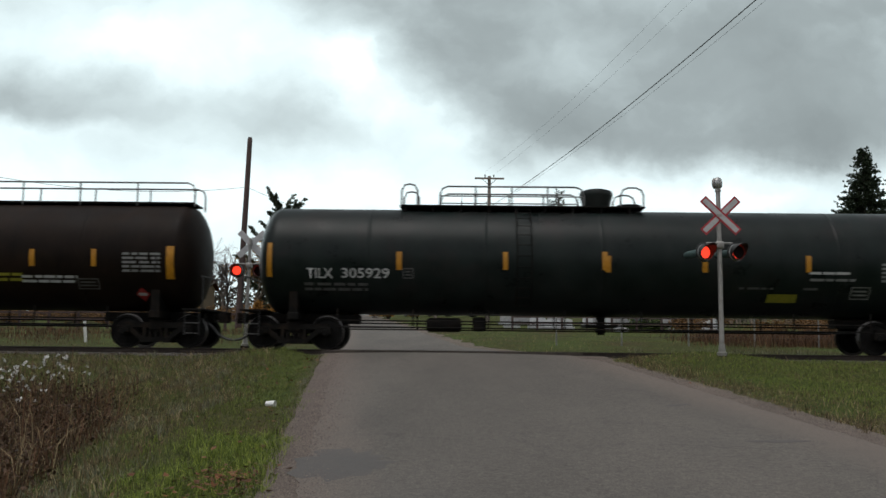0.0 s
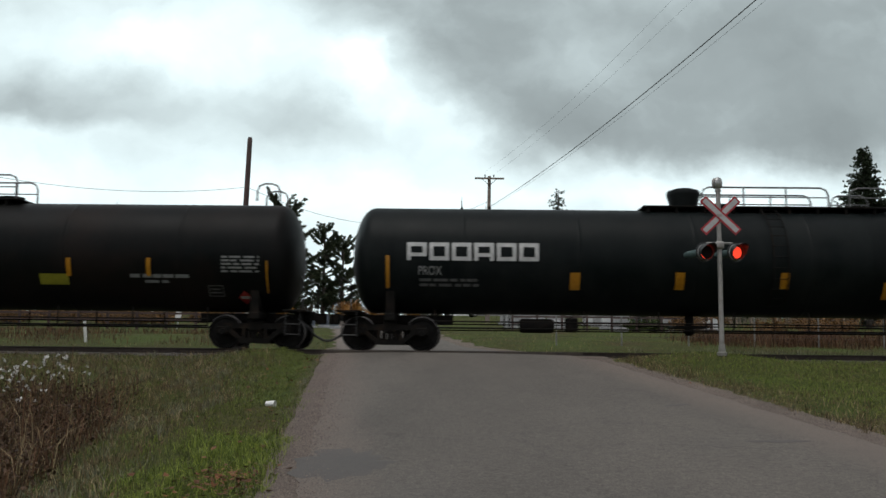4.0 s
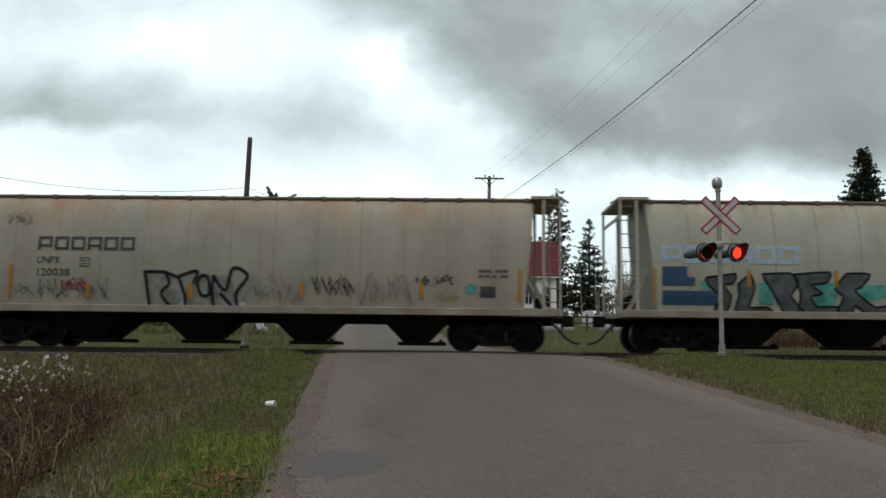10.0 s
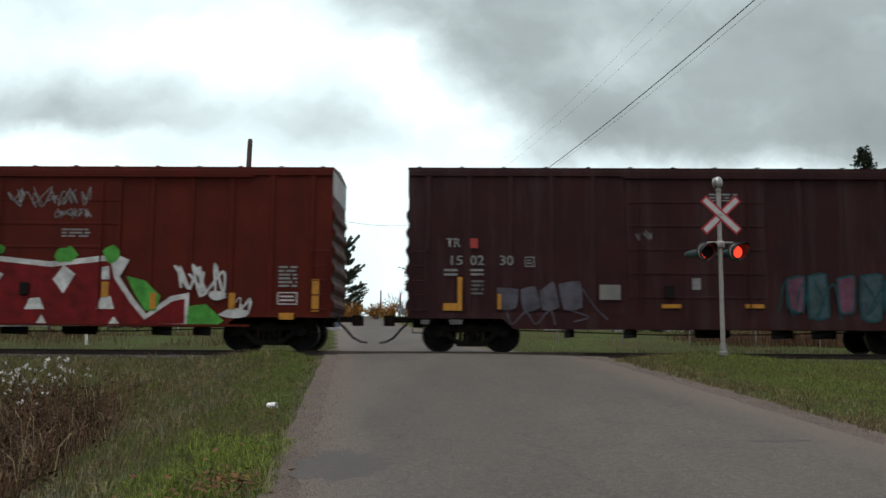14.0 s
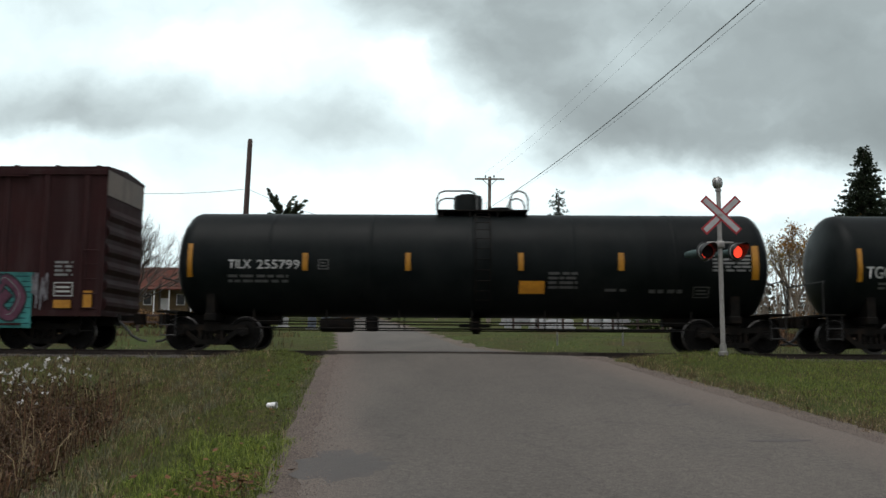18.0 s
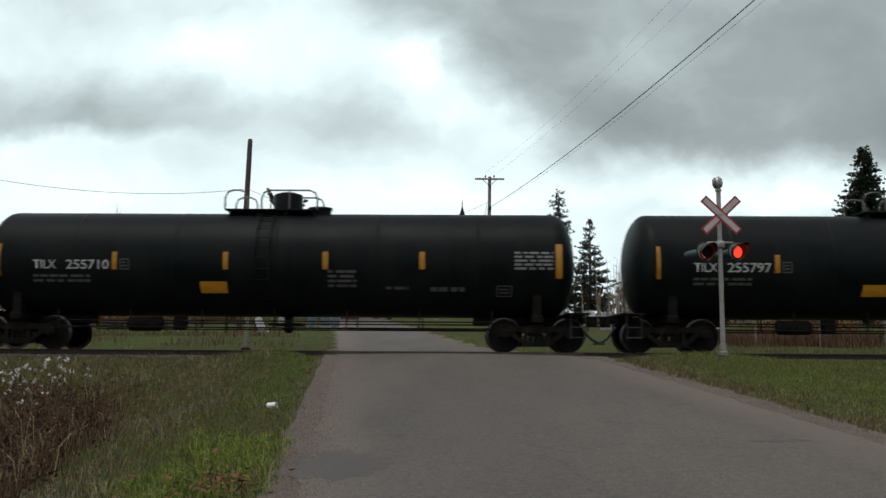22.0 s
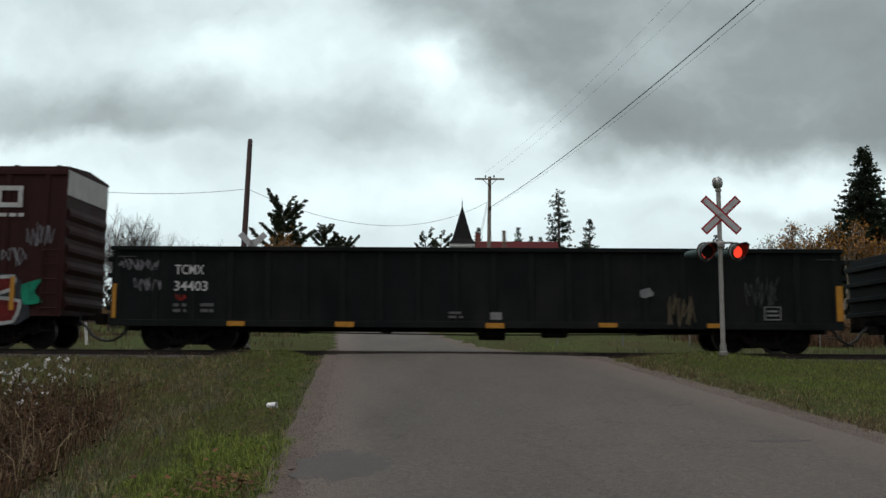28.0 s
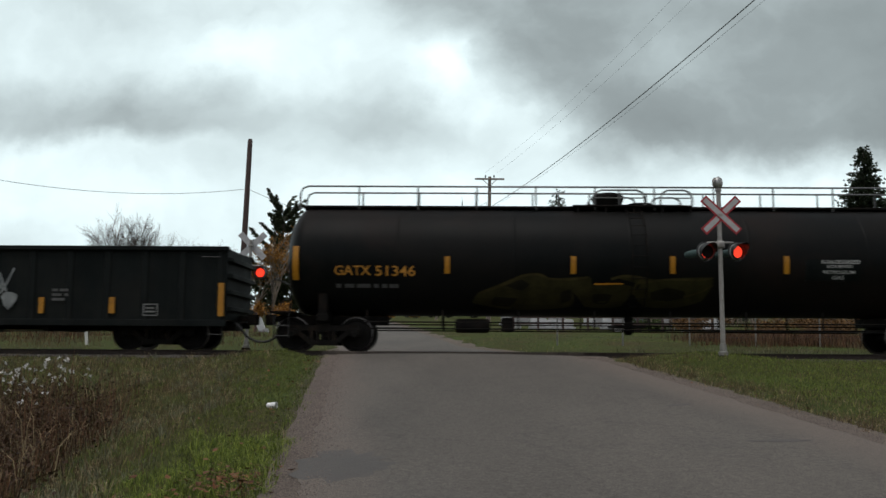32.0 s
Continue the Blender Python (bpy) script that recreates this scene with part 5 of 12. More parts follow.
def build_trees():
    # evergreens
    at(conifer("spruce_tree", 13.6, 4.5, 1, "needles", "tall dense dark spruce tree", 1.75, 0.12, 0.08, 0.3), 31.0, 42)
    at(conifer("spruce_tree", 19.6, 3.0, 2, "needles", "tall narrow spruce with a ragged crown", 1.1, 0.2, 0.1, 0.55, True), 15.7, 112)
    cone = conifer("spruce_tree", 13.6, 4.2, 3, "needles", "pointed dark spruce tree", 1.0)
    at(cone, 18.65, 100)
    tall = conifer("spruce_tree", 15.6, 4.0, 4, "needles", "pointed dark spruce tree behind the church", 1.0, 0.25, 0.08, 0.45)
    at(tall, 10.3, 125)
    for x, y, top, rz in ((3.62, 125, 20.7, 40), (13.5, 137, 21.0, 160), (15.3, 138, 20.8, 220), (11.6, 140, 20.4, 10)):
        copy_thing(tall, pose(x, y, min(top - 15.6, lie(x, y)), 0, 0, rz))
    for x, y, rz in ((16.1, 50, 10), (18.6, 51, 70), (25.0, 60, 130), (36, 52, 15)):
        copy_thing(cone, pose(x, y, lie(x, y) - 7.8 + (0 if x < 20 else 2.4), 0, 0, rz))
    p = pine("pine_tree", 12.4, 5, "broad dark pine with uneven tufted limbs")
    at(p, -17.2, 62, 180, -1.5)
    q = pine("pine_tree", 9.4, 6, "bushy dark pine beside the road", 70)
    at(q, -13.6, 66, 0, -0.5)
    copy_thing(q, pose(-11.9, 68, lie(-11.9, 68) - 1.3, 0, 0, 120))
    copy_thing(q, pose(-20.6, 76, lie(-20.6, 76) - 1.0, 0, 0, 200))
    thin = pine("pine_tree", 13.6, 7, "open thinly tufted pine beyond the churchyard", 40, 0.6)
    at(thin, -5.1, 118, 0, -0.9)
    copy_thing(thin, pose(-2.5, 113, lie(-2.5, 113) - 1.4, 0, 0, 140))
    # broadleaf
    at(fan_tree("maple_tree", 10.6, 9.0, 21, "large bare spreading tree with fine grey twigs"), -31.0, 60)
    b = broadleaf("poplar_tree", 8.4, 22, "slender pale poplar with few yellow leaves", "bark_pale", "leaf_yellow", 700, 0.38, 4, 0.32, 0.16)
    at(b, 28.9, 48, 0, -0.1)
    o = broadleaf("poplar_tree", 9.4, 23, "poplar with thinning orange leaves", "bark_pale", "leaf_orange", 1800, 0.4, 5, 0.28, 0.2)
    at(o, 33.2, 43, 0, -0.8)
    w = broadleaf("bare_tree", 8.8, 24, "small bare tree with fine twigs", spread=0.55, depth=5, trunk=0.26)
    at(w, 20.8, 80, 0, -3.0)
    for x, y, rz, dz in ((21.2, 44, 30, -2.6), (23.5, 46, 100, -2.9), (20.4, 64, 200, -3.0), (26.2, 44, 250, -1.6), (33.0, 46, 40, -0.6), (35.5, 44, 140, 0), (30.4, 47, 70, -1.2), (27.6, 50, 300, -1.9)):
        copy_thing(b, pose(x, y, lie(x, y) + dz, 0, 0, rz))
    for x, y, rz, dz in ((27.2, 38, 77, -1.4), (28.4, 46, 160, -0.8), (-17.2, 57, 10, -1.2), (-19.4, 59, 120, -2.6), (35.0, 42, 220, 0.0)):
        copy_thing(o, pose(x, y, lie(x, y) + dz, 0, 0, rz))
    for x, y, rz, dz in ((29.4, 121, 10, 0.0), (-27.4, 70, 60, -0.6), (-25.0, 72, 160, -1.0), (-30.1, 90, 220, -0.6), (-37, 66, 100, -1.6), (-7.4, 92, 20, -5.0), (23.5, 58, 111, -2.5), (-24, 84, 33, -0.6), (21.4, 66, 190, -3.0)):
        copy_thing(w, pose(x, y, lie(x, y) + dz, 0, 0, rz))


def bush(name, r, h, seed, leaves, label, n=1500, s=0.12):
    rnd = random.Random(seed)
    t = thing(name, label, "bush", "bushes")
    st, lf = Geo(), Geo()
    for _ in range(26):
        a, q = rnd.uniform(0, 2 * math.pi), rnd.uniform(0.2, 1)
        e = Vector((math.cos(a) * r * q, math.sin(a) * r * q, h * rnd.uniform(0.6, 1.0) * (1.1 - 0.5 * q)))
        st.tube([(e.x * 0.15, e.y * 0.15, -0.1), tuple(e * 0.5 + Vector((0, 0, h * 0.1))), tuple(e)], 0.02, 3, 0.006, False)
        for _ in range(n // 26):
            c = e * rnd.uniform(0.35, 1.05) + Vector((rnd.gauss(0, 1), rnd.gauss(0, 1), rnd.gauss(0, 0.7))) * 0.1 * r
            leaf_quad(lf, c, Vector((rnd.gauss(0, 1), rnd.gauss(0, 1), rnd.gauss(0.1, 0.7))), Vector((rnd.gauss(0, 1), rnd.gauss(0, 1), rnd.gauss(0, 1))), s * rnd.uniform(0.6, 1.4), rnd)
    part("stem", st, M["twig"], t)
    part("foliage", lf, M[leaves], t)
    return t


def build_bushes():
    a = at(bush("shrub", 1.5, 1.7, 31, "leaf_orange", "rounded shrub with dull orange leaves", 1500, 0.16), -9.9, 60)
    b = at(bush("shrub", 0.9, 0.75, 32, "leaf_green", "low dark clipped evergreen shrub", 1800, 0.1), 10.4, 26)
    c = at(bush("shrub", 1.3, 1.1, 33, "leaf_brown", "tangled brown leafless brush", 1100, 0.12), -24, 30)
    for x, y, rz in ((-6.6, 62, 40), (-8.2, 66, 90), (-10.9, 64, 150), (-17.5, 52, 10), (-15.6, 54, 60), (-4.4, 72, 12)):
        copy_thing(a, pose(x, y, lie(x, y), 0, 0, rz))
    copy_thing(b, pose(11.6, 26.3, lie(11.6, 26.3), 0, 0, 70))
    rnd = random.Random(8)
    for k in range(44):
        side = rnd.random()
        if side < 0.4:
            x, y = rnd.uniform(-34, -17), rnd.uniform(24, 50)
        elif side < 0.75:
            x, y = rnd.uniform(12.5, 30), rnd.uniform(14, 40)
        else:
            x, y = rnd.uniform(-60, -25), rnd.uniform(40, 80)
        copy_thing(c, pose(x, y, lie(x, y), 0, 0, rnd.uniform(0, 360)))


def far_woods():
    """The wooded skyline all round, far off."""
    rnd = random.Random(77)
    g = Geo()
    for k in range(3800):
        a = rnd.uniform(-0.75, 0.75) if k < 3200 else rnd.uniform(0.75, 5.53)
        d = rnd.uniform(170, 420)
        if -0.12 < a < -0.04 and d < 330:
            d += 170
        x, y = d * math.sin(a), d * math.cos(a) - 26
        z = lie(x, y) if -200 < y < 400 else profile(y)
        h = rnd.uniform(4, 9) * (0.55 if -0.15 < a < 0.0 else 1.0)
        w = h * rnd.uniform(0.25, 0.5)
        dark = rnd.random() < 0.4
        for _ in range(30):
            u = rnd.random()
            wide = w * (1 - u) if dark else w * math.sqrt(max(1 - (2 * u - 1) ** 2, 0))
            q = rnd.uniform(0, 6.28)
            c = Vector((x + wide * math.cos(q) * rnd.random(), y + wide * math.sin(q) * rnd.random(), z + h * (0.08 + 0.92 * u)))
            leaf_quad(g, c, Vector((rnd.gauss(0, 1), rnd.gauss(0, 1), 0.8)), Vector((rnd.gauss(0, 1), rnd.gauss(0, 1), 0.3)), h * rnd.uniform(0.06, 0.14), rnd)
    tagged(part("far_woods", g, leafy("distant_woods", (0.02, 0.022, 0.018), (0.07, 0.055, 0.04))), "distant line of mixed bare and evergreen woods", "woods", kind="stuff")
    # thin trunks of the young wood across the track to the east
    t, f = Geo(), Geo()
    for _ in range(420):
        x, y = rnd.uniform(13, 48), rnd.uniform(42, 70)
        z, h = lie(x, y), rnd.uniform(2.5, 6.5)
        lean = Vector((rnd.gauss(0, 0.04), rnd.gauss(0, 0.04), 1))
        o = Vector((x, y, z - 0.2))
        t.tube([o, o + lean * h], rnd.uniform(0.03, 0.07), 4, 0.012, False)
        for _ in range(10):
            e = o + lean * h * rnd.uniform(0.3, 1)
            d = Vector((rnd.gauss(0, 1), rnd.gauss(0, 1), 0.9)).normalized()
            t.tube([e, e + d * rnd.uniform(0.4, 1.1)], 0.014, 3, 0.005, False)
        for _ in range(14):
            c = o + lean * h * rnd.uniform(0.2, 1) + Vector((rnd.gauss(0, 0.5), rnd.gauss(0, 0.5), 0))
            leaf_quad(f, c, Vector((rnd.gauss(0, 1), rnd.gauss(0, 1), rnd.gauss(0, 0.6))), Vector((rnd.gauss(0, 1), rnd.gauss(0, 1), 1)), rnd.uniform(0.1, 0.2), rnd)
    tagged(part("sapling_thicket", t, M["bark_pale"]), "thicket of thin pale saplings", "thicket", kind="stuff")
    tagged(part("thicket_leaves", f, M["leaf_brown"]), "sparse brown leaves of a thicket", "leaves", kind="stuff")


def blades(name, places, material, h0, h1, w, label, seed, bend=0.5, tips=None):
    """A field of single bent blades or stalks."""
    rnd = random.Random(seed)
    g = Geo()
    v, f = g.v, g.f
    for x, y in places:
        z = lie(x, y) - 0.02
        h = rnd.uniform(h0, h1) * (0.75 + 0.9 * max(0.0, noise.noise((x * 1.9, y * 1.9, seed))))
        a = rnd.uniform(0, 2 * math.pi)
        dx, dy = math.cos(a), math.sin(a)
        ww = w * rnd.uniform(0.7, 1.3)
        b = h * bend * rnd.uniform(0.2, 1.0)
        c = rnd.uniform(0, 2 * math.pi)
        bx, by = math.cos(c) * b, math.sin(c) * b
        k = len(v)
        v += [(x - dx * ww, y - dy * ww, z), (x + dx * ww, y + dy * ww, z),
              (x - dx * ww * 0.8 + bx * 0.3, y - dy * ww * 0.8 + by * 0.3, z + h * 0.6), (x + dx * ww * 0.8 + bx * 0.3, y + dy * ww * 0.8 + by * 0.3, z + h * 0.6),
              (x + bx, y + by, z + h * (1 - bend * 0.25))]
        f += [(k, k + 1, k + 3, k + 2), (k + 2, k + 3, k + 4)]
        if tips is not None:
            tips.append((x + bx, y + by, z + h * (1 - bend * 0.25)))
    me = bpy.data.meshes.new(name)
    me.from_pydata(v, [], f)
    me.materials.append(material)
    return tagged(new(name, me), label, "grass", kind="stuff")


def scatter(n, x0, x1, y0, y1, seed, keep):
    rnd = random.Random(seed)
    out = []
    for _ in range(n):
        x, y = rnd.uniform(x0, x1), rnd.uniform(y0, y1)
        if rnd.random() < keep(x, y):
            out.append((x, y))
    return out


def edge_of(x, y):
    """Metres from the road's gravel edge, negative on the road; and the side."""
    d = x - road_mid(y)
    return (abs(d) - road_half(y) - (0.25 if d < 0 else 0.72)), (-1 if d < 0 else 1)


def patch(x, y, s, k):
    return noise.noise((x * s, y * s, k))


def build_grass():
    def west(bright):
        def keep(x, y):
            e, s = edge_of(x, y)
            if s > 0 or e < 0.02 * patch(x, y, 3, 1):
                return 0
            near = smooth01((-13.2 - y + 1.4 * patch(x, y, 0.8, 4)) / 3.0) * smooth01((1.9 - e + 1.2 * patch(x, y, 1.1, 2)) / 0.9) * (0.75 + 0.5 * patch(x, y, 1.7, 6))
            return near if bright else (1 - 0.8 * near) * (0.7 + 0.5 * patch(x, y, 0.6, 7)) * (1 - 0.75 * smooth01((e - 1.4) / 1.0) * smooth01((0.35 + patch(x, y, 0.5, 15)) / 0.4) * smooth01((-3.6 - y) / 2.0))
        return keep

    def dry(x, y):
        e, s = edge_of(x, y)
        if e < 0.3:
            return 0.0
        band = smooth01((e - 1.0 + patch(x, y, 0.7, 3)) / 1.5) if s < 0 else 0.25 + 0.4 * patch(x, y, 0.7, 3)
        return band * (0.7 + 0.6 * patch(x, y, 0.9, 5))

    def east(x, y):
        e, s = edge_of(x, y)
        if s < 0 or e < 0.03 + 0.1 * patch(x, y, 2.5, 1):
            return 0
        return (0.75 + 0.5 * patch(x, y, 0.7, 9)) * (0.3 + 0.7 * smooth01((e - 0.4 + 0.8 * patch(x, y, 0.8, 22)) / 1.3))

    blades("bright_grass", scatter(85000, -6, 0, -21, -10, 41, west(True)), M["grass_bright"], 0.05, 0.19, 0.003, "bright green grass tufts at the road's edge", 51, 0.8)
    def brown(x, y):
        e, s = edge_of(x, y)
        if s > 0:
            return 0 if e < 0.04 else max(0, smooth01((0.6 - abs(e - 0.25)) / 0.4) * 0.6 + 0.6 * patch(x, y, 0.9, 8) - 0.1)
        if e < 0.1:
            return 0
        band = smooth01((e - 1.15 + 0.7 * patch(x, y, 0.7, 3)) / 0.7)
        return band * (0.8 + 0.7 * patch(x, y, 0.5, 15)) + 0.25 * smooth01((0.35 - e) / 0.3)

    blades("brown_grass", scatter(110000, -13, 12, -21, -1.9, 62, brown), M["grass_brown"], 0.04, 0.24, 0.0035, "dead brown grass on the verge and in the ditch", 63, 0.75)
    blades("verge_grass", scatter(185000, -13, -1, -21, -1.75, 42, west(False)), M["grass_green"], 0.03, 0.12, 0.0035, "short green verge grass", 52, 0.7)
    blades("dry_grass", scatter(80000, -14, 12, -21, -3.2, 43, dry), M["grass_dry"], 0.05, 0.2, 0.003, "dry straw-coloured grass among the green", 53, 0.7)
    blades("verge_grass", scatter(130000, 3, 16, -17, -1.75, 44, east), M["grass_green"], 0.03, 0.13, 0.0035, "short green verge grass by the signal mast", 54, 0.7)
    blades("far_grass", scatter(30000, -28, 24, 1.8, 26, 45, lambda x, y: 0 if edge_of(x, y)[0] < 0.1 else 0.6 + 0.6 * patch(x, y, 0.3, 2)), M["grass_green"], 0.04, 0.12, 0.007, "rough green grass beyond the track", 55, 0.6)
    blades("far_dry_grass", scatter(8000, -28, 24, 2.8, 20, 46, lambda x, y: 0 if edge_of(x, y)[0] < 0.0 else (0.3 + 0.8 * patch(x, y, 0.25, 6)) + (0.6 if edge_of(x, y)[0] < 0.6 else 0)), M["grass_dry"], 0.05, 0.18, 0.006, "dry grass beyond the track", 56, 0.6)
    blades("weed_bank", scatter(26000, 8.5, 30, 8.5, 15, 47, lambda x, y: smooth01((x - 8.5) / 3) * (0.55 + 0.6 * patch(x, y, 0.4, 3))), M["reed_brown"], 0.25, 0.85, 0.008, "brown dead weeds along the far ditch", 57, 0.6)

    def clumps(n, x0, x1, y0, y1, seed, keep, size=16, spread=0.035):
        """Tufts: many blades from one root."""
        rnd = random.Random(seed)
        return [(x + rnd.gauss(0, spread), y + rnd.gauss(0, spread)) for x, y in scatter(n, x0, x1, y0, y1, seed, keep) for _ in range(size)]

    def east_far(x, y):
        e, s = edge_of(x, y)
        return 0 if s < 0 or e < 0.9 else smooth01((e - 0.9 + 0.9 * patch(x, y, 0.8, 12)) / 1.2) * (0.7 + 0.6 * patch(x, y, 0.6, 14))

    def east_near(x, y):
        e, s = edge_of(x, y)
        return 0 if s < 0 or e < -0.05 else smooth01((1.9 - e + 0.8 * patch(x, y, 0.8, 22)) / 1.4) * (0.75 + 0.5 * patch(x, y, 1.1, 24))

    blades("grass_tufts", clumps(1500, -5.5, 0, -21, -12.5, 81, west(True)), M["grass_bright"], 0.12, 0.26, 0.0034, "bright green grass tufts bent over at the road's edge", 82, 1.1)
    blades("grass_tufts", clumps(2600, -11, -1.5, -19, -2.4, 83, west(False)), M["grass_green"], 0.07, 0.17, 0.0036, "dull green tufts on the verge", 84, 1.0)
    blades("dead_tufts", clumps(1000, -11, -1.5, -20, -3.0, 85, brown, 18, 0.06), M["grass_dry"], 0.12, 0.3, 0.0032, "dead straw-coloured tufts lying over in the ditch", 86, 1.2)
    blades("dead_tufts", clumps(800, -11, -1.5, -20, -3.0, 95, brown, 18, 0.06), M["grass_grey"], 0.12, 0.32, 0.0032, "grey-green weathered tufts in the ditch", 96, 1.2)
    blades("bright_grass", scatter(34000, 5, 16, -13, -2.0, 87, east_far), M["grass_bright"], 0.04, 0.13, 0.0036, "bright green grass near the track", 88, 0.7)
    blades("dry_grass", scatter(52000, 3, 13, -18, -2.4, 89, east_near), M["grass_dry"], 0.03, 0.14, 0.004, "dry straw-coloured grass along the road edge", 90, 0.9)
    blades("dead_tufts", clumps(1500, 3, 13, -17, -2.4, 91, east_near, 14), M["grass_brown"], 0.07, 0.18, 0.0036, "dead brown tufts along the road edge", 92, 1.1)

    # tall dead weeds in the ditch, with white seed heads
    def weeds(x, y):
        e, s = edge_of(x, y)
        if s > 0:
            return 0
        return smooth01((e - 2.55 - 0.12 * (y + 16) + 0.5 * patch(x, y, 0.8, 3)) / 0.8) * smooth01((-6.5 - y) / 2.5)

    blades("weed_bank", scatter(12000, -30, -5, 6.5, 19, 71, lambda x, y: 0 if edge_of(x, y)[0] < 1.5 else 0.25 + 0.9 * patch(x, y, 0.22, 13) + 0.5 * smooth01((-12 - x) / 6)), M["reed_brown"], 0.1, 0.5, 0.009, "brown dead weeds in the rough field", 72, 0.6)
    blades("weed_bank", scatter(6000, 6, 26, 3.0, 6, 73, lambda x, y: 0.3 + 0.7 * patch(x, y, 0.5, 5)), M["grass_grey"], 0.1, 0.4, 0.007, "grey-green weeds along the far ditch", 74, 0.7)
    tips = []
    blades("dead_weeds", scatter(15000, -12, -3.5, -20, -6.5, 48, weeds), M["reed_brown"], 0.35, 0.95, 0.006, "thick stand of dead red-brown weeds in the ditch", 58, 0.8, tips)
    blades("dead_weeds", scatter(5500, -12, -3.0, -20, -6.5, 49, weeds), M["grass_dry"], 0.35, 1.0, 0.005, "pale dry stalks among dead weeds", 59, 0.7)
    rnd = random.Random(60)
    leaf = Geo()
    for x, y, z in tips:
        if rnd.random() < 0.6:
            for _ in range(6):
                c = Vector((x, y, z - rnd.uniform(0, 0.35)))
                leaf_quad(leaf, c, Vector((rnd.gauss(0, 1), rnd.gauss(0, 1), rnd.gauss(-0.2, 0.6))), Vector((rnd.gauss(0, 1), rnd.gauss(0, 1), 1)), rnd.uniform(0.03, 0.07), rnd)
    tagged(part("weed_leaves", leaf, M["leaf_weed"]), "curled dead leaves on tall weeds", "weeds", kind="stuff")
    fluff, stalk = Geo(), Geo()
    for _ in range(24):
        x, y = -6.35 + rnd.gauss(0, 0.3), -12.6 + rnd.gauss(0, 0.5)
        z = lie(x, y)
        h = rnd.uniform(1.15, 1.6)
        stalk.tube([(x, y, z), (x + rnd.gauss(0, 0.06), y, z + h)], 0.006, 3, 0.003, False)
        for _ in range(3):
            c = Vector((x + rnd.gauss(0, 0.06), y + rnd.gauss(0, 0.06), z + h - rnd.uniform(0, 0.3)))
            for _ in range(7):
                leaf_quad(fluff, c, Vector((rnd.gauss(0, 1), rnd.gauss(0, 1), rnd.gauss(0, 1))), Vector((rnd.gauss(0, 1), rnd.gauss(0, 1), rnd.gauss(0, 1))), rnd.uniform(0.022, 0.05), rnd)
    tagged(part("milkweed_stalks", stalk, M["reed_brown"]), "tall dead milkweed stalks in the ditch", "weeds", kind="stuff")
    tagged(part("milkweed_fluff", fluff, M["seed_white"]), "white fluffy seed heads on dead stalks", "seed heads", kind="stuff")
    # fallen leaves by the road
    lv = Geo()
    for k in range(420):
        y = rnd.uniform(-20, -3)
        s = rnd.choice((-1, -1, 1))
        x = road_mid(y) + s * (road_half(y) + 0.45 + abs(rnd.gauss(0.3, 0.6)))
        if k > 230:
            x, y = rnd.gauss(-2.1, 0.22), rnd.gauss(-17.7, 0.4)
        leaf_quad(lv, Vector((x, y, max(lie(x, y), profile(y) - 0.06) + 0.025)), Vector((rnd.gauss(0, 1), rnd.gauss(0, 1), 0.15)), Vector((rnd.gauss(0, 0.3), rnd.gauss(0, 0.3), 1)), rnd.uniform(0.04, 0.09), rnd)
    tagged(part("fallen_leaves", lv, M["leaf_fallen"]), "scattered fallen brown leaves", "leaves", kind="stuff")


def build_cup():
    x, y = -2.82, -12.2
    c = thing("foam_cup", "white foam cup lying on the grass", "cup", at=pose(x, y, lie(x, y) + 0.05, 90, 0, 75))
    part("cup_wall", Geo().lathe([(0.0, -0.07), (0.036, -0.07), (0.05, 0.075), (0.054, 0.078), (0.05, 0.08), (0.046, 0.078), (0.033, -0.064), (0.0, -0.064)], 20), M["cup"], c, smooth=True)


def build_backdrop():
    """A wide sheet of cloud far behind everything; it drifts slowly."""
    g = Geo()
    na, ne, r = 60, 24, 2000.0
    for j in range(ne + 1):
        e = radians(-3 + 45 * j / ne)
        for i in range(na + 1):
            a = radians(-62 + 124 * i / na)
            g.v.append((r * math.cos(e) * math.sin(a), r * math.cos(e) * math.cos(a), r * math.sin(e)))
    for j in range(ne):
        for i in range(na):
            k = j * (na + 1) + i
            g.f.append((k, k + 1, k + na + 2, k + na + 1))
    ob = part("backdrop", g, M["clouds"], smooth=True)
    return tagged(ob, "grey and white broken overcast sky", "sky", kind="structure")


build_ground()
build_road()
build_patches()
build_gravel()
build_track()
sky_sheet = build_backdrop()
near_mast, near_lamps = signal_mast(6.5, -3.9, -0.02, -1, -0.2, "grey crossing mast with red-edged crossbuck and flashing lamps", 19)
far_mast, far_lamps = signal_mast(-7.06, 4.2, 0.1, 1, 1.0, "crossing mast seen from behind, across the track")
build_poles()
build_church()
build_house()
parked_car(0.6, 78, 12, M["car_paint"], "dark grey parked wagon by the church")
parked_car(-4.0, 77, -20, M["car_silver"], "silver parked car beside the church", False)
build_fences()
build_graves()
build_trees()
build_bushes()
far_woods()
build_grass()
build_cup()


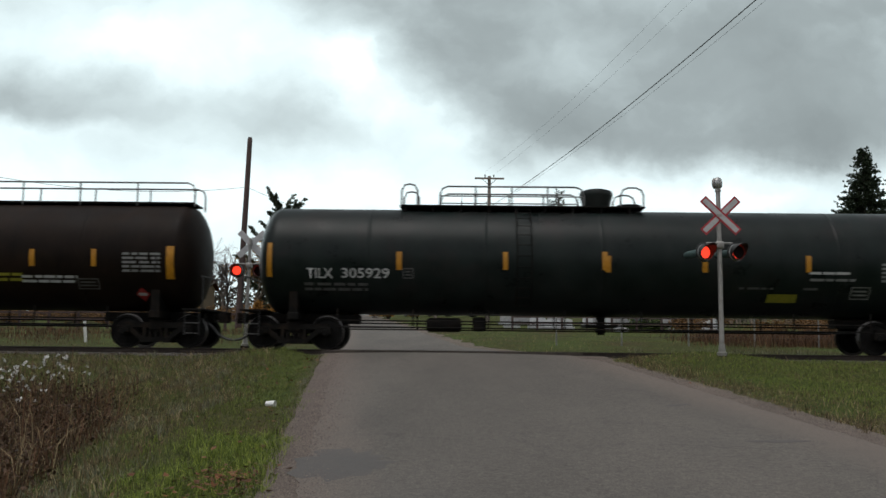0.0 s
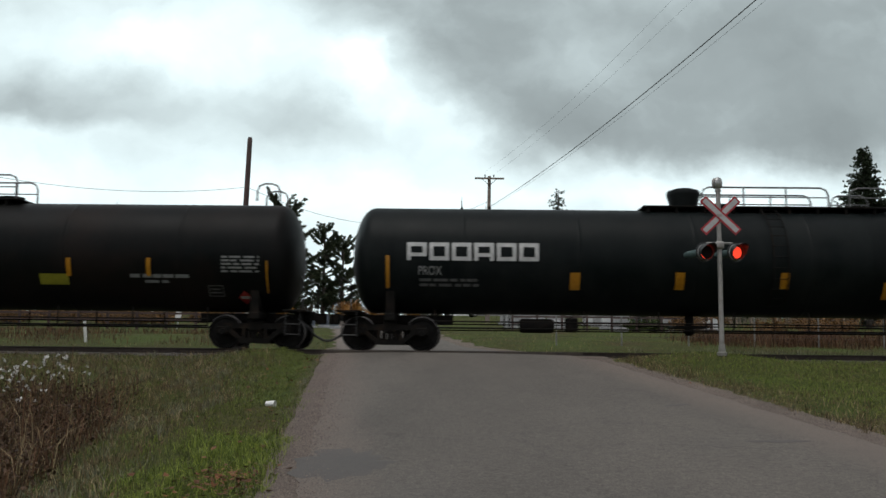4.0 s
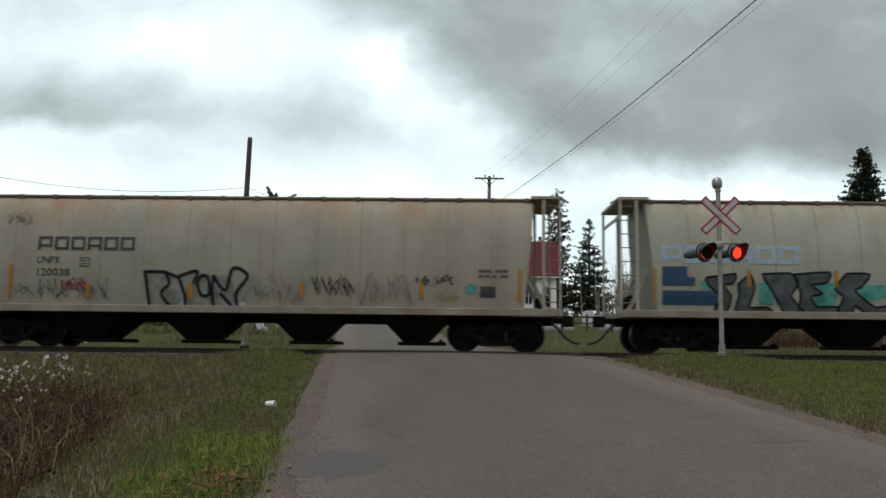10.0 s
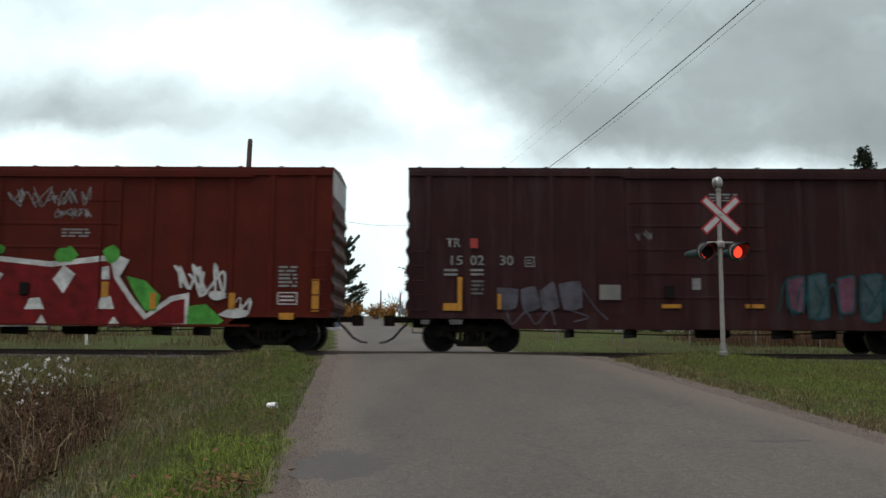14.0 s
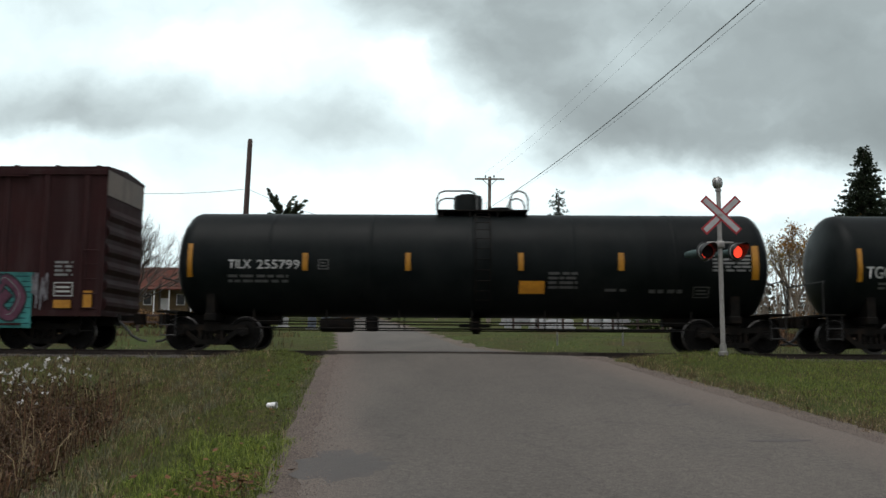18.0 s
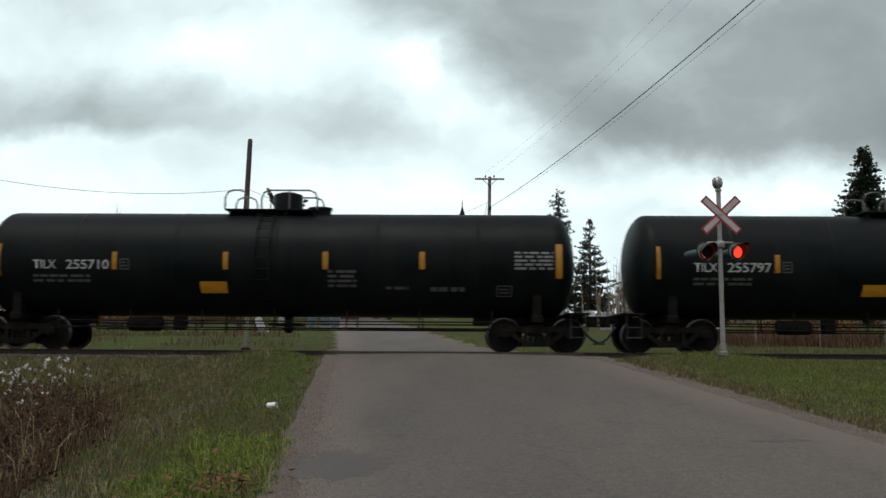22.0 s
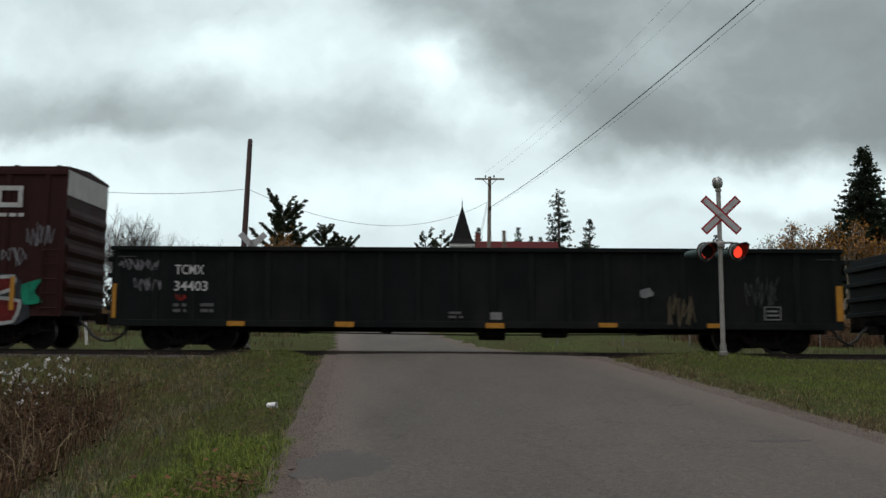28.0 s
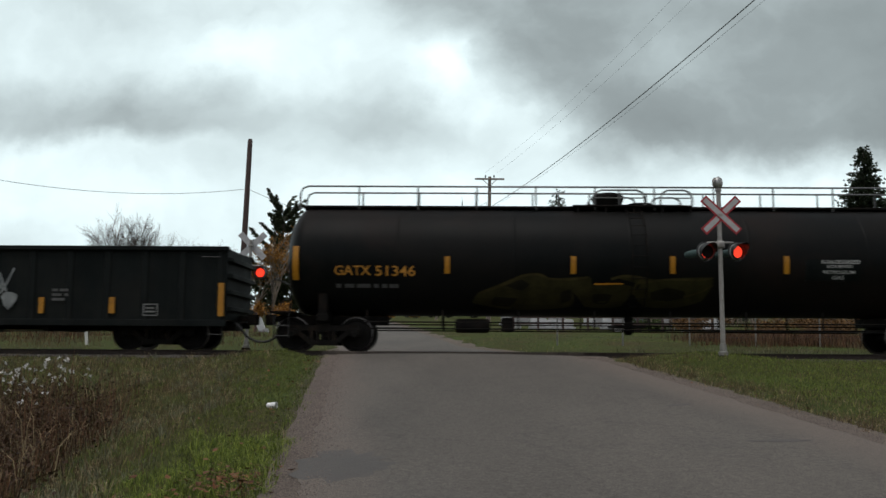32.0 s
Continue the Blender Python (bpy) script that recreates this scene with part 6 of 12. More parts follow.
# ---- the train: running gear ----
def truck_meshes():
    sf = Geo()
    for y in (-1,):
        y0, y1 = -0.08, 0.08
        sf.bar((-0.98, 0.63), (0.98, 0.63), 0.15, y0, y1)
        sf.bar((-0.80, 0.60), (-0.36, 0.24), 0.13, y0, y1)
        sf.bar((0.80, 0.60), (0.36, 0.24), 0.13, y0, y1)
        sf.bar((-0.42, 0.22), (0.42, 0.22), 0.14, y0, y1)
        sf.bar((-0.30, 0.26), (-0.30, 0.60), 0.09, y0, y1)
        sf.bar((0.30, 0.26), (0.30, 0.60), 0.09, y0, y1)
        for x in (-0.889, 0.889):
            sf.box(x - 0.17, x + 0.17, -0.11, 0.09, 0.40, 0.62, 0.03)
    spring = Geo()
    for x in (-0.16, 0.0, 0.16):
        spring.lathe([(0.065, 0.29), (0.075, 0.31), (0.06, 0.335), (0.075, 0.36), (0.06, 0.385), (0.075, 0.41), (0.06, 0.435), (0.075, 0.46), (0.065, 0.48)], 10, "z", (x, 0, 0))
    bolster = Geo().box(-0.2, 0.2, -1.08, 1.08, 0.47, 0.78, 0.04)
    ws = Geo().tube([(0, -1.08, 0), (0, 1.08, 0)], 0.085, 12)
    for s in (-1, 1):
        ws.lathe([(0.10, -0.07), (0.20, -0.045), (0.36, -0.03), (0.385, -0.065), (0.455, -0.065), (0.462, 0.03), (0.49, 0.045), (0.485, 0.07), (0.40, 0.07), (0.36, 0.02), (0.2, 0.035), (0.1, 0.08)], 36, "y") if s < 0 else ws.lathe([(0.10, -0.08), (0.20, -0.035), (0.36, -0.02), (0.40, -0.07), (0.485, -0.07), (0.49, -0.045), (0.462, -0.03), (0.455, 0.065), (0.385, 0.065), (0.36, 0.03), (0.2, 0.045), (0.1, 0.07)], 36, "y")
        k = 36 * 12
        for i in range(len(ws.v) - k, len(ws.v)):
            x, y, z = ws.v[i]
            ws.v[i] = (x, y + s * 0.765, z)
        ws.lathe([(0.0, -0.05), (0.08, -0.05), (0.095, -0.03), (0.095, 0.05)] if s < 0 else [(0.095, -0.05), (0.095, 0.03), (0.08, 0.05), (0.0, 0.05)], 14, "y", (0, s * 1.09, 0))
        for a in (0, 120, 240):
            c, q = math.cos(radians(a)) * 0.055, math.sin(radians(a)) * 0.055
            ws.lathe([(0.014, -0.012), (0.014, 0.012)], 6, "y", (c, s * 1.145, q))
    wm = ws.mesh("wheelset", M["wheel"], True)
    wm.materials.append(M["tread"])
    for f in wm.polygons:
        if 0.435 < math.hypot(f.center.x, f.center.z) < 0.475 and abs(f.center.y) < 1:
            f.material_index = 1
    return {"side_frame": sf.mesh("side_frame", M["truck"]), "spring_set": spring.mesh("spring_set", M["truck"], True), "bolster": bolster.mesh("bolster", M["truck"]), "wheelset": wm}


WHEELS = []


def add_truck(car, x, car_at):
    k = shared("truck", truck_meshes)
    t = part("truck", k["bolster"], None, car, "greasy rusted cast steel truck", at=pose(x, 0, 0))
    for y in (-1.0, 1.0):
        part("side_frame", k["side_frame"], None, t, at=pose(0, y, 0))
        part("spring_set", k["spring_set"], None, t, at=pose(0, y, 0))
    for dx in (-0.889, 0.889):
        w = part("wheelset", k["wheelset"], None, t, "dark steel wheels on an axle", at=pose(dx, 0, 0.462))
        WHEELS.append((w, car_at + x + dx, dx))


def coupler_mesh():
    g = Geo().box(-0.55, 0.16, -0.07, 0.07, 0.82, 0.98, 0.02)
    g.prism([(0.1, -0.17), (0.34, -0.16), (0.42, -0.04), (0.36, 0.04), (0.28, 0.0), (0.24, 0.12), (0.1, 0.17)], 0.72, 1.02, "xy")
    return g.mesh("coupler", M["truck"])


def hose_mesh():
    g = Geo().tube([(-0.25, -0.36, 0.80), (-0.05, -0.38, 0.62), (0.15, -0.36, 0.38), (0.38, -0.33, 0.26), (0.55, -0.3, 0.24)], 0.04, 6)
    g.tube([(-0.25, -0.36, 0.80), (-0.25, -0.36, 1.0)], 0.045, 6)
    return g.mesh("brake_hose", M["lamp_black"], True)


def add_ends(car, half):
    """Couplers and hoses; half is the distance from the middle to the striker."""
    for s in (-1, 1):
        part("coupler", shared("coupler", coupler_mesh), None, car, at=pose(s * half, 0, 0, 0, 0, 0 if s > 0 else 180))
        part("brake_hose", shared("hose", hose_mesh), None, car, at=pose(s * half, 0, 0, 0, 0, 0 if s > 0 else 180))


# ---- markings ----
SIDE = {}


class Side:
    """The near side of a car: gives the depth of the surface at a height, and lays flat marks on it."""

    def __init__(self, car, depth):
        self.car, self.depth = car, depth

    def panel(self, name, x0, x1, z0, z1, material, lift=0.008, label="", slant=0.0):
        n = max(1, int(abs(z1 - z0) / 0.12))
        g = Geo()
        for i in range(n + 1):
            z = z0 + (z1 - z0) * i / n
            y = -self.depth(z) - lift
            o = slant * (z - z0)
            g.v += [(x0 + o, y, z), (x1 + o, y, z), (x0 + o, y + lift + 0.004, z), (x1 + o, y + lift + 0.004, z)]
        for i in range(n):
            a = i * 4
            g.f += [(a, a + 1, a + 5, a + 4), (a, a + 4, a + 6, a + 2), (a + 1, a + 3, a + 7, a + 5)]
        e = n * 4
        g.f += [(0, 2, 3, 1), (e, e + 1, e + 3, e + 2)]
        return part(name, g, material, self.car, label)

    def bars(self, name, x0, x1, z0, z1, material, rows=2, fill=0.55, gaps=(), seed=0):
        """Small unreadable lines of stencilling, as plain bars."""
        rnd = random.Random(seed + int(x0 * 100))
        g = Geo()
        step = (z1 - z0) / rows
        for r in range(rows):
            za = z0 + r * step + step * (1 - fill) / 2
            x = x0
            while x < x1 - 0.03:
                w = min(rnd.uniform(0.12, 0.4), x1 - x)
                zb = za + step * fill
                k = len(g.v)
                for z in (za, zb):
                    y = -self.depth(z) - 0.009
                    g.v += [(x, y, z), (x + w, y, z)]
                g.f.append((k, k + 1, k + 3, k + 2))
                x += w + rnd.uniform(0.03, 0.1)
        return tagged(part(name, g, material, self.car), kind="stuff")

    def data_box(self, x0, x1, z0, z1, material, w=0.028):
        """A stencilled data box: a thin outline with short lines inside."""
        g = Geo()
        d = (z1 - z0) / 3
        for a, b, c, e in ((x0, x1, z0, z0 + w), (x0, x1, z1 - w, z1), (x0, x0 + w, z0 + w, z1 - w), (x1 - w, x1, z0 + w, z1 - w), (x0 + 2.5 * w, x1 - 2.5 * w, z0 + d * 0.85, z0 + d * 1.25), (x0 + 2.5 * w, x1 - 3.5 * w, z0 + d * 1.75, z0 + d * 2.15)):
            k = len(g.v)
            for z in (c, e):
                y = -self.depth(z) - 0.0095
                g.v += [(a, y, z), (b, y, z)]
            g.f.append((k, k + 1, k + 3, k + 2))
        return part("data_box", g, material, self.car)

    def text(self, words, x0, x1, z0, z1, material, name="lettering", label=""):
        """Readable characters fitted to a box."""
        cu = bpy.data.curves.new("letters", "FONT")
        cu.body = words
        cu.fill_mode = "FRONT"
        cu.resolution_u = 3
        cu.offset = 0.01
        tmp = bpy.data.objects.new("letters", cu)
        me = bpy.data.meshes.new_from_object(tmp)
        bpy.data.objects.remove(tmp)
        vs = [v.co.copy() for v in me.vertices]
        ax, bx = min(v.x for v in vs), max(v.x for v in vs)
        ay, by = min(v.y for v in vs), max(v.y for v in vs)
        for v in me.vertices:
            z = z0 + (v.co.y - ay) / (by - ay) * (z1 - z0)
            v.co = (x0 + (v.co.x - ax) / (bx - ax) * (x1 - x0), -self.depth(z) - 0.011, z)
        me.materials.clear()
        me.materials.append(material)
        ob = new(name, me)
        ob.parent = self.car
        if label:
            ob["label"] = label
        return ob

    def blocks(self, widths, x0, x1, z0, z1, material, name="mark_shape", hollow=True, label=""):
        """A maker's mark as a row of plain block shapes, open in the middle; each shape is a part."""
        total = sum(widths) + 0.14 * (len(widths) - 1)
        k = (x1 - x0) / total
        x = x0
        t = (z1 - z0) * 0.22
        for i, w in enumerate(widths):
            w *= k
            g = Geo()

            def quad(a, b, c, d):
                m = max(1, int((d - c) / 0.12))
                base = len(g.v)
                for q in range(m + 1):
                    z = c + (d - c) * q / m
                    g.v.extend([(a, -self.depth(z) - 0.011, z), (b, -self.depth(z) - 0.011, z)])
                for q in range(m):
                    r = base + 2 * q
                    g.f.append((r, r + 1, r + 3, r + 2))

            quad(x, x + w, z1 - t, z1)
            quad(x, x + t, z0, z1 - t)
            quad(x + w - t, x + w, z0 if i % 2 else z0 + t * (1 if i % 3 == 0 else 0), z1 - t)
            if i % 3 != 0:
                quad(x + t, x + w - t, z0, z0 + t)
            else:
                quad(x + t, x + w - t, z0 + t, z0 + 1.9 * t)
            part("mark_shape", g, material, self.car, label if i == 0 else "")
            x += w + 0.14 * k

    def shape(self, pts, material, lift=0.012, name="graffiti", label=""):
        """A painted patch with any outline, cut into bands so that it follows the side."""
        bm = bmesh.new()
        vs = [bm.verts.new((x, 0, z)) for x, z in pts]
        bm.faces.new(vs)
        zs = [p[1] for p in pts]
        z = min(zs) + 0.15
        while z < max(zs):
            bmesh.ops.bisect_plane(bm, geom=bm.verts[:] + bm.edges[:] + bm.faces[:], plane_co=(0, 0, z), plane_no=(0, 0, 1))
            z += 0.15
        for v in bm.verts:
            v.co.y = -self.depth(v.co.z) - lift
        bmesh.ops.triangulate(bm, faces=bm.faces)
        me = bpy.data.meshes.new(name)
        bm.to_mesh(me)
        bm.free()
        me.materials.append(material)
        ob = new(name, me)
        ob.parent = self.car
        if label:
            ob["label"] = label
        return ob


def paint(name, c, rough=0.55):
    return shared(("paint", name), lambda: surface(name, tuple(k * 0.68 for k in c), tuple(min(k * 1.22, 1) for k in c), 3.2, rough, 0, 40, 0.05, stain=tuple(k * 0.35 for k in c), stain_amount=0.55, streak=tuple(k * 0.5 for k in c), streak_amount=0.5, spec=0.15))


def blob(cx, cz, rx, rz, rnd, n=11, rough=0.25):
    return [(cx + rx * math.cos(2 * math.pi * i / n) * rnd.uniform(1 - rough, 1 + rough), cz + rz * math.sin(2 * math.pi * i / n) * rnd.uniform(1 - rough, 1 + rough)) for i in range(n)]


# abstract flourishes of spray paint, in a unit box: no letters
STROKES = [
    [[(0.0, 0.1), (0.3, 1.0), (0.52, 0.28), (0.8, 0.98), (1.1, 0.05)]],
    [[(0.95, 0.7), (0.5, 0.98), (0.08, 0.55), (0.45, 0.06), (0.9, 0.28), (0.55, 0.58)], [(1.0, 0.95), (1.2, 0.4)]],
    [[(-0.05, 0.95), (0.9, 0.72), (0.12, 0.34), (1.1, 0.02)]],
    [[(0.1, -0.02), (0.42, 0.5), (0.0, 1.02)], [(1.0, 0.0), (0.55, 0.46), (1.1, 0.98)], [(0.1, 0.2), (1.05, 0.72)]],
    [[(0.0, 0.75), (0.4, 1.02), (0.78, 0.7), (0.5, 0.22), (0.08, 0.06), (1.1, -0.03)]],
    [[(-0.05, 0.5), (0.5, 1.0), (1.1, 0.45)], [(-0.02, 0.02), (0.5, 0.5), (1.05, 0.0)]],
    [[(0.05, 1.02), (0.2, 0.0), (0.75, 0.5), (0.42, 0.9), (1.15, 1.0)]],
    [[(0.0, 0.0), (0.25, 0.7), (0.6, 0.15), (0.85, 1.0), (1.2, 0.75)], [(0.1, 1.0), (0.6, 0.7)]],
]


def flowing(pts, n=5):
    """A polyline rounded through its points."""
    out = []
    for i in range(len(pts) - 1):
        p0, p1, p2, p3 = (Vector(pts[min(max(j, 0), len(pts) - 1)]) for j in (i - 1, i, i + 1, i + 2))
        for k in range(n):
            t = k / n
            out.append(0.5 * (2 * p1 + (p2 - p0) * t + (2 * p0 - 5 * p1 + 4 * p2 - p3) * t * t + (3 * p1 - p0 - 3 * p2 + p3) * t ** 3))
    out.append(Vector(pts[-1]))
    return out


def ribbon(g, side, pts, r, lift):
    """A flat band of paint along a line on the car's side."""
    k = len(g.v)
    for i, p in enumerate(pts):
        d = pts[min(i + 1, len(pts) - 1)] - pts[max(i - 1, 0)]
        d = d.normalized() if d.length > 1e-5 else Vector((1, 0))
        o = Vector((-d.y, d.x)) * r
        # square the ends a little beyond the last point
        e = d * (r * 0.6) * (-1 if i == 0 else 1 if i == len(pts) - 1 else 0)
        for q in (p + e - o, p + e, p + e + o):
            g.v.append((q.x, -side.depth(q.y) - lift - 0.00015 * i, q.y))
    for i in range(len(pts) - 1):
        a = k + 3 * i
        g.f += [(a, a + 3, a + 4, a + 1), (a + 1, a + 4, a + 5, a + 2)]


def tag_piece(side, x0, x1, z0, z1, n, fill, rim, back, seed, label, inner=True, fat=0.16):
    """A spray-painted row of overlapping letter-like forms: cloud behind, rim, fill, thin highlights."""
    rnd = random.Random(seed)
    if back:
        m = 18
        top = [(x0 - 0.1 + (x1 - x0 + 0.2) * i / m, z1 + rnd.uniform(-0.22, 0.06)) for i in range(m, -1, -1)]
        bot = [(x0 - 0.1 + (x1 - x0 + 0.2) * i / m, z0 + rnd.uniform(-0.03, 0.12)) for i in range(m + 1)]
        side.shape(bot + top, back, 0.010, "graffiti_ground", label)
    w = (x1 - x0) / n
    h = z1 - z0
    r = min(fat * w, 0.2 * h)
    order = list(range(len(STROKES)))
    rnd.shuffle(order)
    lift = 0.013
    for i in range(n):
        lean = rnd.uniform(-0.2, 0.3)
        wob = [rnd.uniform(-0.05, 0.05) for _ in range(24)]
        lines = []
        c = 0
        for st in STROKES[order[i % len(order)]]:
            pts = []
            for a, b in st:
                pts.append((x0 + i * w + r + ((1 - a if i % 2 else a) + wob[c]) * (w * 1.38 - 2 * r) + lean * (b - 0.5) * w, z0 + r + (b + wob[c + 1] * 0.7) * (h - 2 * r)))
                c += 2
            lines.append(flowing(pts))
        if rim:
            g = Geo()
            for ln in lines:
                ribbon(g, side, ln, r + 0.05, lift)
            part("graffiti_outline", g, rim, side.car)
        g = Geo()
        for ln in lines:
            ribbon(g, side, ln, r, lift + 0.006)
        part("graffiti_fill", g, fill if not isinstance(fill, (list, tuple)) else fill[i % len(fill)], side.car, label if not back and i == 0 else "")
        if inner:
            g = Geo()
            ln = lines[0]
            up = [p + Vector((-0.3, 0.35)) * r for p in ln[: max(3, len(ln) * 2 // 3)]]
            ribbon(g, side, up, 0.012, lift + 0.011)
            part("graffiti_highlight", g, P["pale"] if rim else (fill if not isinstance(fill, (list, tuple)) else fill[-1]), side.car)
        lift += 0.0008


def straight(pts, n):
    """A polyline cut into n steps between its points."""
    return [Vector(a).lerp(Vector(b), k / n) for a, b in zip(pts, pts[1:]) for k in range(n)]


def letter(side, pts, fill, rim, lift, label=""):
    """One painted form with a soft rounded outline and, where it has one, a rim."""
    ring = [p.lerp(q, 0.5) for p, q in zip(flowing(pts + pts[:2], 3)[: 3 * len(pts)], straight(pts + pts[:1], 3))]
    ob = side.shape([(p.x, p.y) for p in ring], fill, lift, "graffiti_form", label)
    if rim:
        g = Geo()
        ribbon(g, side, ring + ring[:2], 0.05 if rim is P["rimwhite"] else 0.03, lift + 0.002)
        part("graffiti_outline", g, rim, side.car)
    return ob


def line(side, pts, material, width, lift):
    """One stroke of a spray can."""
    g = Geo()
    ribbon(g, side, flowing(pts), width, lift)
    return part("graffiti_line", g, material, side.car)


def scrawl(side, x0, x1, z0, z1, material, seed, loops=6, r=0.02):
    """A thin, quick spray-can scribble of overlapping loops."""
    rnd = random.Random(seed)
    g = Geo()
    w = (x1 - x0) / loops
    for k in range(loops):
        a = x0 + w * k
        pts = [(a + rnd.uniform(-0.3, 1.3) * w, z0 + (z1 - z0) * (rnd.uniform(0.0, 0.4) if i % 2 else rnd.uniform(0.55, 1.0))) for i in range(6)]
        ribbon(g, side, flowing(pts, 6), r * 0.62, 0.013 + 0.0012 * (k % 5))
    return tagged(part("graffiti_scrawl", g, material, side.car), kind="stuff")


def diamond(side, x, z, r, material, label="diamond hazard placard"):
    p = side.shape([(x - r, z), (x, z - r), (x + r, z), (x, z + r)], material, 0.02, "placard", label)
    q = side.shape([(x - r * 0.62, z - r * 0.18), (x + r * 0.62, z - r * 0.18), (x + r * 0.62, z + r * 0.2), (x - r * 0.62, z + r * 0.2)], M["white_letter"], 0.024, "placard_band")
    return p


# ---- tank cars ----
def tank_shell(L, R, zc):
    prof = []
    e = 0.62
    for i in range(9):
        a = math.pi / 2 * i / 8
        prof.append((max(R * math.sin(a), 0.0), -L / 2 + e - e * math.cos(a)))
    prof.append((R, -L / 2 + e + 0.06))
    seams = [-L / 2 + L * k / 6 for k in range(1, 6)]
    for s in seams:
        prof += [(R, s - 0.07), (R, s - 0.02), (R + 0.006, s - 0.012), (R + 0.006, s + 0.012), (R, s + 0.02), (R, s + 0.07)]
    prof.append((R, L / 2 - e - 0.06))
    for i in range(8, -1, -1):
        a = math.pi / 2 * i / 8
        prof.append((max(R * math.sin(a), 0.0), L / 2 - e + e * math.cos(a)))
    return Geo().lathe(prof, 48, "x", (0, 0, zc))


def hoop_rail(x0, x1, y, zb, h, mid=True, posts=1):
    """A pipe guard rail with rounded corners."""
    g = Geo()
    r = 0.22
    line = [(x0, y, zb), (x0, y, zb + h - r), (x0 + r * 0.3, y, zb + h - r * 0.3), (x0 + r, y, zb + h), (x1 - r, y, zb + h), (x1 - r * 0.3, y, zb + h - r * 0.3), (x1, y, zb + h - r), (x1, y, zb)]
    if x1 - x0 < 0.5:
        m = (x0 + x1) / 2
        line = [(x0, y, zb), (x0, y, zb + h * 0.7), (x0 + 0.08, y, zb + h * 0.95), (m, y, zb + h), (x1 - 0.08, y, zb + h * 0.95), (x1, y, zb + h * 0.7), (x1, y, zb)]
    g.tube(line, 0.028, 6)
    if mid and x1 - x0 > 0.8:
        g.tube([(x0, y, zb + h * 0.5), (x1, y, zb + h * 0.5)], 0.02, 5)
    for k in range(1, posts + 1):
        x = x0 + (x1 - x0) * k / (posts + 1)
        g.tube([(x, y, zb), (x, y, zb + h)], 0.024, 5)
    return g


def arc_ladder(x, R, zc, a0, a1, half=0.2, off=0.09):
    g = Geo()
    pts = [(-(R + off) * math.cos(radians(a)), zc + (R + off) * math.sin(radians(a))) for a in np.linspace(a0, a1, 13)]
    for s in (-half, half):
        g.tube([(x + s, y, z) for y, z in pts], 0.018, 5)
    for y, z in pts:
        g.tube([(x - half, y, z), (x + half, y, z)], 0.012, 4)
    return g


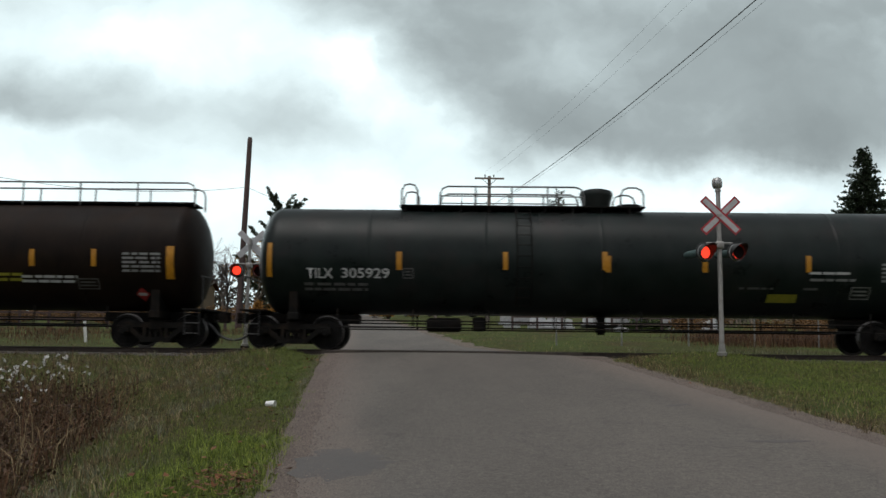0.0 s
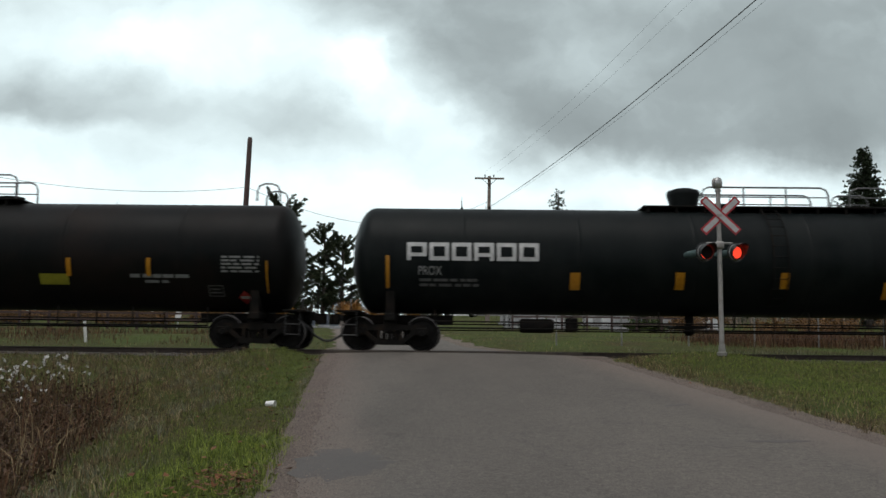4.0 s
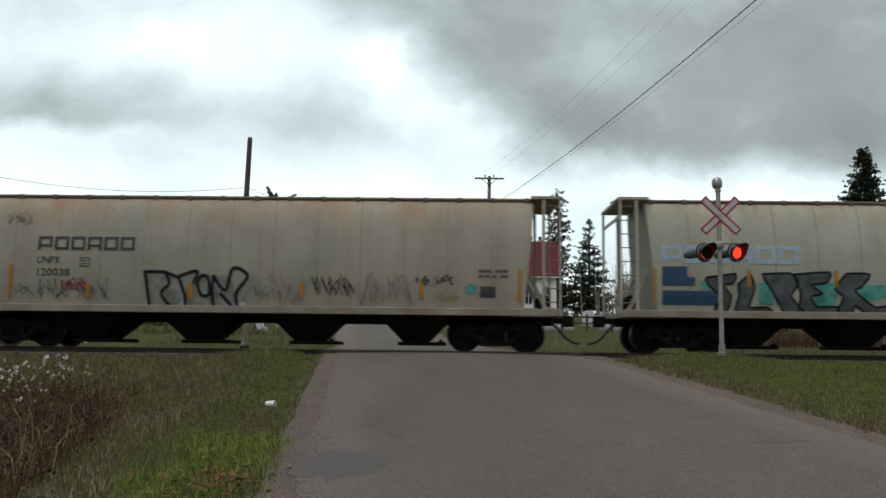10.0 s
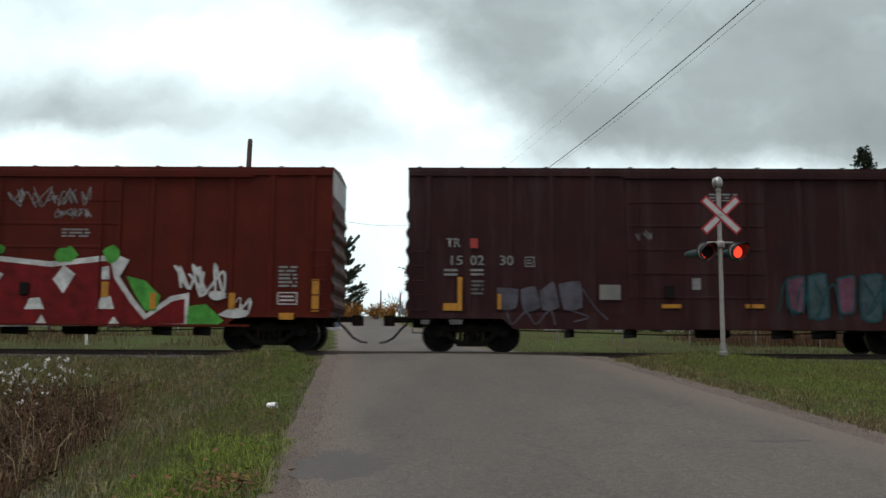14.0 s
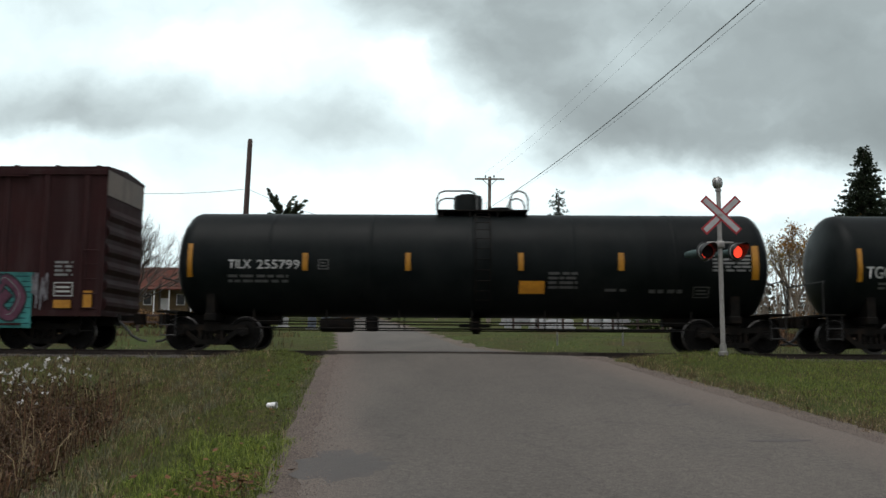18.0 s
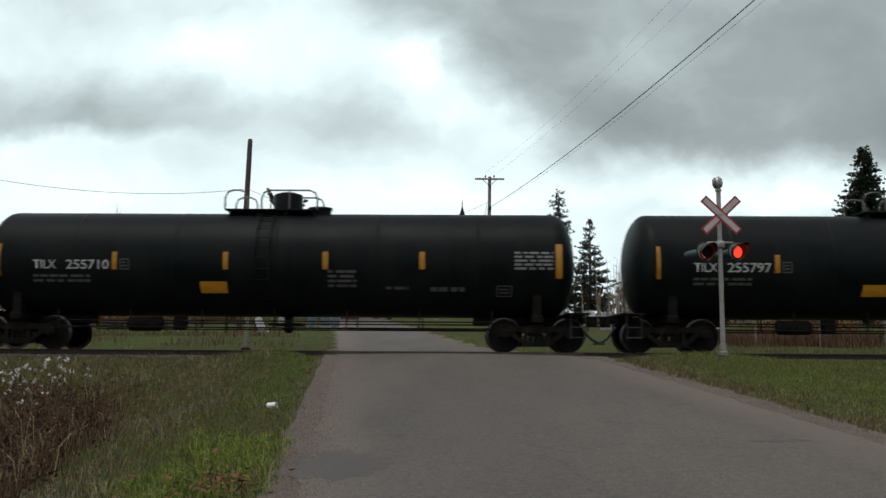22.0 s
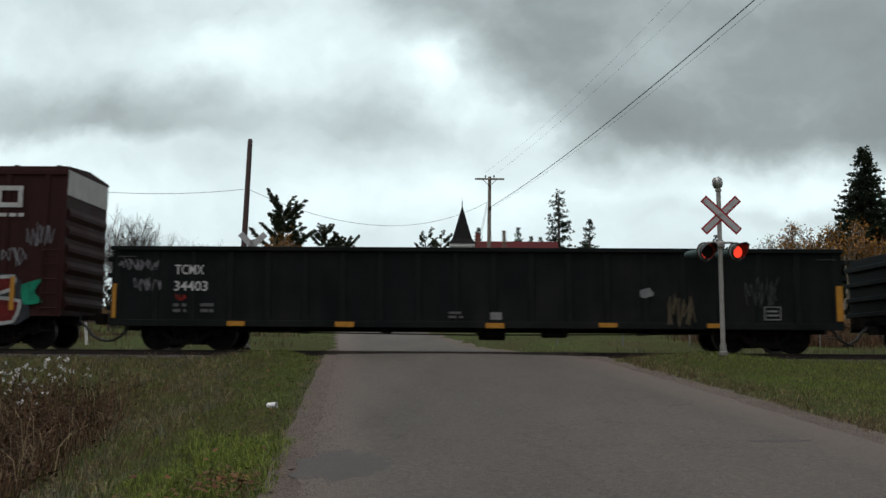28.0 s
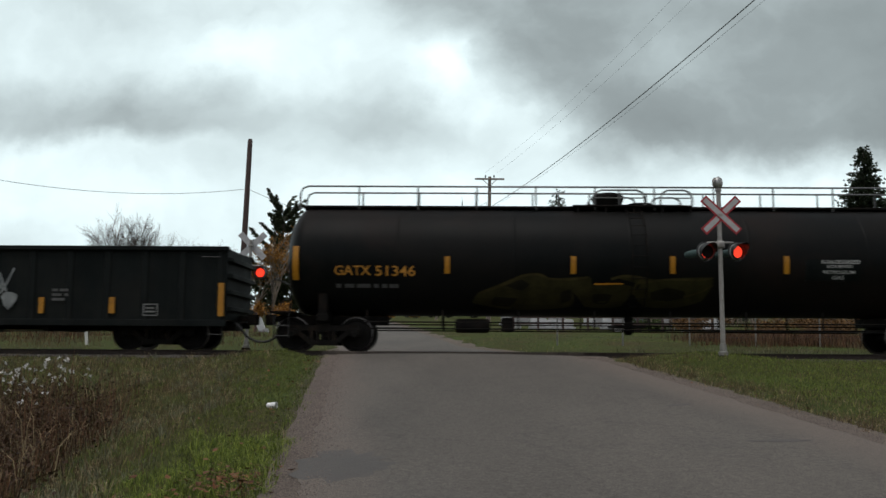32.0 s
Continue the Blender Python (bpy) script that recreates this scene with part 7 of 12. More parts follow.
def tank_car(X0, L, R, zc, shell, label, hoops, platform, dome, long_rail=None, rail_mat="rail_pipe", kind="black tank car", steps=True):
    car = thing("tank_car", label, "tank car", "freight cars of the train")
    top = zc + R
    part("tank", tank_shell(L, R, zc), M[shell], car, kind + " shell", True)
    h = L / 2
    tc = h - 1.15
    for s in (-1, 1):
        sill = Geo()
        a, b = sorted((s * (h - 2.9), s * (h + 0.25)))
        sill.box(a, b, -0.27, 0.27, 0.74, 1.0, 0.02)
        sill.box(s * tc - 0.16, s * tc + 0.16, -1.25, 1.25, 0.80, 1.02, 0.03)
        ya = 1.2
        sill.prism([(-ya, 1.0), (ya, 1.0), (ya, zc - math.sqrt(max(R * R - ya * ya, 0.05)) + 0.06), (0.6, zc - R * 0.9), (-0.6, zc - R * 0.9), (-ya, zc - math.sqrt(max(R * R - ya * ya, 0.05)) + 0.06)], s * tc - 0.12, s * tc + 0.12, "yz")
        part("stub_sill", sill, M["steel_dark"], car, "grimy dark steel frame")
    for s in (-1, 1):
        a, b = sorted((s * (h - 0.35), s * (h + 0.3)))
        pl = part("end_platform", Geo().box(a, b, -1.4, 1.4, 1.03, 1.08, 0.01), M["steel_dark"], car)
        x = s * (h + 0.22)
        part("end_rail", Geo().tube([(x, -1.36, 1.08), (x, -1.36, 1.9), (x - s * 0.06, -1.3, 1.98), (x, 1.3, 1.98), (x, 1.36, 1.9), (x, 1.36, 1.08)], 0.022, 5), M["dark_pipe"], pl)
        if steps:
            g = Geo()
            for k in (-0.2, 0.2):
                g.tube([(s * (h - 0.05) + k, -1.38, 1.05), (s * (h - 0.05) + k, -1.38, 0.35)], 0.018, 5)
            for z in (0.4, 0.68):
                g.tube([(s * (h - 0.05) - 0.2, -1.38, z), (s * (h - 0.05) + 0.2, -1.38, z)], 0.018, 5)
            part("sill_step", g, M["dark_pipe"], pl)
    # low safety rails along both sides
    a = tc - 1.25
    for y in (-1.35, 1.35):
        g = Geo()
        for z in (0.80, 0.62):
            g.tube([(-a, y, z), (a, y, z)], 0.02, 5)
        n = max(4, int(2 * a / 1.9))
        for k in range(n + 1):
            x = -a + 2 * a * k / n
            g.box(x - 0.02, x + 0.02, y - 0.015, y + 0.015, 0.6, 1.12)
        part("side_rail", g, M["steel_dark"], car)
    # brake gear and outlet below
    part("air_reservoir", Geo().lathe([(0.0, -0.5), (0.16, -0.48), (0.2, -0.42), (0.2, 0.42), (0.16, 0.48), (0.0, 0.5)], 16, "x", (-h * 0.45, -0.7, 0.72)), M["steel_dark"], car, smooth=True)
    part("brake_valve", Geo().box(-h * 0.45 + 0.8, -h * 0.45 + 1.15, -0.8, -0.5, 0.55, 0.95, 0.04), M["steel_dark"], car)
    part("outlet_valve", Geo().lathe([(0.0, 0.5), (0.1, 0.5), (0.12, 0.56), (0.16, 0.58), (0.16, 0.66), (0.12, 0.7), (0.14, zc - R + 0.1)], 14, "z", (0.15, 0, 0)).box(-0.35, 0.55, -0.5, 0.5, 0.7, 0.78), M["steel_dark"], car)
    part("brake_rod", Geo().tube([(-tc + 1, -0.45, 0.66), (tc - 1, -0.4, 0.6)], 0.018, 5), M["dark_pipe"], car)
    # walkway, rails, dome
    x0, x1 = platform
    pf = part("top_platform", Geo().box(x0, x1, -0.68, 0.68, top + 0.02, top + 0.07, 0.01), M["steel_dark"], car, "grated top platform")
    g = Geo()
    for x in np.arange(x0 + 0.15, x1, 0.8):
        g.box(x - 0.03, x + 0.03, -0.64, 0.64, top - 0.16, top + 0.02)
    part("platform_bracket", g, M["steel_dark"], pf)
    for i, (a, b, hh, mid, posts) in enumerate(hoops):
        for y in (-0.64, 0.64):
            part("guard_rail", hoop_rail(a, b, y, top + 0.05, hh, mid, posts), M[rail_mat], car, smooth=True)
    dx, dr, dh, style = dome
    if style == "tub":
        prof = [(dr * 0.78, top - 0.05), (dr * 0.8, top + 0.12), (dr, top + dh * 0.75), (dr, top + dh - 0.05), (dr * 0.92, top + dh), (0, top + dh + 0.02)]
    elif style == "round":
        prof = [(dr, top - 0.1), (dr, top + dh * 0.6), (dr * 0.85, top + dh * 0.85), (dr * 0.5, top + dh), (0, top + dh * 1.02)]
    else:
        prof = [(dr, top - 0.05), (dr, top + dh - 0.04), (dr * 0.95, top + dh), (0, top + dh + 0.01)]
    dm = part("dome_housing", Geo().lathe(prof, 24, "z", (dx, 0, 0)), M[shell], car, "dark valve housing on top", True)
    part("dome_lid", Geo().lathe([(dr * 0.6, top + dh), (dr * 0.6, top + dh + 0.05), (0, top + dh + 0.06)], 16, "z", (dx, 0, 0)), M["steel_dark"], dm)
    part("manway", Geo().lathe([(0.32, top - 0.05), (0.32, top + 0.12), (0.36, top + 0.13), (0.36, top + 0.19), (0, top + 0.22)], 18, "z", (dx + (0.95 if dx < 0.3 else -0.95), 0, 0)), M[shell], car, smooth=True)
    part("ladder", arc_ladder((x0 + x1) / 2, R, zc, -52, 78), M["steel_dark"], car, "narrow steel side ladder")
    if long_rail:
        for y in (-0.55, 0.55):
            part("running_rail", hoop_rail(-h + 0.35, h - 0.35, y, top - 0.08, 0.68, False, int(L / 1.85)), M[rail_mat], car, smooth=True)
        part("running_board", Geo().box(-h + 0.4, h - 0.4, -0.5, 0.5, top + 0.0, top + 0.05), M["steel_dark"], car)
    add_truck(car, -tc, X0)
    add_truck(car, tc, X0)
    add_ends(car, h + 0.28)
    side = Side(car, lambda z, R=R, zc=zc: math.sqrt(max(R * R - (z - zc) ** 2, 0.01)))
    TRAIN.append((car, X0))
    return car, side


TRAIN = []


# ---- hopper cars ----


def hopper_section(k=1.0):
    """Half outline of the bulging side, from sill to roof edge: (y, z)."""
    return [(1.42, 1.08), (1.50, 1.6), (1.53, 2.2), (1.52, 2.8), (1.47, 3.3), (1.36, 3.75), (1.22, 4.08), (1.10, 4.2)]


def hopper_depth(z):
    s = hopper_section()
    for (y0, z0), (y1, z1) in zip(s, s[1:]):
        if z <= z1:
            return y0 + (y1 - y0) * (z - z0) / (z1 - z0)
    return s[-1][0]


def hopper_car(X0, L, coat, label):
    """A round-sided covered hopper with three or four outlet gates."""
    car = thing("hopper_car", label, "hopper car", "freight cars of the train")
    h = L / 2
    b = h - 0.72
    sec = hopper_section()
    body = Geo()
    stations = [(-b, 0)] + [(-b + 0.02 + (2 * b - 0.04) * i / 14, 1) for i in range(15)] + [(b, 0)]
    ring = [(-y, z) for y, z in sec] + [(0, 4.32)] + [(y, z) for y, z in reversed(sec)]
    n = len(ring)
    for x, _ in stations:
        for y, z in ring:
            # the ends slope in towards the sill
            sl = 0.30 * (1 - (z - 1.08) / 3.1)
            body.v.append((x * (1 - sl / b), y, z))
    for i in range(len(stations) - 1):
        for k in range(n - 1):
            body.f.append((i * n + k, i * n + k + 1, (i + 1) * n + k + 1, (i + 1) * n + k))
        body.f.append((i * n + n - 1, i * n, (i + 1) * n, (i + 1) * n + n - 1))
    body.f += [tuple(range(n)), tuple(range((len(stations) - 1) * n + n - 1, (len(stations) - 1) * n - 1, -1))]
    part("body", body, M[coat], car, "round-sided hopper body", True)
    for s in (-1, 1):
        part("side_sill", Geo().box(-h + 0.05, h - 0.05, s * 1.43 if s > 0 else -1.56, 1.56 if s > 0 else -1.43, 0.96, 1.16, 0.015), M["sill_tan"], car)
        part("roof_edge", Geo().tube([(-b, s * 1.14, 4.21), (b, s * 1.14, 4.21)], 0.05, 6), M["rust_roof"], car)
        rb = shared("roof_bracket", lambda: Geo().box(-0.05, 0.05, -0.09, 0.09, 4.12, 4.26).mesh("roof_bracket", M["rust_roof"]))
        for k in range(17):
            x = -b + 0.2 + (2 * b - 0.4) * k / 16
            part("roof_bracket", rb, None, car, at=pose(x, s * 1.12, 0))
        for k in range(1, 13):
            g = Geo()
            x = -b + 2 * b * k / 13
            for (y0, z0), (y1, z1) in zip(sec[1:], sec[2:]):
                y0, y1 = y0 * s, y1 * s
                q = len(g.v)
                o = 0.006 * s
                g.v += [(x - 0.012, y0 + o, z0), (x + 0.012, y0 + o, z0), (x + 0.012, y1 + o, z1), (x - 0.012, y1 + o, z1)]
                g.f.append((q, q + 1, q + 2, q + 3))
            part("weld_seam", g, M["seam_rust"] if k % 2 else M["sill_tan"], car)
    part("roof_walk", Geo().box(-b - 0.5, b + 0.5, -0.35, 0.35, 4.34, 4.39), M["rust_roof"], car)
    for k in range(4):
        x = -b + 2 * b * (k + 0.5) / 4
        part("roof_hatch", Geo().box(x - 1.5, x + 1.5, 0.5, 1.0, 4.26, 4.38, 0.03), M[coat], car)
    # end frames with posts and ladders
    for s in (-1, 1):
        for y in (-1.42, 1.42):
            part("end_post", Geo().box(min(s * (h - 0.06), s * h), max(s * (h - 0.06), s * h), y - 0.05, y + 0.05, 1.1, 4.2), M[coat], car)
            part("end_post", Geo().box(min(s * (h - 0.52), s * (h - 0.44)), max(s * (h - 0.52), s * (h - 0.44)), y - 0.05, y + 0.05, 1.1, 4.18), M[coat], car)
        ef = part("end_roof", Geo().box(min(s * (b - 0.1), s * (h + 0.02)), max(s * (b - 0.1), s * (h + 0.02)), -1.48, 1.48, 4.203, 4.28), M[coat], car, "roof plate over the open end")
        part("end_beam", Geo().box(min(s * (h - 0.05), s * h), max(s * (h - 0.05), s * h), -1.365, 1.365, 3.7, 3.78), M[coat], car)
        rung = Geo().tube([(s * (h - 0.03), -1.45, 0), (s * (h - 0.48), -1.45, 0)], 0.016, 4).mesh("ladder_rung", M["rail_pipe"])
        for z in np.arange(1.35, 4.1, 0.38):
            part("ladder_rung", rung, None, ef, at=pose(0, 0, z))
        pl = part("end_deck", Geo().box(min(s * (b - 0.6), s * h), max(s * (b - 0.6), s * h), -1.5, 1.5, 0.95, 1.07, 0.01), M["sill_tan"], car)
        for y in (-0.75, 0.75):
            part("end_brace", Geo().bar((s * (h - 0.3), 1.07), (s * (b - 0.25), 2.4), 0.12, y - 0.05, y + 0.05), M[coat], pl)
        part("brake_wheel" if s > 0 else "air_tank", Geo().lathe([(0.0, -0.4), (0.2, -0.38), (0.2, 0.38), (0.0, 0.4)], 16, "y", (s * (h - 0.42), -0.4, 1.4)), M["steel_dark"], pl, smooth=True)
        part("roof_bracket_arm", Geo().bar((s * (h - 0.02), 4.24), (s * (h + 0.22), 4.11), 0.05, -1.4, -1.34), M["rust_roof"], ef)
    sill = Geo().box(-h + 0.1, h - 0.1, -0.3, 0.3, 0.74, 0.96, 0.02)
    part("centre_sill", sill, M["steel_dark"], car)
    # outlet funnels
    for x in (-4.65, -1.6, 1.45, 4.5):
        g = Geo()
        top = [(x - 1.05, -1.35, 0.98), (x + 1.05, -1.35, 0.98), (x + 1.05, 1.35, 0.98), (x - 1.05, 1.35, 0.98)]
        bot = [(x - 0.34, -0.7, 0.22), (x + 0.34, -0.7, 0.22), (x + 0.34, 0.7, 0.22), (x - 0.34, 0.7, 0.22)]
        g.add(top + bot, [(0, 1, 5, 4), (1, 2, 6, 5), (2, 3, 7, 6), (3, 0, 4, 7), (7, 6, 5, 4), (0, 3, 2, 1)])
        f = part("outlet_funnel", g, M["truck"], car, "grimy outlet funnel")
        part("outlet_gate", Geo().box(x - 0.5, x + 0.85, -0.75, 0.75, 0.14, 0.24, 0.02).lathe([(0.07, -0.85), (0.07, -0.72)], 10, "y", (x + 0.7, 0, 0.24)), M["truck"], f)
    tc = h - 1.75
    add_truck(car, -tc, X0)
    add_truck(car, tc, X0)
    add_ends(car, h + 0.1)
    TRAIN.append((car, X0))
    return car, Side(car, hopper_depth)


def ridged_hopper(X0, L, label):
    """A two-bay covered hopper with stepped sides and cut-away ends."""
    car = thing("hopper_car", label, "hopper car", "freight cars of the train")
    h = L / 2
    # height from and to, half width at each, paint
    bands = [(1.02, 1.30, 1.50, 1.50, "grey_band"), (1.30, 1.42, 1.53, 1.53, "beige_band"), (1.42, 1.62, 1.50, 1.47, "beige_band"), (1.62, 1.98, 1.34, 1.38, "hopper_beige"), (1.98, 2.10, 1.45, 1.45, "beige_band"),
             (2.10, 2.45, 1.24, 1.335, "hopper_beige"), (2.45, 2.9, 1.335, 1.43, "hopper_beige"), (2.9, 3.36, 1.43, 1.445, "hopper_beige"), (3.36, 3.44, 1.48, 1.48, "beige_band"),
             (3.44, 3.9, 1.44, 1.36, "hopper_beige"), (3.9, 4.02, 1.45, 1.43, "beige_band"), (4.02, 4.2, 1.40, 1.24, "hopper_beige")]

    def end_at(z):
        if z < 1.32:
            return h - 0.35
        if z < 2.75:
            return h - 1.25 + (z - 1.32) * 0.78
        return h - 0.12

    for z0, z1, ya, yb, mt in bands:
        e0, e1 = end_at(z0 + 0.001), end_at(z1 - 0.001)
        g = Geo()
        v = []
        for x0, z, y in ((e0, z0, ya), (e1, z1, yb)):
            v += [(-x0, -y, z), (x0, -y, z), (x0, y, z), (-x0, y, z)]
        g.add(v, [(0, 1, 5, 4), (1, 2, 6, 5), (2, 3, 7, 6), (3, 0, 4, 7), (3, 2, 1, 0), (4, 5, 6, 7)])
        part("side_band", g, M[mt], car, "dusty beige side sheet" if mt == "hopper_beige" else "")
    part("roof", Geo().prism([(-1.4, 4.2), (1.4, 4.2), (1.0, 4.34), (-1.0, 4.34)], -h + 0.15, h - 0.15, "yz"), M["hopper_beige"], car)
    stand = Geo().box(-0.04, 0.04, -1.3, 1.3, 4.22, 4.36).mesh("walk_support", M["rust_roof"])
    for k in range(12):
        part("walk_support", stand, None, car, at=pose(-h + 0.5 + (L - 1.0) * k / 11, 0, 0))
    for y in (-1.22, 0.0, 1.22):
        part("roof_walk", Geo().box(-h + 0.15, h - 0.05, y - 0.18, y + 0.18, 4.36, 4.41), M["dark_wire"], car)
    for s in (-1, 1):
        for y in (1.4, -1.4):
            fr = part("end_post", Geo().box(min(s * (h - 0.06), s * h), max(s * (h - 0.06), s * h), y - 0.04, y + 0.04, 1.05, 2.75), M["grey_band"], car, "upright post of the open end ladder frame")
            part("end_post", Geo().box(min(s * (h - 0.5), s * (h - 0.43)), max(s * (h - 0.5), s * (h - 0.43)), y - 0.04, y + 0.04, 1.05, 2.75), M["grey_band"], car)
        rung = Geo().tube([(s * (h - 0.03), -1.44, 0), (s * (h - 0.47), -1.44, 0)], 0.016, 4).mesh("ladder_rung", M["rail_pipe"])
        for z in np.arange(1.2, 2.7, 0.3):
            part("ladder_rung", rung, None, fr, at=pose(0, 0, z))
        part("end_deck", Geo().box(min(s * (h - 1.4), s * h), max(s * (h - 1.4), s * h), -1.48, 1.48, 0.95, 1.015, 0.01), M["grey_band"], car)
        # slope sheet posts
        g = Geo().bar((s * (h - 0.35), 1.05), (s * (h - 0.9), 2.1), 0.09, -1.2, -1.1)
        part("end_brace", g, M["hopper_beige"], car)
        x = s * (h - 0.75)
        part("yellow_board", Geo().box(x - 0.2, x + 0.2, -1.515, -1.503, 1.06, 1.26), M["yellow"], car)
        x = s * 2.75
        g = Geo()
        g.add([(x - 1.1, -1.3, 0.96), (x + 1.1, -1.3, 0.96), (x + 1.1, 1.3, 0.96), (x - 1.1, 1.3, 0.96), (x - 0.55, -0.8, 0.26), (x + 0.55, -0.8, 0.26), (x + 0.55, 0.8, 0.26), (x - 0.55, 0.8, 0.26)],
              [(0, 1, 5, 4), (1, 2, 6, 5), (2, 3, 7, 6), (3, 0, 4, 7), (7, 6, 5, 4), (0, 3, 2, 1)])
        f = part("outlet_funnel", g, M["rust_roof"], car, "rusty brown outlet funnel")
        part("gate_wheel", Geo().lathe([(0.1, -0.03), (0.1, 0.03)], 12, "y", (x, -0.98, 0.6)), M["truck"], f)
    part("centre_sill", Geo().box(-h + 0.2, h - 0.2, -0.28, 0.28, 0.74, 0.95), M["steel_dark"], car)
    tc = h - 1.45
    add_truck(car, -tc, X0)
    add_truck(car, tc, X0)
    add_ends(car, h + 0.05)
    TRAIN.append((car, X0))

    def depth(z):
        for z0, z1, ya, yb, mt in bands:
            if z < z1:
                return ya + (yb - ya) * (z - z0) / (z1 - z0) + 0.004
        return 1.4

    return car, Side(car, depth)


# ---- boxcars ----
def box_car(X0, L, coat, label, door=(-1.6, 1.6), end_panel="end_white", top=5.14):
    car = thing("box_car", label, "boxcar", "freight cars of the train")
    h = L / 2
    W = 1.44
    z0, z1 = 0.92, top - 0.14
    walls = Geo()
    walls.box(-h, h, -W, -W + 0.1, z0, z1)
    part("side_wall", walls, M[coat], car, "ribbed steel side wall")
    part("far_side_wall", Geo().box(-h, h, W - 0.1, W, z0, z1), M[coat], car)
    part("floor", Geo().box(-h + 0.02, h - 0.02, -W + 0.1, W - 0.1, z0, z0 + 0.15), M["tie"], car)
    part("roof", Geo().prism([(-W - 0.04, z1), (W + 0.04, z1), (W + 0.04, z1 + 0.08), (0, z1 + 0.2), (-W - 0.04, z1 + 0.08)], -h - 0.02, h + 0.02, "yz"), M[coat], car, "low-pitched steel roof")
    g = Geo()
    for k in range(int(L / 1.2) + 1):
        x = -h + 0.3 + (L - 0.6) * k / int(L / 1.2)
        g.prism([(-W, z1 + 0.08), (0, z1 + 0.2), (W, z1 + 0.08), (W, z1 + 0.12), (0, z1 + 0.24), (-W, z1 + 0.12)], x - 0.04, x + 0.04, "yz")
    part("roof_rib", g, M[coat], car)
    # vertical side posts, each its own part
    rib = shared(("rib", coat, round(top, 2)), lambda: Geo().prism([(-0.10, -W), (-0.05, -W - 0.045), (0.05, -W - 0.045), (0.10, -W)], z0 + 0.1, z1 - 0.05, "xy").mesh("side_post", M[coat]))
    xs = [x for x in np.linspace(-h + 0.55, h - 0.55, int(L / 1.07)) if not door[0] - 0.25 < x < door[1] + 0.25]
    for x in xs:
        part("side_post", rib, None, car, at=pose(x, 0, 0))
    part("top_chord", Geo().box(-h, h, -W - 0.05, -W - 0.001, z1 - 0.16, z1, 0.01), M[coat], car)
    sill = Geo().prism([(-h, z0 - 0.02), (-h, z0 + 0.14), (h, z0 + 0.14), (h, z0 - 0.02), (h - 2.6, z0 - 0.02), (h - 2.9, z0 - 0.30), (-h + 2.9, z0 - 0.30), (-h + 2.6, z0 - 0.02)], -W - 0.055, -W - 0.002)
    part("side_sill", sill, M[coat], car)
    part("centre_sill", Geo().box(-h + 0.1, h - 0.1, -0.3, 0.3, 0.68, z0), M["steel_dark"], car)
    # sliding door with ledges and hardware
    d = part("sliding_door", Geo().box(door[0], door[1], -W - 0.046, -W - 0.01, z0 + 0.1, z1 - 0.2, 0.006), M[coat], car, "ribbed sliding door")
    for k in range(5):
        z = z0 + 0.55 + (z1 - z0 - 0.8) * k / 5
        part("door_ledge", Geo().box(door[0] + 0.08, door[1] - 0.08, -W - 0.06, -W - 0.044, z, z + 0.07, 0.006), M[coat], d)
    for x in (door[0] + 0.35, door[1] - 0.5):
        part("lock_rod", Geo().tube([(x, -W - 0.13, z0 + 0.15), (x, -W - 0.13, z1 - 0.3)], 0.022, 6), M[coat], d)
    part("door_track", Geo().box(door[0] - 0.1, h * 0.72, -W - 0.09, -W - 0.057, z0 - 0.28, z0 - 0.22), M[coat], car)
    part("door_rail", Geo().box(door[0] - 0.1, h * 0.72, -W - 0.11, -W - 0.052, z1 - 0.22, z1 - 0.17), M[coat], car)
    part("door_gear", Geo().box(door[0] + 1.0, door[0] + 1.25, -W - 0.13, -W - 0.048, z0 + 0.55, z0 + 0.9, 0.02), M["steel_dark"], d)
    # ends with horizontal corrugations and a painted top panel
    for s in (-1, 1):
        ed = part("end_wall", Geo().box(min(s * (h - 0.1), s * (h - 0.004)), max(s * (h - 0.1), s * (h - 0.004)), -W + 0.1, W - 0.1, z0, z1), M[coat], car, "corrugated end wall")
        for k in range(6):
            z = z0 + 0.15 + k * 0.5
            prof = [(s * (h - 0.005), z), (s * (h + 0.07), z + 0.14), (s * (h + 0.07), z + 0.24), (s * (h - 0.005), z + 0.38)]
            part("end_corrugation", Geo().prism(prof, -W + 0.12, W - 0.12), M[coat], ed)
        part("end_panel", Geo().box(min(s * (h - 0.004), s * (h + 0.02)), max(s * (h - 0.004), s * (h + 0.02)), -W + 0.02, W - 0.02, z1 - 0.72, z1 - 0.01), M[end_panel], ed, "dirty white top panel")
        g = Geo()
        for z in np.arange(z0 + 0.2, z0 + 1.9, 0.4):
            g.tube([(s * (h - 0.55), -W - 0.09, z), (s * (h - 0.1), -W - 0.09, z)], 0.015, 4)
        for x in (h - 0.55, h - 0.1):
            g.tube([(s * x, -W - 0.09, z0 + 0.1), (s * x, -W - 0.09, z0 + 1.9)], 0.014, 4)
        part("ladder", g, M[coat], car)
        part("sill_step", Geo().tube([(s * (h - 0.55), -W, z0), (s * (h - 0.55), -W - 0.02, 0.5), (s * (h - 0.15), -W - 0.02, 0.5), (s * (h - 0.15), -W, z0)], 0.02, 5), M["steel_dark"], car)
    part("brake_reservoir", Geo().lathe([(0.0, -0.5), (0.2, -0.45), (0.2, 0.45), (0.0, 0.5)], 16, "x", (0.6, -0.6, 0.62)), M["steel_dark"], car, smooth=True)
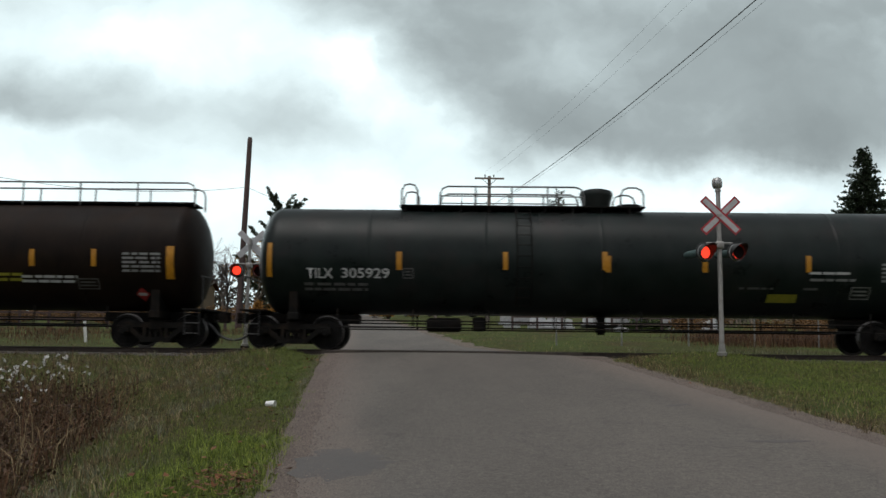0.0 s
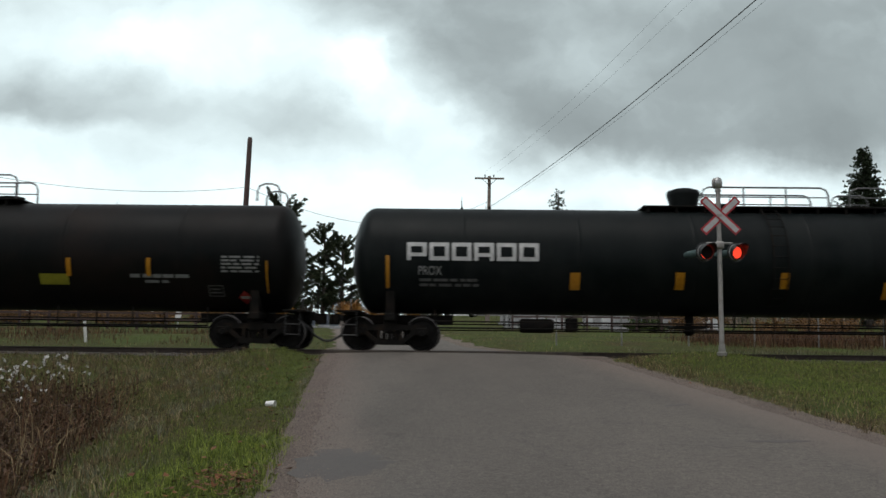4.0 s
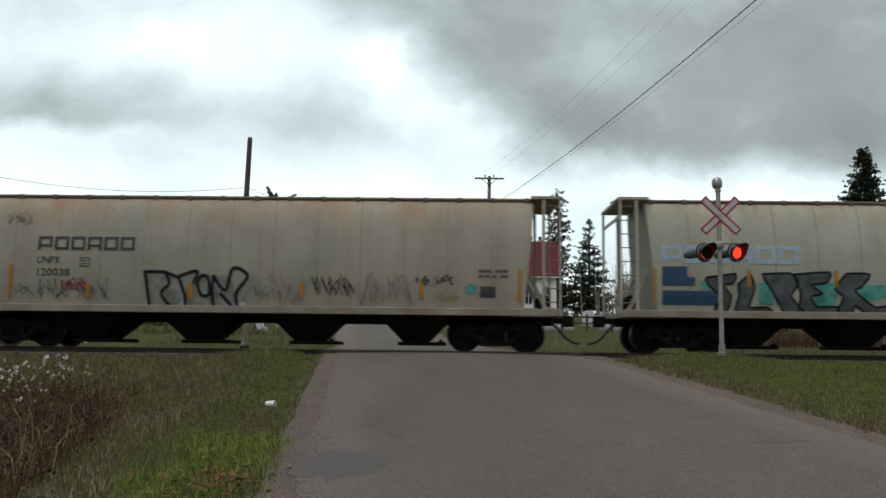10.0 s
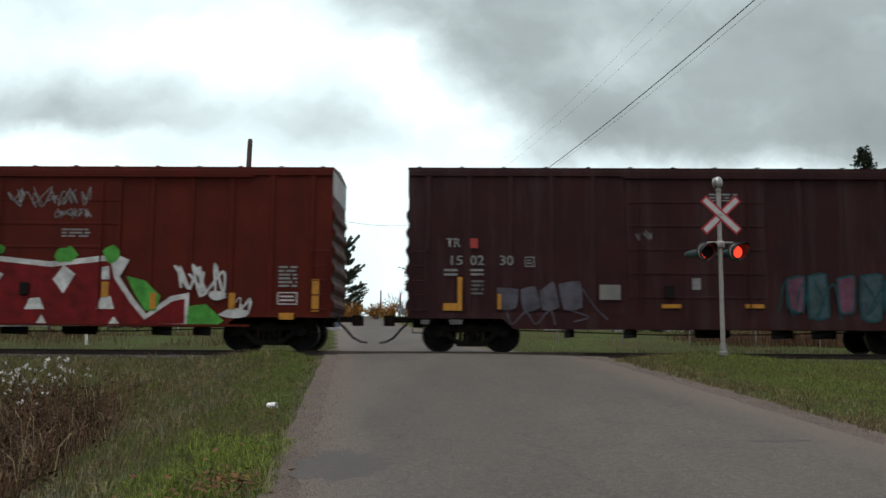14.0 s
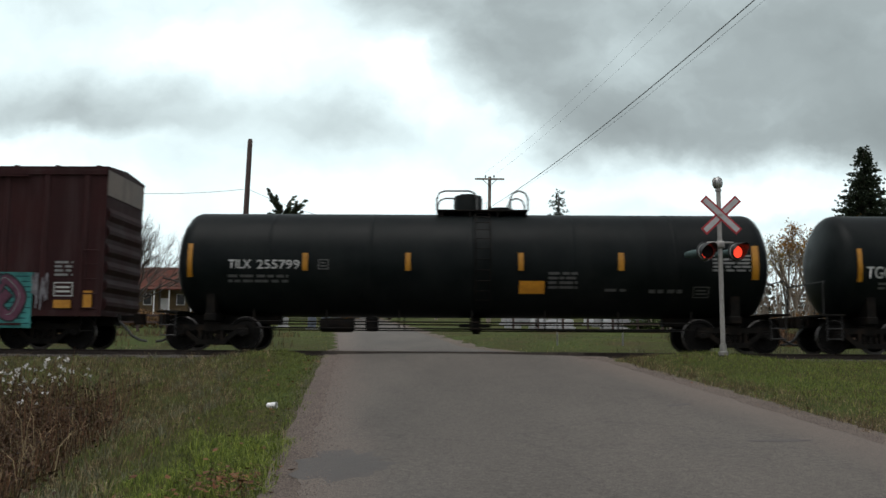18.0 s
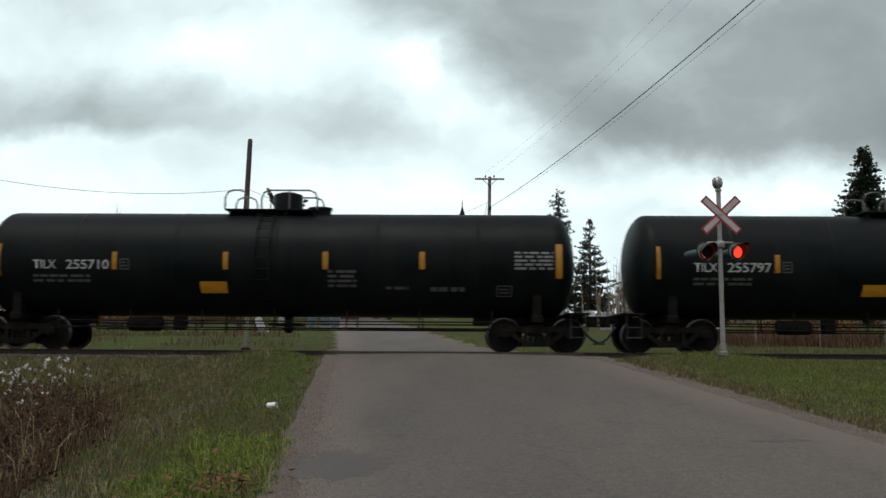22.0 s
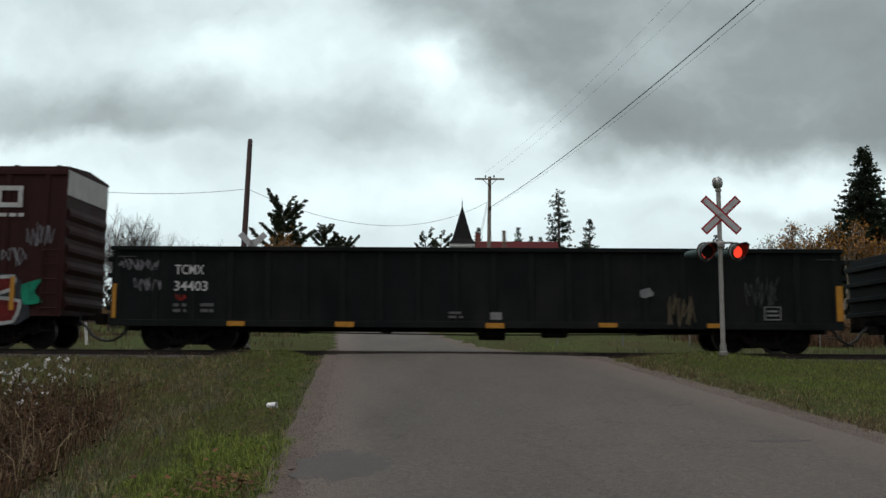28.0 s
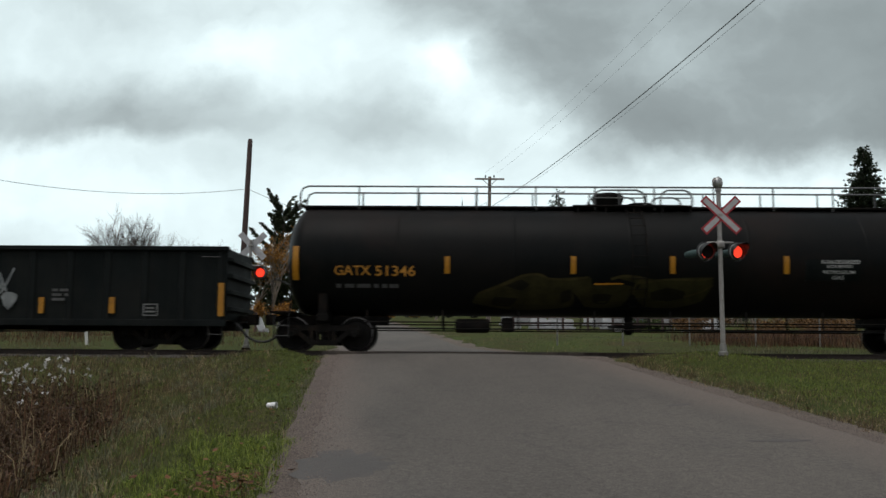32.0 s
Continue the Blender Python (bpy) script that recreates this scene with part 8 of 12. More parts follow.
    part("brake_rod", Geo().tube([(-h + 2.6, -0.7, 0.62), (-1, -0.7, 0.5), (2, -0.7, 0.52), (h - 2.6, -0.7, 0.62)], 0.018, 5), M["dark_pipe"], car)
    g = Geo()
    for x in (-h * 0.42, -h * 0.2, h * 0.35, h * 0.5):
        g.box(x - 0.05, x + 0.05, -0.75, 0.75, 0.42, 0.68)
    part("cross_bearer", g, M["steel_dark"], car)
    tc = h - 1.75
    add_truck(car, -tc, X0)
    add_truck(car, tc, X0)
    add_ends(car, h + 0.35)
    TRAIN.append((car, X0))
    return car, Side(car, lambda z: W + 0.05)


# ---- gondolas ----
def stake(car, x, top, lean, label="rusty steel stake"):
    """A stake that stands in the far side of an open car."""
    part("stake", Geo().tube([(x - lean * 0.5, 1.3, 0.9), (x, 1.3, 2.0), (x + lean, 1.32, top)], 0.055, 6), M["rust_roof"], car, label)


def gondola(X0, L, label):
    car = thing("gondola_car", label, "gondola", "freight cars of the train")
    h, W, z0, z1 = L / 2, 1.46, 0.72, 2.84
    for s in (-1, 1):
        part("side_wall", Geo().box(-h, h, min(s * (W - 0.04), s * W), max(s * (W - 0.04), s * W), z0, z1 - 0.1), M["gondola"], car, "dark steel side sheet")
        part("top_chord", Geo().box(-h - 0.03, h + 0.03, min(s * (W - 0.1), s * (W + 0.11)), max(s * (W - 0.1), s * (W + 0.11)), z1 - 0.12, z1, 0.015), M["gondola"], car)
        part("bottom_chord", Geo().box(-h, h, min(s * (W + 0.002), s * (W + 0.06)), max(s * (W + 0.002), s * (W + 0.06)), z0 - 0.08, z0 + 0.1, 0.01), M["gondola"], car)
        a, b = sorted((s * (h - 0.08), s * h))
        ed = part("end_wall", Geo().box(a, b, -W + 0.04, W - 0.04, z0 + 0.1, z1 - 0.05), M["gondola"], car)
        for k in range(4):
            z = z0 + 0.35 + k * 0.45
            a, b = sorted((s * h, s * (h + 0.14)))
            part("end_rib", Geo().box(a, b, -W + 0.02, W - 0.02, z, z + 0.13, 0.02), M["gondola"], ed)
        part("end_step", Geo().tube([(s * (h - 0.5), -W, z0), (s * (h - 0.5), -W - 0.02, 0.42), (s * (h - 0.1), -W - 0.02, 0.42), (s * (h - 0.1), -W, z0)], 0.02, 5), M["dark_pipe"], car)
        part("stake_pocket", Geo().tube([(s * (h - 0.7), -W - 0.1, z1 - 0.3), (s * (h - 0.2), -W - 0.1, z1 - 0.3)], 0.016, 4), M["dark_pipe"], car)
    post = shared("gondola_post", lambda: Geo().prism([(-0.11, -W), (-0.07, -W - 0.05), (0.07, -W - 0.05), (0.11, -W)], z0 + 0.02, z1 - 0.12, "xy").mesh("side_post", M["gondola"]))
    for x in np.linspace(-h + 0.2, h - 0.2, 20):
        part("side_post", post, None, car, at=pose(x, 0, 0))
        part("side_post", post, None, car, at=pose(x, 0, 0, 0, 0, 180))
    part("floor", Geo().box(-h + 0.08, h - 0.08, -W + 0.04, W - 0.04, z0 + 0.1, z0 + 0.18), M["rust_roof"], car)
    part("centre_sill", Geo().box(-h, h, -0.35, 0.35, 0.55, z0 + 0.1), M["steel_dark"], car)
    g = Geo()
    for x in (-h * 0.5, -h * 0.25, 0.15, h * 0.25, h * 0.5):
        g.box(x - 0.06, x + 0.06, -1.3, 1.3, 0.5, z0)
    part("cross_bearer", g, M["steel_dark"], car)
    part("brake_cylinder", Geo().lathe([(0.0, -0.4), (0.18, -0.36), (0.18, 0.36), (0.0, 0.4)], 16, "x", (0.5, -0.8, 0.5)), M["steel_dark"], car, smooth=True)
    part("brake_valve", Geo().box(1.9, 2.6, -0.9, -0.5, 0.4, 0.68, 0.04), M["steel_dark"], car)
    part("brake_rod", Geo().tube([(-h + 3.2, -1.0, 0.52), (0, -0.95, 0.46), (h - 3.2, -1.0, 0.52)], 0.018, 5), M["dark_pipe"], car)
    tc = h - 2.0
    add_truck(car, -tc, X0)
    add_truck(car, tc, X0)
    add_ends(car, h + 0.2)
    TRAIN.append((car, X0))
    return car, Side(car, lambda z: W + 0.064 if z < 0.85 else W + 0.052)


# ---- the train, car by car ----
PALETTE = {"silverdim": (0.21, 0.22, 0.208), "maroon": (0.07, 0.012, 0.014), "silver": (0.25, 0.262, 0.258), "umber": (0.09, 0.05, 0.03), "tan": (0.36, 0.22, 0.1),
           "ink": (0.012, 0.014, 0.016), "ink2": (0.03, 0.035, 0.04), "inkgrey": (0.05, 0.055, 0.055), "scarlet": (0.26, 0.022, 0.02), "crimson": (0.135, 0.008, 0.009), "crimsondim": (0.075, 0.009, 0.014),
           "slate": (0.09, 0.1, 0.105), "slate2": (0.22, 0.22, 0.2), "slate3": (0.05, 0.06, 0.065), "teal": (0.09, 0.30, 0.27), "green": (0.07, 0.30, 0.05), "emerald": (0.01, 0.22, 0.13),
           "white": (0.52, 0.54, 0.53), "pale": (0.2, 0.215, 0.215), "pink": (0.4, 0.12, 0.22), "rust": (0.22, 0.115, 0.05), "faded": (0.075, 0.072, 0.088), "faded2": (0.17, 0.165, 0.18),
           "pinkgrey": (0.12, 0.05, 0.08), "tealgrey": (0.07, 0.17, 0.18), "tealdark": (0.012, 0.06, 0.07), "sand": (0.27, 0.20, 0.12), "sand2": (0.16, 0.13, 0.12), "sanddim": (0.085, 0.07, 0.045),
           "mist": (0.2, 0.235, 0.215), "bluedim": (0.035, 0.095, 0.13), "cream2": (0.17, 0.165, 0.135), "paleblue": (0.17, 0.24, 0.26), "navy": (0.02, 0.06, 0.13), "tealdim": (0.012, 0.075, 0.08), "olivedark": (0.012, 0.011, 0.006), "oliveline": (0.05, 0.042, 0.014), "olive": (0.032, 0.03, 0.01), "darkgreen": (0.012, 0.045, 0.035), "tealfade": (0.045, 0.075, 0.085), "scarletdim": (0.115, 0.013, 0.012),
           "sanddark": (0.0143, 0.01328, 0.01012), "sandline": (0.075, 0.07, 0.055), "umberdark": (0.02, 0.013, 0.01), "rimwhite": (0.38, 0.4, 0.4)}
P = {k: paint("spray_paint_" + k, c) for k, c in PALETTE.items()}
M["tealpaint"] = paint("turquoise_spray_paint", (0.045, 0.21, 0.2))

def build_train():
    long_hoops = []
    s = tank_car(-16.7, 19.0, 1.55, 2.58, "brown_black", "rusty brown-black tank car with long top rails", [], (-1.6, 1.6), (0, 0.45, 0.55, "tub"), True)[1]
    s.panel("reflector", 8.72, 8.93, 1.88, 2.78, M["yellow"], 0.034, label="long yellow reflective strip")
    s.panel("reflector", 4.93, 5.07, 2.2, 2.66, M["yellow"], 0.034, label="short yellow reflective strip")
    s.panel("reflector", 6.65, 6.78, 2.21, 2.68, M["yellow"], 0.034, label="short yellow reflective strip")
    s.bars("stencilling", 7.5, 8.55, 2.04, 2.62, M["grey_letter"], 5)
    s.bars("stencilling", 4.68, 6.23, 1.73, 1.98, M["white_letter"], 2)
    s.data_box(6.22, 6.82, 1.59, 1.88, M["dim_letter"])
    s.bars("stencilling", 4.02, 4.7, 1.76, 2.04, M["lime_panel"], 2)
    diamond(s, 7.98, 1.47, 0.19, M["red_sign"])
    s = tank_car(4.02, 19.34, 1.53, 2.54, "green_black", "glossy green-black tank car with a top walkway", [(-5.6, -5.15, 0.62, True, 0), (-4.5, -0.4, 0.56, True, 3), (0.65, 1.3, 0.56, True, 0)], (-5.65, 1.35), (0.05, 0.48, 0.6, "tub"))[1]
    s.text("TILX", -8.13, -7.41, 1.95, 2.22, M["white_letter"])
    s.text("305929", -7.17, -5.86, 1.96, 2.23, M["white_letter"])
    s.bars("stencilling", -8.2, -6.45, 1.59, 1.86, M["dim_letter"], 2)
    s.data_box(-5.49, -5.19, 1.96, 2.24, M["dim_letter"])
    s.panel("reflector", -9.22, -9.09, 1.97, 2.91, M["yellow"], 0.034, label="long yellow reflective strip")
    s.panel("reflector", 8.96, 9.12, 1.99, 2.92, M["yellow"], 0.034, label="long yellow reflective strip")
    s.panel("reflector", -5.66, -5.52, 2.19, 2.69, M["yellow"], 0.034, label="short yellow reflective strip")
    s.panel("reflector", -2.74, -2.61, 2.22, 2.71, M["yellow"], 0.034, label="short yellow reflective strip")
    s.panel("reflector", -0.03, 0.11, 2.24, 2.74, M["yellow"], 0.034, label="short yellow reflective strip")
    s.panel("reflector", 0.06, 0.2, 2.18, 2.63, M["yellow"], 0.034, label="short yellow reflective strip")
    s.panel("reflector", 2.7, 2.83, 2.2, 2.65, M["yellow"], 0.034, label="short yellow reflective strip")
    s.panel("reflector", 5.51, 5.64, 2.23, 2.68, M["yellow"], 0.034, label="short yellow reflective strip")
    s.bars("stencilling", 7.56, 8.68, 1.96, 2.51, M["grey_letter"], 5)
    s.panel("stencil_panel", 4.54, 5.35, 1.42, 1.64, M["lime_panel"])
    s.bars("stencilling", 3.73, 4.65, 1.74, 1.84, M["dim_letter"], 1)
    s.bars("stencilling", 5.48, 5.96, 1.73, 1.84, M["dim_letter"], 1)
    s.bars("stencilling", 5.6, 6.74, 2.15, 2.27, M["white_letter"], 1)
    s.bars("stencilling", 5.64, 6.86, 1.97, 2.09, M["grey_letter"], 1)
    s.data_box(6.78, 7.31, 1.52, 1.85, M["grey_letter"])
    diamond(s, 8.42, 1.4, 0.19, M["red_sign"])
    s = tank_car(24.86, 19.06, 1.54, 2.58, "black_paint", "black tank car with a white maker's mark and walkway", [(-1.1, -0.55, 0.56, True, 0), (0.4, 4.0, 0.56, True, 2), (4.65, 5.05, 0.56, True, 0)], (-1.25, 5.05), (0.05, 0.48, 0.6, "tub"))[1]
    s.blocks([1] * 6, -8.29, -4.65, 2.61, 3.12, M["white_letter"], "mark_shape", True, "maker's mark of plain block shapes")
    s.text("PROX 92270", -7.85, -6.16, 2.03, 2.3, M["grey_letter"])
    s.bars("stencilling", -7.83, -6.19, 1.7, 1.97, M["dim_letter"], 2)
    s.panel("reflector", -8.77, -8.64, 1.66, 2.54, M["yellow"], 0.034, label="long yellow reflective strip")
    s.panel("reflector", -5.12, -4.99, 2.07, 2.54, M["yellow"], 0.034, label="short yellow reflective strip")
    s.panel("reflector", -2.35, -2.23, 2.1, 2.57, M["yellow"], 0.034, label="short yellow reflective strip")
    s.panel("reflector", 0.43, 0.56, 2.12, 2.6, M["yellow"], 0.034, label="short yellow reflective strip")
    s.panel("stencil_panel", -3.13, -2.4, 1.57, 1.84, M["lime_panel"])
    s.data_box(-4.85, -4.56, 2.01, 2.32, M["dim_letter"])
    s.panel("reflector", 0.47, 0.61, 2.09, 2.53, M["yellow"], 0.034, label="short yellow reflective strip")
    s.panel("reflector", 2.68, 2.81, 2.11, 2.55, M["yellow"], 0.034, label="short yellow reflective strip")
    s.panel("reflector", 4.97, 5.11, 2.13, 2.58, M["yellow"], 0.034, label="short yellow reflective strip")
    s.panel("reflector", 8.67, 8.78, 1.66, 2.53, M["yellow"], 0.034, label="long yellow reflective strip")
    s.bars("stencilling", 7.3, 8.41, 2.0, 2.58, M["grey_letter"], 5)
    s.bars("stencilling", 5.3, 6.8, 1.97, 2.1, M["grey_letter"], 1)
    s.bars("stencilling", 5.3, 6.18, 1.85, 1.95, M["grey_letter"], 1)
    s.panel("stencil_panel", 5.52, 6.1, 1.64, 1.79, M["red_sign"])
    s.data_box(6.64, 7.1, 1.52, 1.8, M["grey_letter"])
    diamond(s, 8.18, 1.43, 0.19, M["red_sign"])
    s = tank_car(45.33, 19.3, 1.56, 2.6, "patched_black", "patchy black tank car with a white maker's mark", [(-1.3, 1.4, 0.7, True, 3), (-9.05, -8.4, 0.5, False, 0), (8.35, 9.0, 0.5, False, 0)], (-1.45, 1.5), (0, 0.5, 0.42, "drum"))[1]
    s.blocks([1] * 6, -7.78, -3.93, 2.3, 2.87, M["white_letter"], "mark_shape", True, "maker's mark of plain block shapes")
    s.text("PROX 30265", -7.8, -6.25, 1.91, 2.2, M["grey_letter"])
    s.bars("stencilling", -7.82, -6.18, 1.56, 1.83, M["dim_letter"], 2)
    s.data_box(-5.92, -5.66, 1.93, 2.2, M["dim_letter"])
    s.panel("reflector", -6.1, -5.94, 1.85, 2.34, M["yellow"], 0.034, label="short yellow reflective strip")
    s.panel("reflector", -3.21, -3.07, 1.88, 2.36, M["yellow"], 0.034, label="short yellow reflective strip")
    s.panel("reflector", 0.01, 0.14, 1.91, 2.39, M["yellow"], 0.034, label="short yellow reflective strip")
    s.panel("reflector", 3.33, 3.45, 1.94, 2.43, M["yellow"], 0.034, label="short yellow reflective strip")
    s.panel("reflector", 5.55, 5.66, 1.96, 2.45, M["yellow"], 0.034, label="short yellow reflective strip")
    s.panel("reflector", -9.06, -8.83, 1.58, 2.37, M["yellow"], 0.034, label="long yellow reflective strip")
    s.panel("reflector", 8.85, 8.89, 1.53, 2.4, M["yellow"], 0.034, label="long yellow reflective strip")
    s.panel("stencil_panel", 2.56, 3.36, 1.71, 2.0, M["lime_panel"])
    s.bars("stencilling", 5.08, 6.71, 1.88, 2.05, M["grey_letter"], 1)
    s.bars("stencilling", 5.48, 6.14, 1.75, 1.88, M["grey_letter"], 1)
    s.bars("stencilling", 0.04, 0.35, 2.96, 3.16, M["grey_letter"], 1)
    s.bars("stencilling", 0.03, 0.52, 1.66, 1.78, M["grey_letter"], 1)
    s.bars("stencilling", 7.61, 8.66, 2.06, 2.55, M["grey_letter"], 5)
    s.data_box(7.21, 7.64, 1.43, 1.73, M["dim_letter"])
    diamond(s, 8.21, 1.41, 0.19, M["red_sign"])
    s = tank_car(65.97, 19.07, 1.53, 2.58, "black_paint", "black tank car with a white maker's mark and walkway", [(0.4, 4.0, 0.56, True, 2), (4.6, 5.7, 0.56, True, 0)], (-1.25, 5.8), (0.05, 0.48, 0.6, "tub"))[1]
    s.blocks([1] * 6, -7.92, -4.30, 2.46, 2.96, M["white_letter"], "mark_shape", True, "maker's mark of plain block shapes")
    s.text("PROX", -7.60, -6.95, 2.06, 2.31, M["grey_letter"])
    s.bars("stencilling", -7.57, -5.94, 1.73, 2.0, M["dim_letter"], 2)
    s.panel("reflector", -8.49, -8.40, 1.7, 2.58, M["yellow"], 0.034, label="long yellow reflective strip")
    s.panel("reflector", 5.12, 5.35, 1.53, 1.97, M["yellow"], 0.034, label="short yellow reflective strip")
    s.panel("reflector", 2.31, 2.53, 1.76, 2.21, M["yellow"], 0.034, label="short yellow reflective strip")
    s.panel("reflector", -0.56, -0.32, 1.73, 2.19, M["yellow"], 0.034, label="short yellow reflective strip")
    s.panel("reflector", -3.44, -3.17, 1.7, 2.16, M["yellow"], 0.034, label="short yellow reflective strip")
    s.panel("reflector", 8.42, 8.63, 1.58, 2.43, M["yellow"], 0.034, label="long yellow reflective strip")
    s.bars("stencilling", 5.67, 7.27, 2.09, 2.23, M["grey_letter"], 1)
    s.bars("stencilling", 7.26, 8.33, 2.08, 2.58, M["grey_letter"], 5)
    s.data_box(6.39, 6.82, 1.6, 1.88, M["dim_letter"])
    diamond(s, 7.72, 1.39, 0.19, M["red_sign"])
    s = ridged_hopper(83.47, 12.5, "dusty beige two-bay covered hopper with cream ridges")[1]
    s.text("OFDX", -4.64, -3.93, 2.23, 2.45, M["dark_letter"])
    s.text("60854", -3.71, -2.81, 2.24, 2.47, M["dark_letter"])
    s.panel("stencil_panel", -0.8, -0.03, 2.22, 2.54, M["pale_placard"], label="pale yellow placard")
    s.bars("placard_lines", -0.72, -0.1, 2.27, 2.49, M["dark_letter"], 2, 0.3)
    s.blocks([1] * 5, 3.6, 5.11, 2.76, 3.31, M["grey_letter"], "mark_shape", True, "maker's mark of plain block shapes")
    s.bars("stencilling", 3.56, 4.92, 2.37, 2.56, M["white_letter"], 1)
    s.panel("stencil_panel", 2.79, 3.33, 1.66, 1.95, M["dark_letter"])
    s.panel("stencil_panel", -0.58, -0.31, 1.8, 1.94, M["white_letter"])
    s.panel("reflector", -3.01, -2.55, 0.97, 1.13, M["yellow"], 0.034, label="yellow reflective patch")
    s.panel("reflector", -0.41, 0.09, 1.0, 1.16, M["yellow"], 0.034, label="yellow reflective patch")
    s.panel("reflector", 1.91, 2.42, 0.97, 1.15, M["yellow"], 0.034, label="yellow reflective patch")
    s.panel("stencil_panel", -5.19, -4.63, 0.99, 1.29, M["blue_letter"])
    s.panel("stencil_panel", 3.97, 4.55, 1.0, 1.26, M["blue_letter"])
    diamond(s, 5.12, 1.75, 0.2, M["yellow"])
    s = tank_car(96.54, 11.47, 1.55, 2.58, "black_paint", "short black tank car with amber lettering", [(-2.2, -1.0, 0.56, True, 0), (-0.4, 1.1, 0.56, True, 1)], (-2.25, 0.9), (-0.45, 0.5, 0.55, "round"))[1]
    s.text("UTLX", -3.88, -2.93, 1.96, 2.2, M["orange_letter"])
    s.text("600733", -2.84, -1.85, 1.95, 2.19, M["orange_letter"])
    s.bars("stencilling", -3.91, -2.41, 1.63, 1.88, M["dim_letter"], 2)
    s.bars("stencilling", -2.15, -1.71, 2.84, 3.12, M["orange_letter"], 3)
    s.panel("reflector", -1.8, -1.66, 2.19, 2.64, M["yellow"], 0.034, label="short yellow reflective strip")
    s.panel("reflector", 0.25, 0.38, 2.21, 2.66, M["yellow"], 0.034, label="short yellow reflective strip")
    s.panel("reflector", 1.75, 1.88, 2.23, 2.68, M["yellow"], 0.034, label="short yellow reflective strip")
    s.panel("reflector", -4.88, -4.74, 1.96, 2.79, M["yellow"], 0.034, label="long yellow reflective strip")
    s.panel("reflector", 4.95, 5.08, 1.92, 2.85, M["yellow"], 0.034, label="long yellow reflective strip")
    s.bars("stencilling", 3.67, 4.78, 2.0, 2.55, M["grey_letter"], 5)
    s.bars("stencilling", 4.17, 4.75, 1.84, 1.97, M["orange_letter"], 1)
    s.data_box(2.9, 3.4, 1.6, 1.91, M["grey_letter"])
    s.panel("stencil_panel", -4.5, -4.29, 1.24, 1.36, M["white_letter"])
    s = tank_car(109.57, 10.48, 1.36, 2.2, "black_paint", "small black tank car with white lettering", [(-1.35, -0.1, 0.68, True, 0), (0.6, 1.55, 0.68, True, 0)], (-1.15, 1.5), (0.3, 0.3, 0.4, "drum"))[1]
    s.shape(blob(-4.1, 2.5, 0.19, 0.21, random.Random(6)), M["white_letter"], 0.011)
    s.blocks([1] * 6, -3.86, -1.3, 2.25, 2.62, M["white_letter"], "mark_shape", True, "maker's mark of plain block shapes")
    s.text("PROX 15065", -3.87, -1.87, 1.91, 2.19, M["white_letter"])
    s.bars("stencilling", -3.86, -2.22, 1.56, 1.83, M["grey_letter"], 2)
    s.panel("reflector", -4.54, -4.4, 1.45, 2.27, M["yellow"], 0.034, label="long yellow reflective strip")
    s.panel("reflector", 4.27, 4.34, 1.46, 2.25, M["yellow"], 0.034, label="long yellow reflective strip")
    s.panel("reflector", -1.71, -1.59, 1.82, 2.29, M["yellow"], 0.034, label="short yellow reflective strip")
    s.panel("reflector", -1.26, -1.14, 1.83, 2.29, M["yellow"], 0.034, label="short yellow reflective strip")
    s.panel("reflector", 1.32, 1.44, 1.85, 2.32, M["yellow"], 0.034, label="short yellow reflective strip")
    s.panel("reflector", 1.57, 1.69, 1.85, 2.32, M["yellow"], 0.034, label="short yellow reflective strip")
    s.panel("stencil_panel", 2.27, 2.94, 1.98, 2.36, M["orange_panel"], label="orange placard")
    s.bars("stencilling", 3.0, 4.02, 1.98, 2.52, M["grey_letter"], 5)
    s.data_box(2.99, 3.4, 1.55, 1.84, M["grey_letter"])
    s.bars("stencilling", 1.35, 2.09, 1.43, 1.84, M["dim_letter"], 3)
    diamond(s, 4.18, 1.34, 0.14, M["white_letter"])
    s.bars("stencilling", 1.2, 1.82, 2.67, 2.87, M["grey_letter"], 1)
    s = hopper_car(125.0, 17.0, "hopper_grey", "pale grey covered hopper with a grey and maroon graffiti piece")[1]
    s.panel("navy_bar", -7.08, -6.26, 2.27, 2.54, M["navy_panel"], label="navy blue painted bar")
    s.panel("navy_bar", -7.1, -5.93, 1.88, 2.13, M["navy_panel"], label="navy blue painted bar")
    s.panel("navy_bar", -7.1, -5.37, 1.5, 1.76, M["navy_panel"], label="navy blue painted bar")
    s.panel("graffiti_base", -4.01, 3.35, 1.01, 1.32, M["white_letter"], label="white painted baseline")
    letter(s, [(-3.98, 1.94), (-3.78, 2.38), (-3.48, 2.5), (-3.11, 2.25), (-2.88, 1.95), (-2.9, 1.55), (-3.12, 1.26), (-3.43, 1.24), (-3.33, 1), (-4.03, 0.99), (-4, 1.32), (-4.06, 1.67)], P["silver"], P["ink2"], 0.014, "silver spray-painted letter form with a dark rim")
    letter(s, [(-2.91, 1), (-2.8, 1.33), (-2.86, 1.68), (-2.8, 2.26), (-2.46, 2.48), (-2.14, 2.29), (-1.91, 1.96), (-1.84, 1.56), (-1.89, 1.3), (-1.58, 1.22), (-1.62, 1)], P["silver"], P["ink2"], 0.0152)
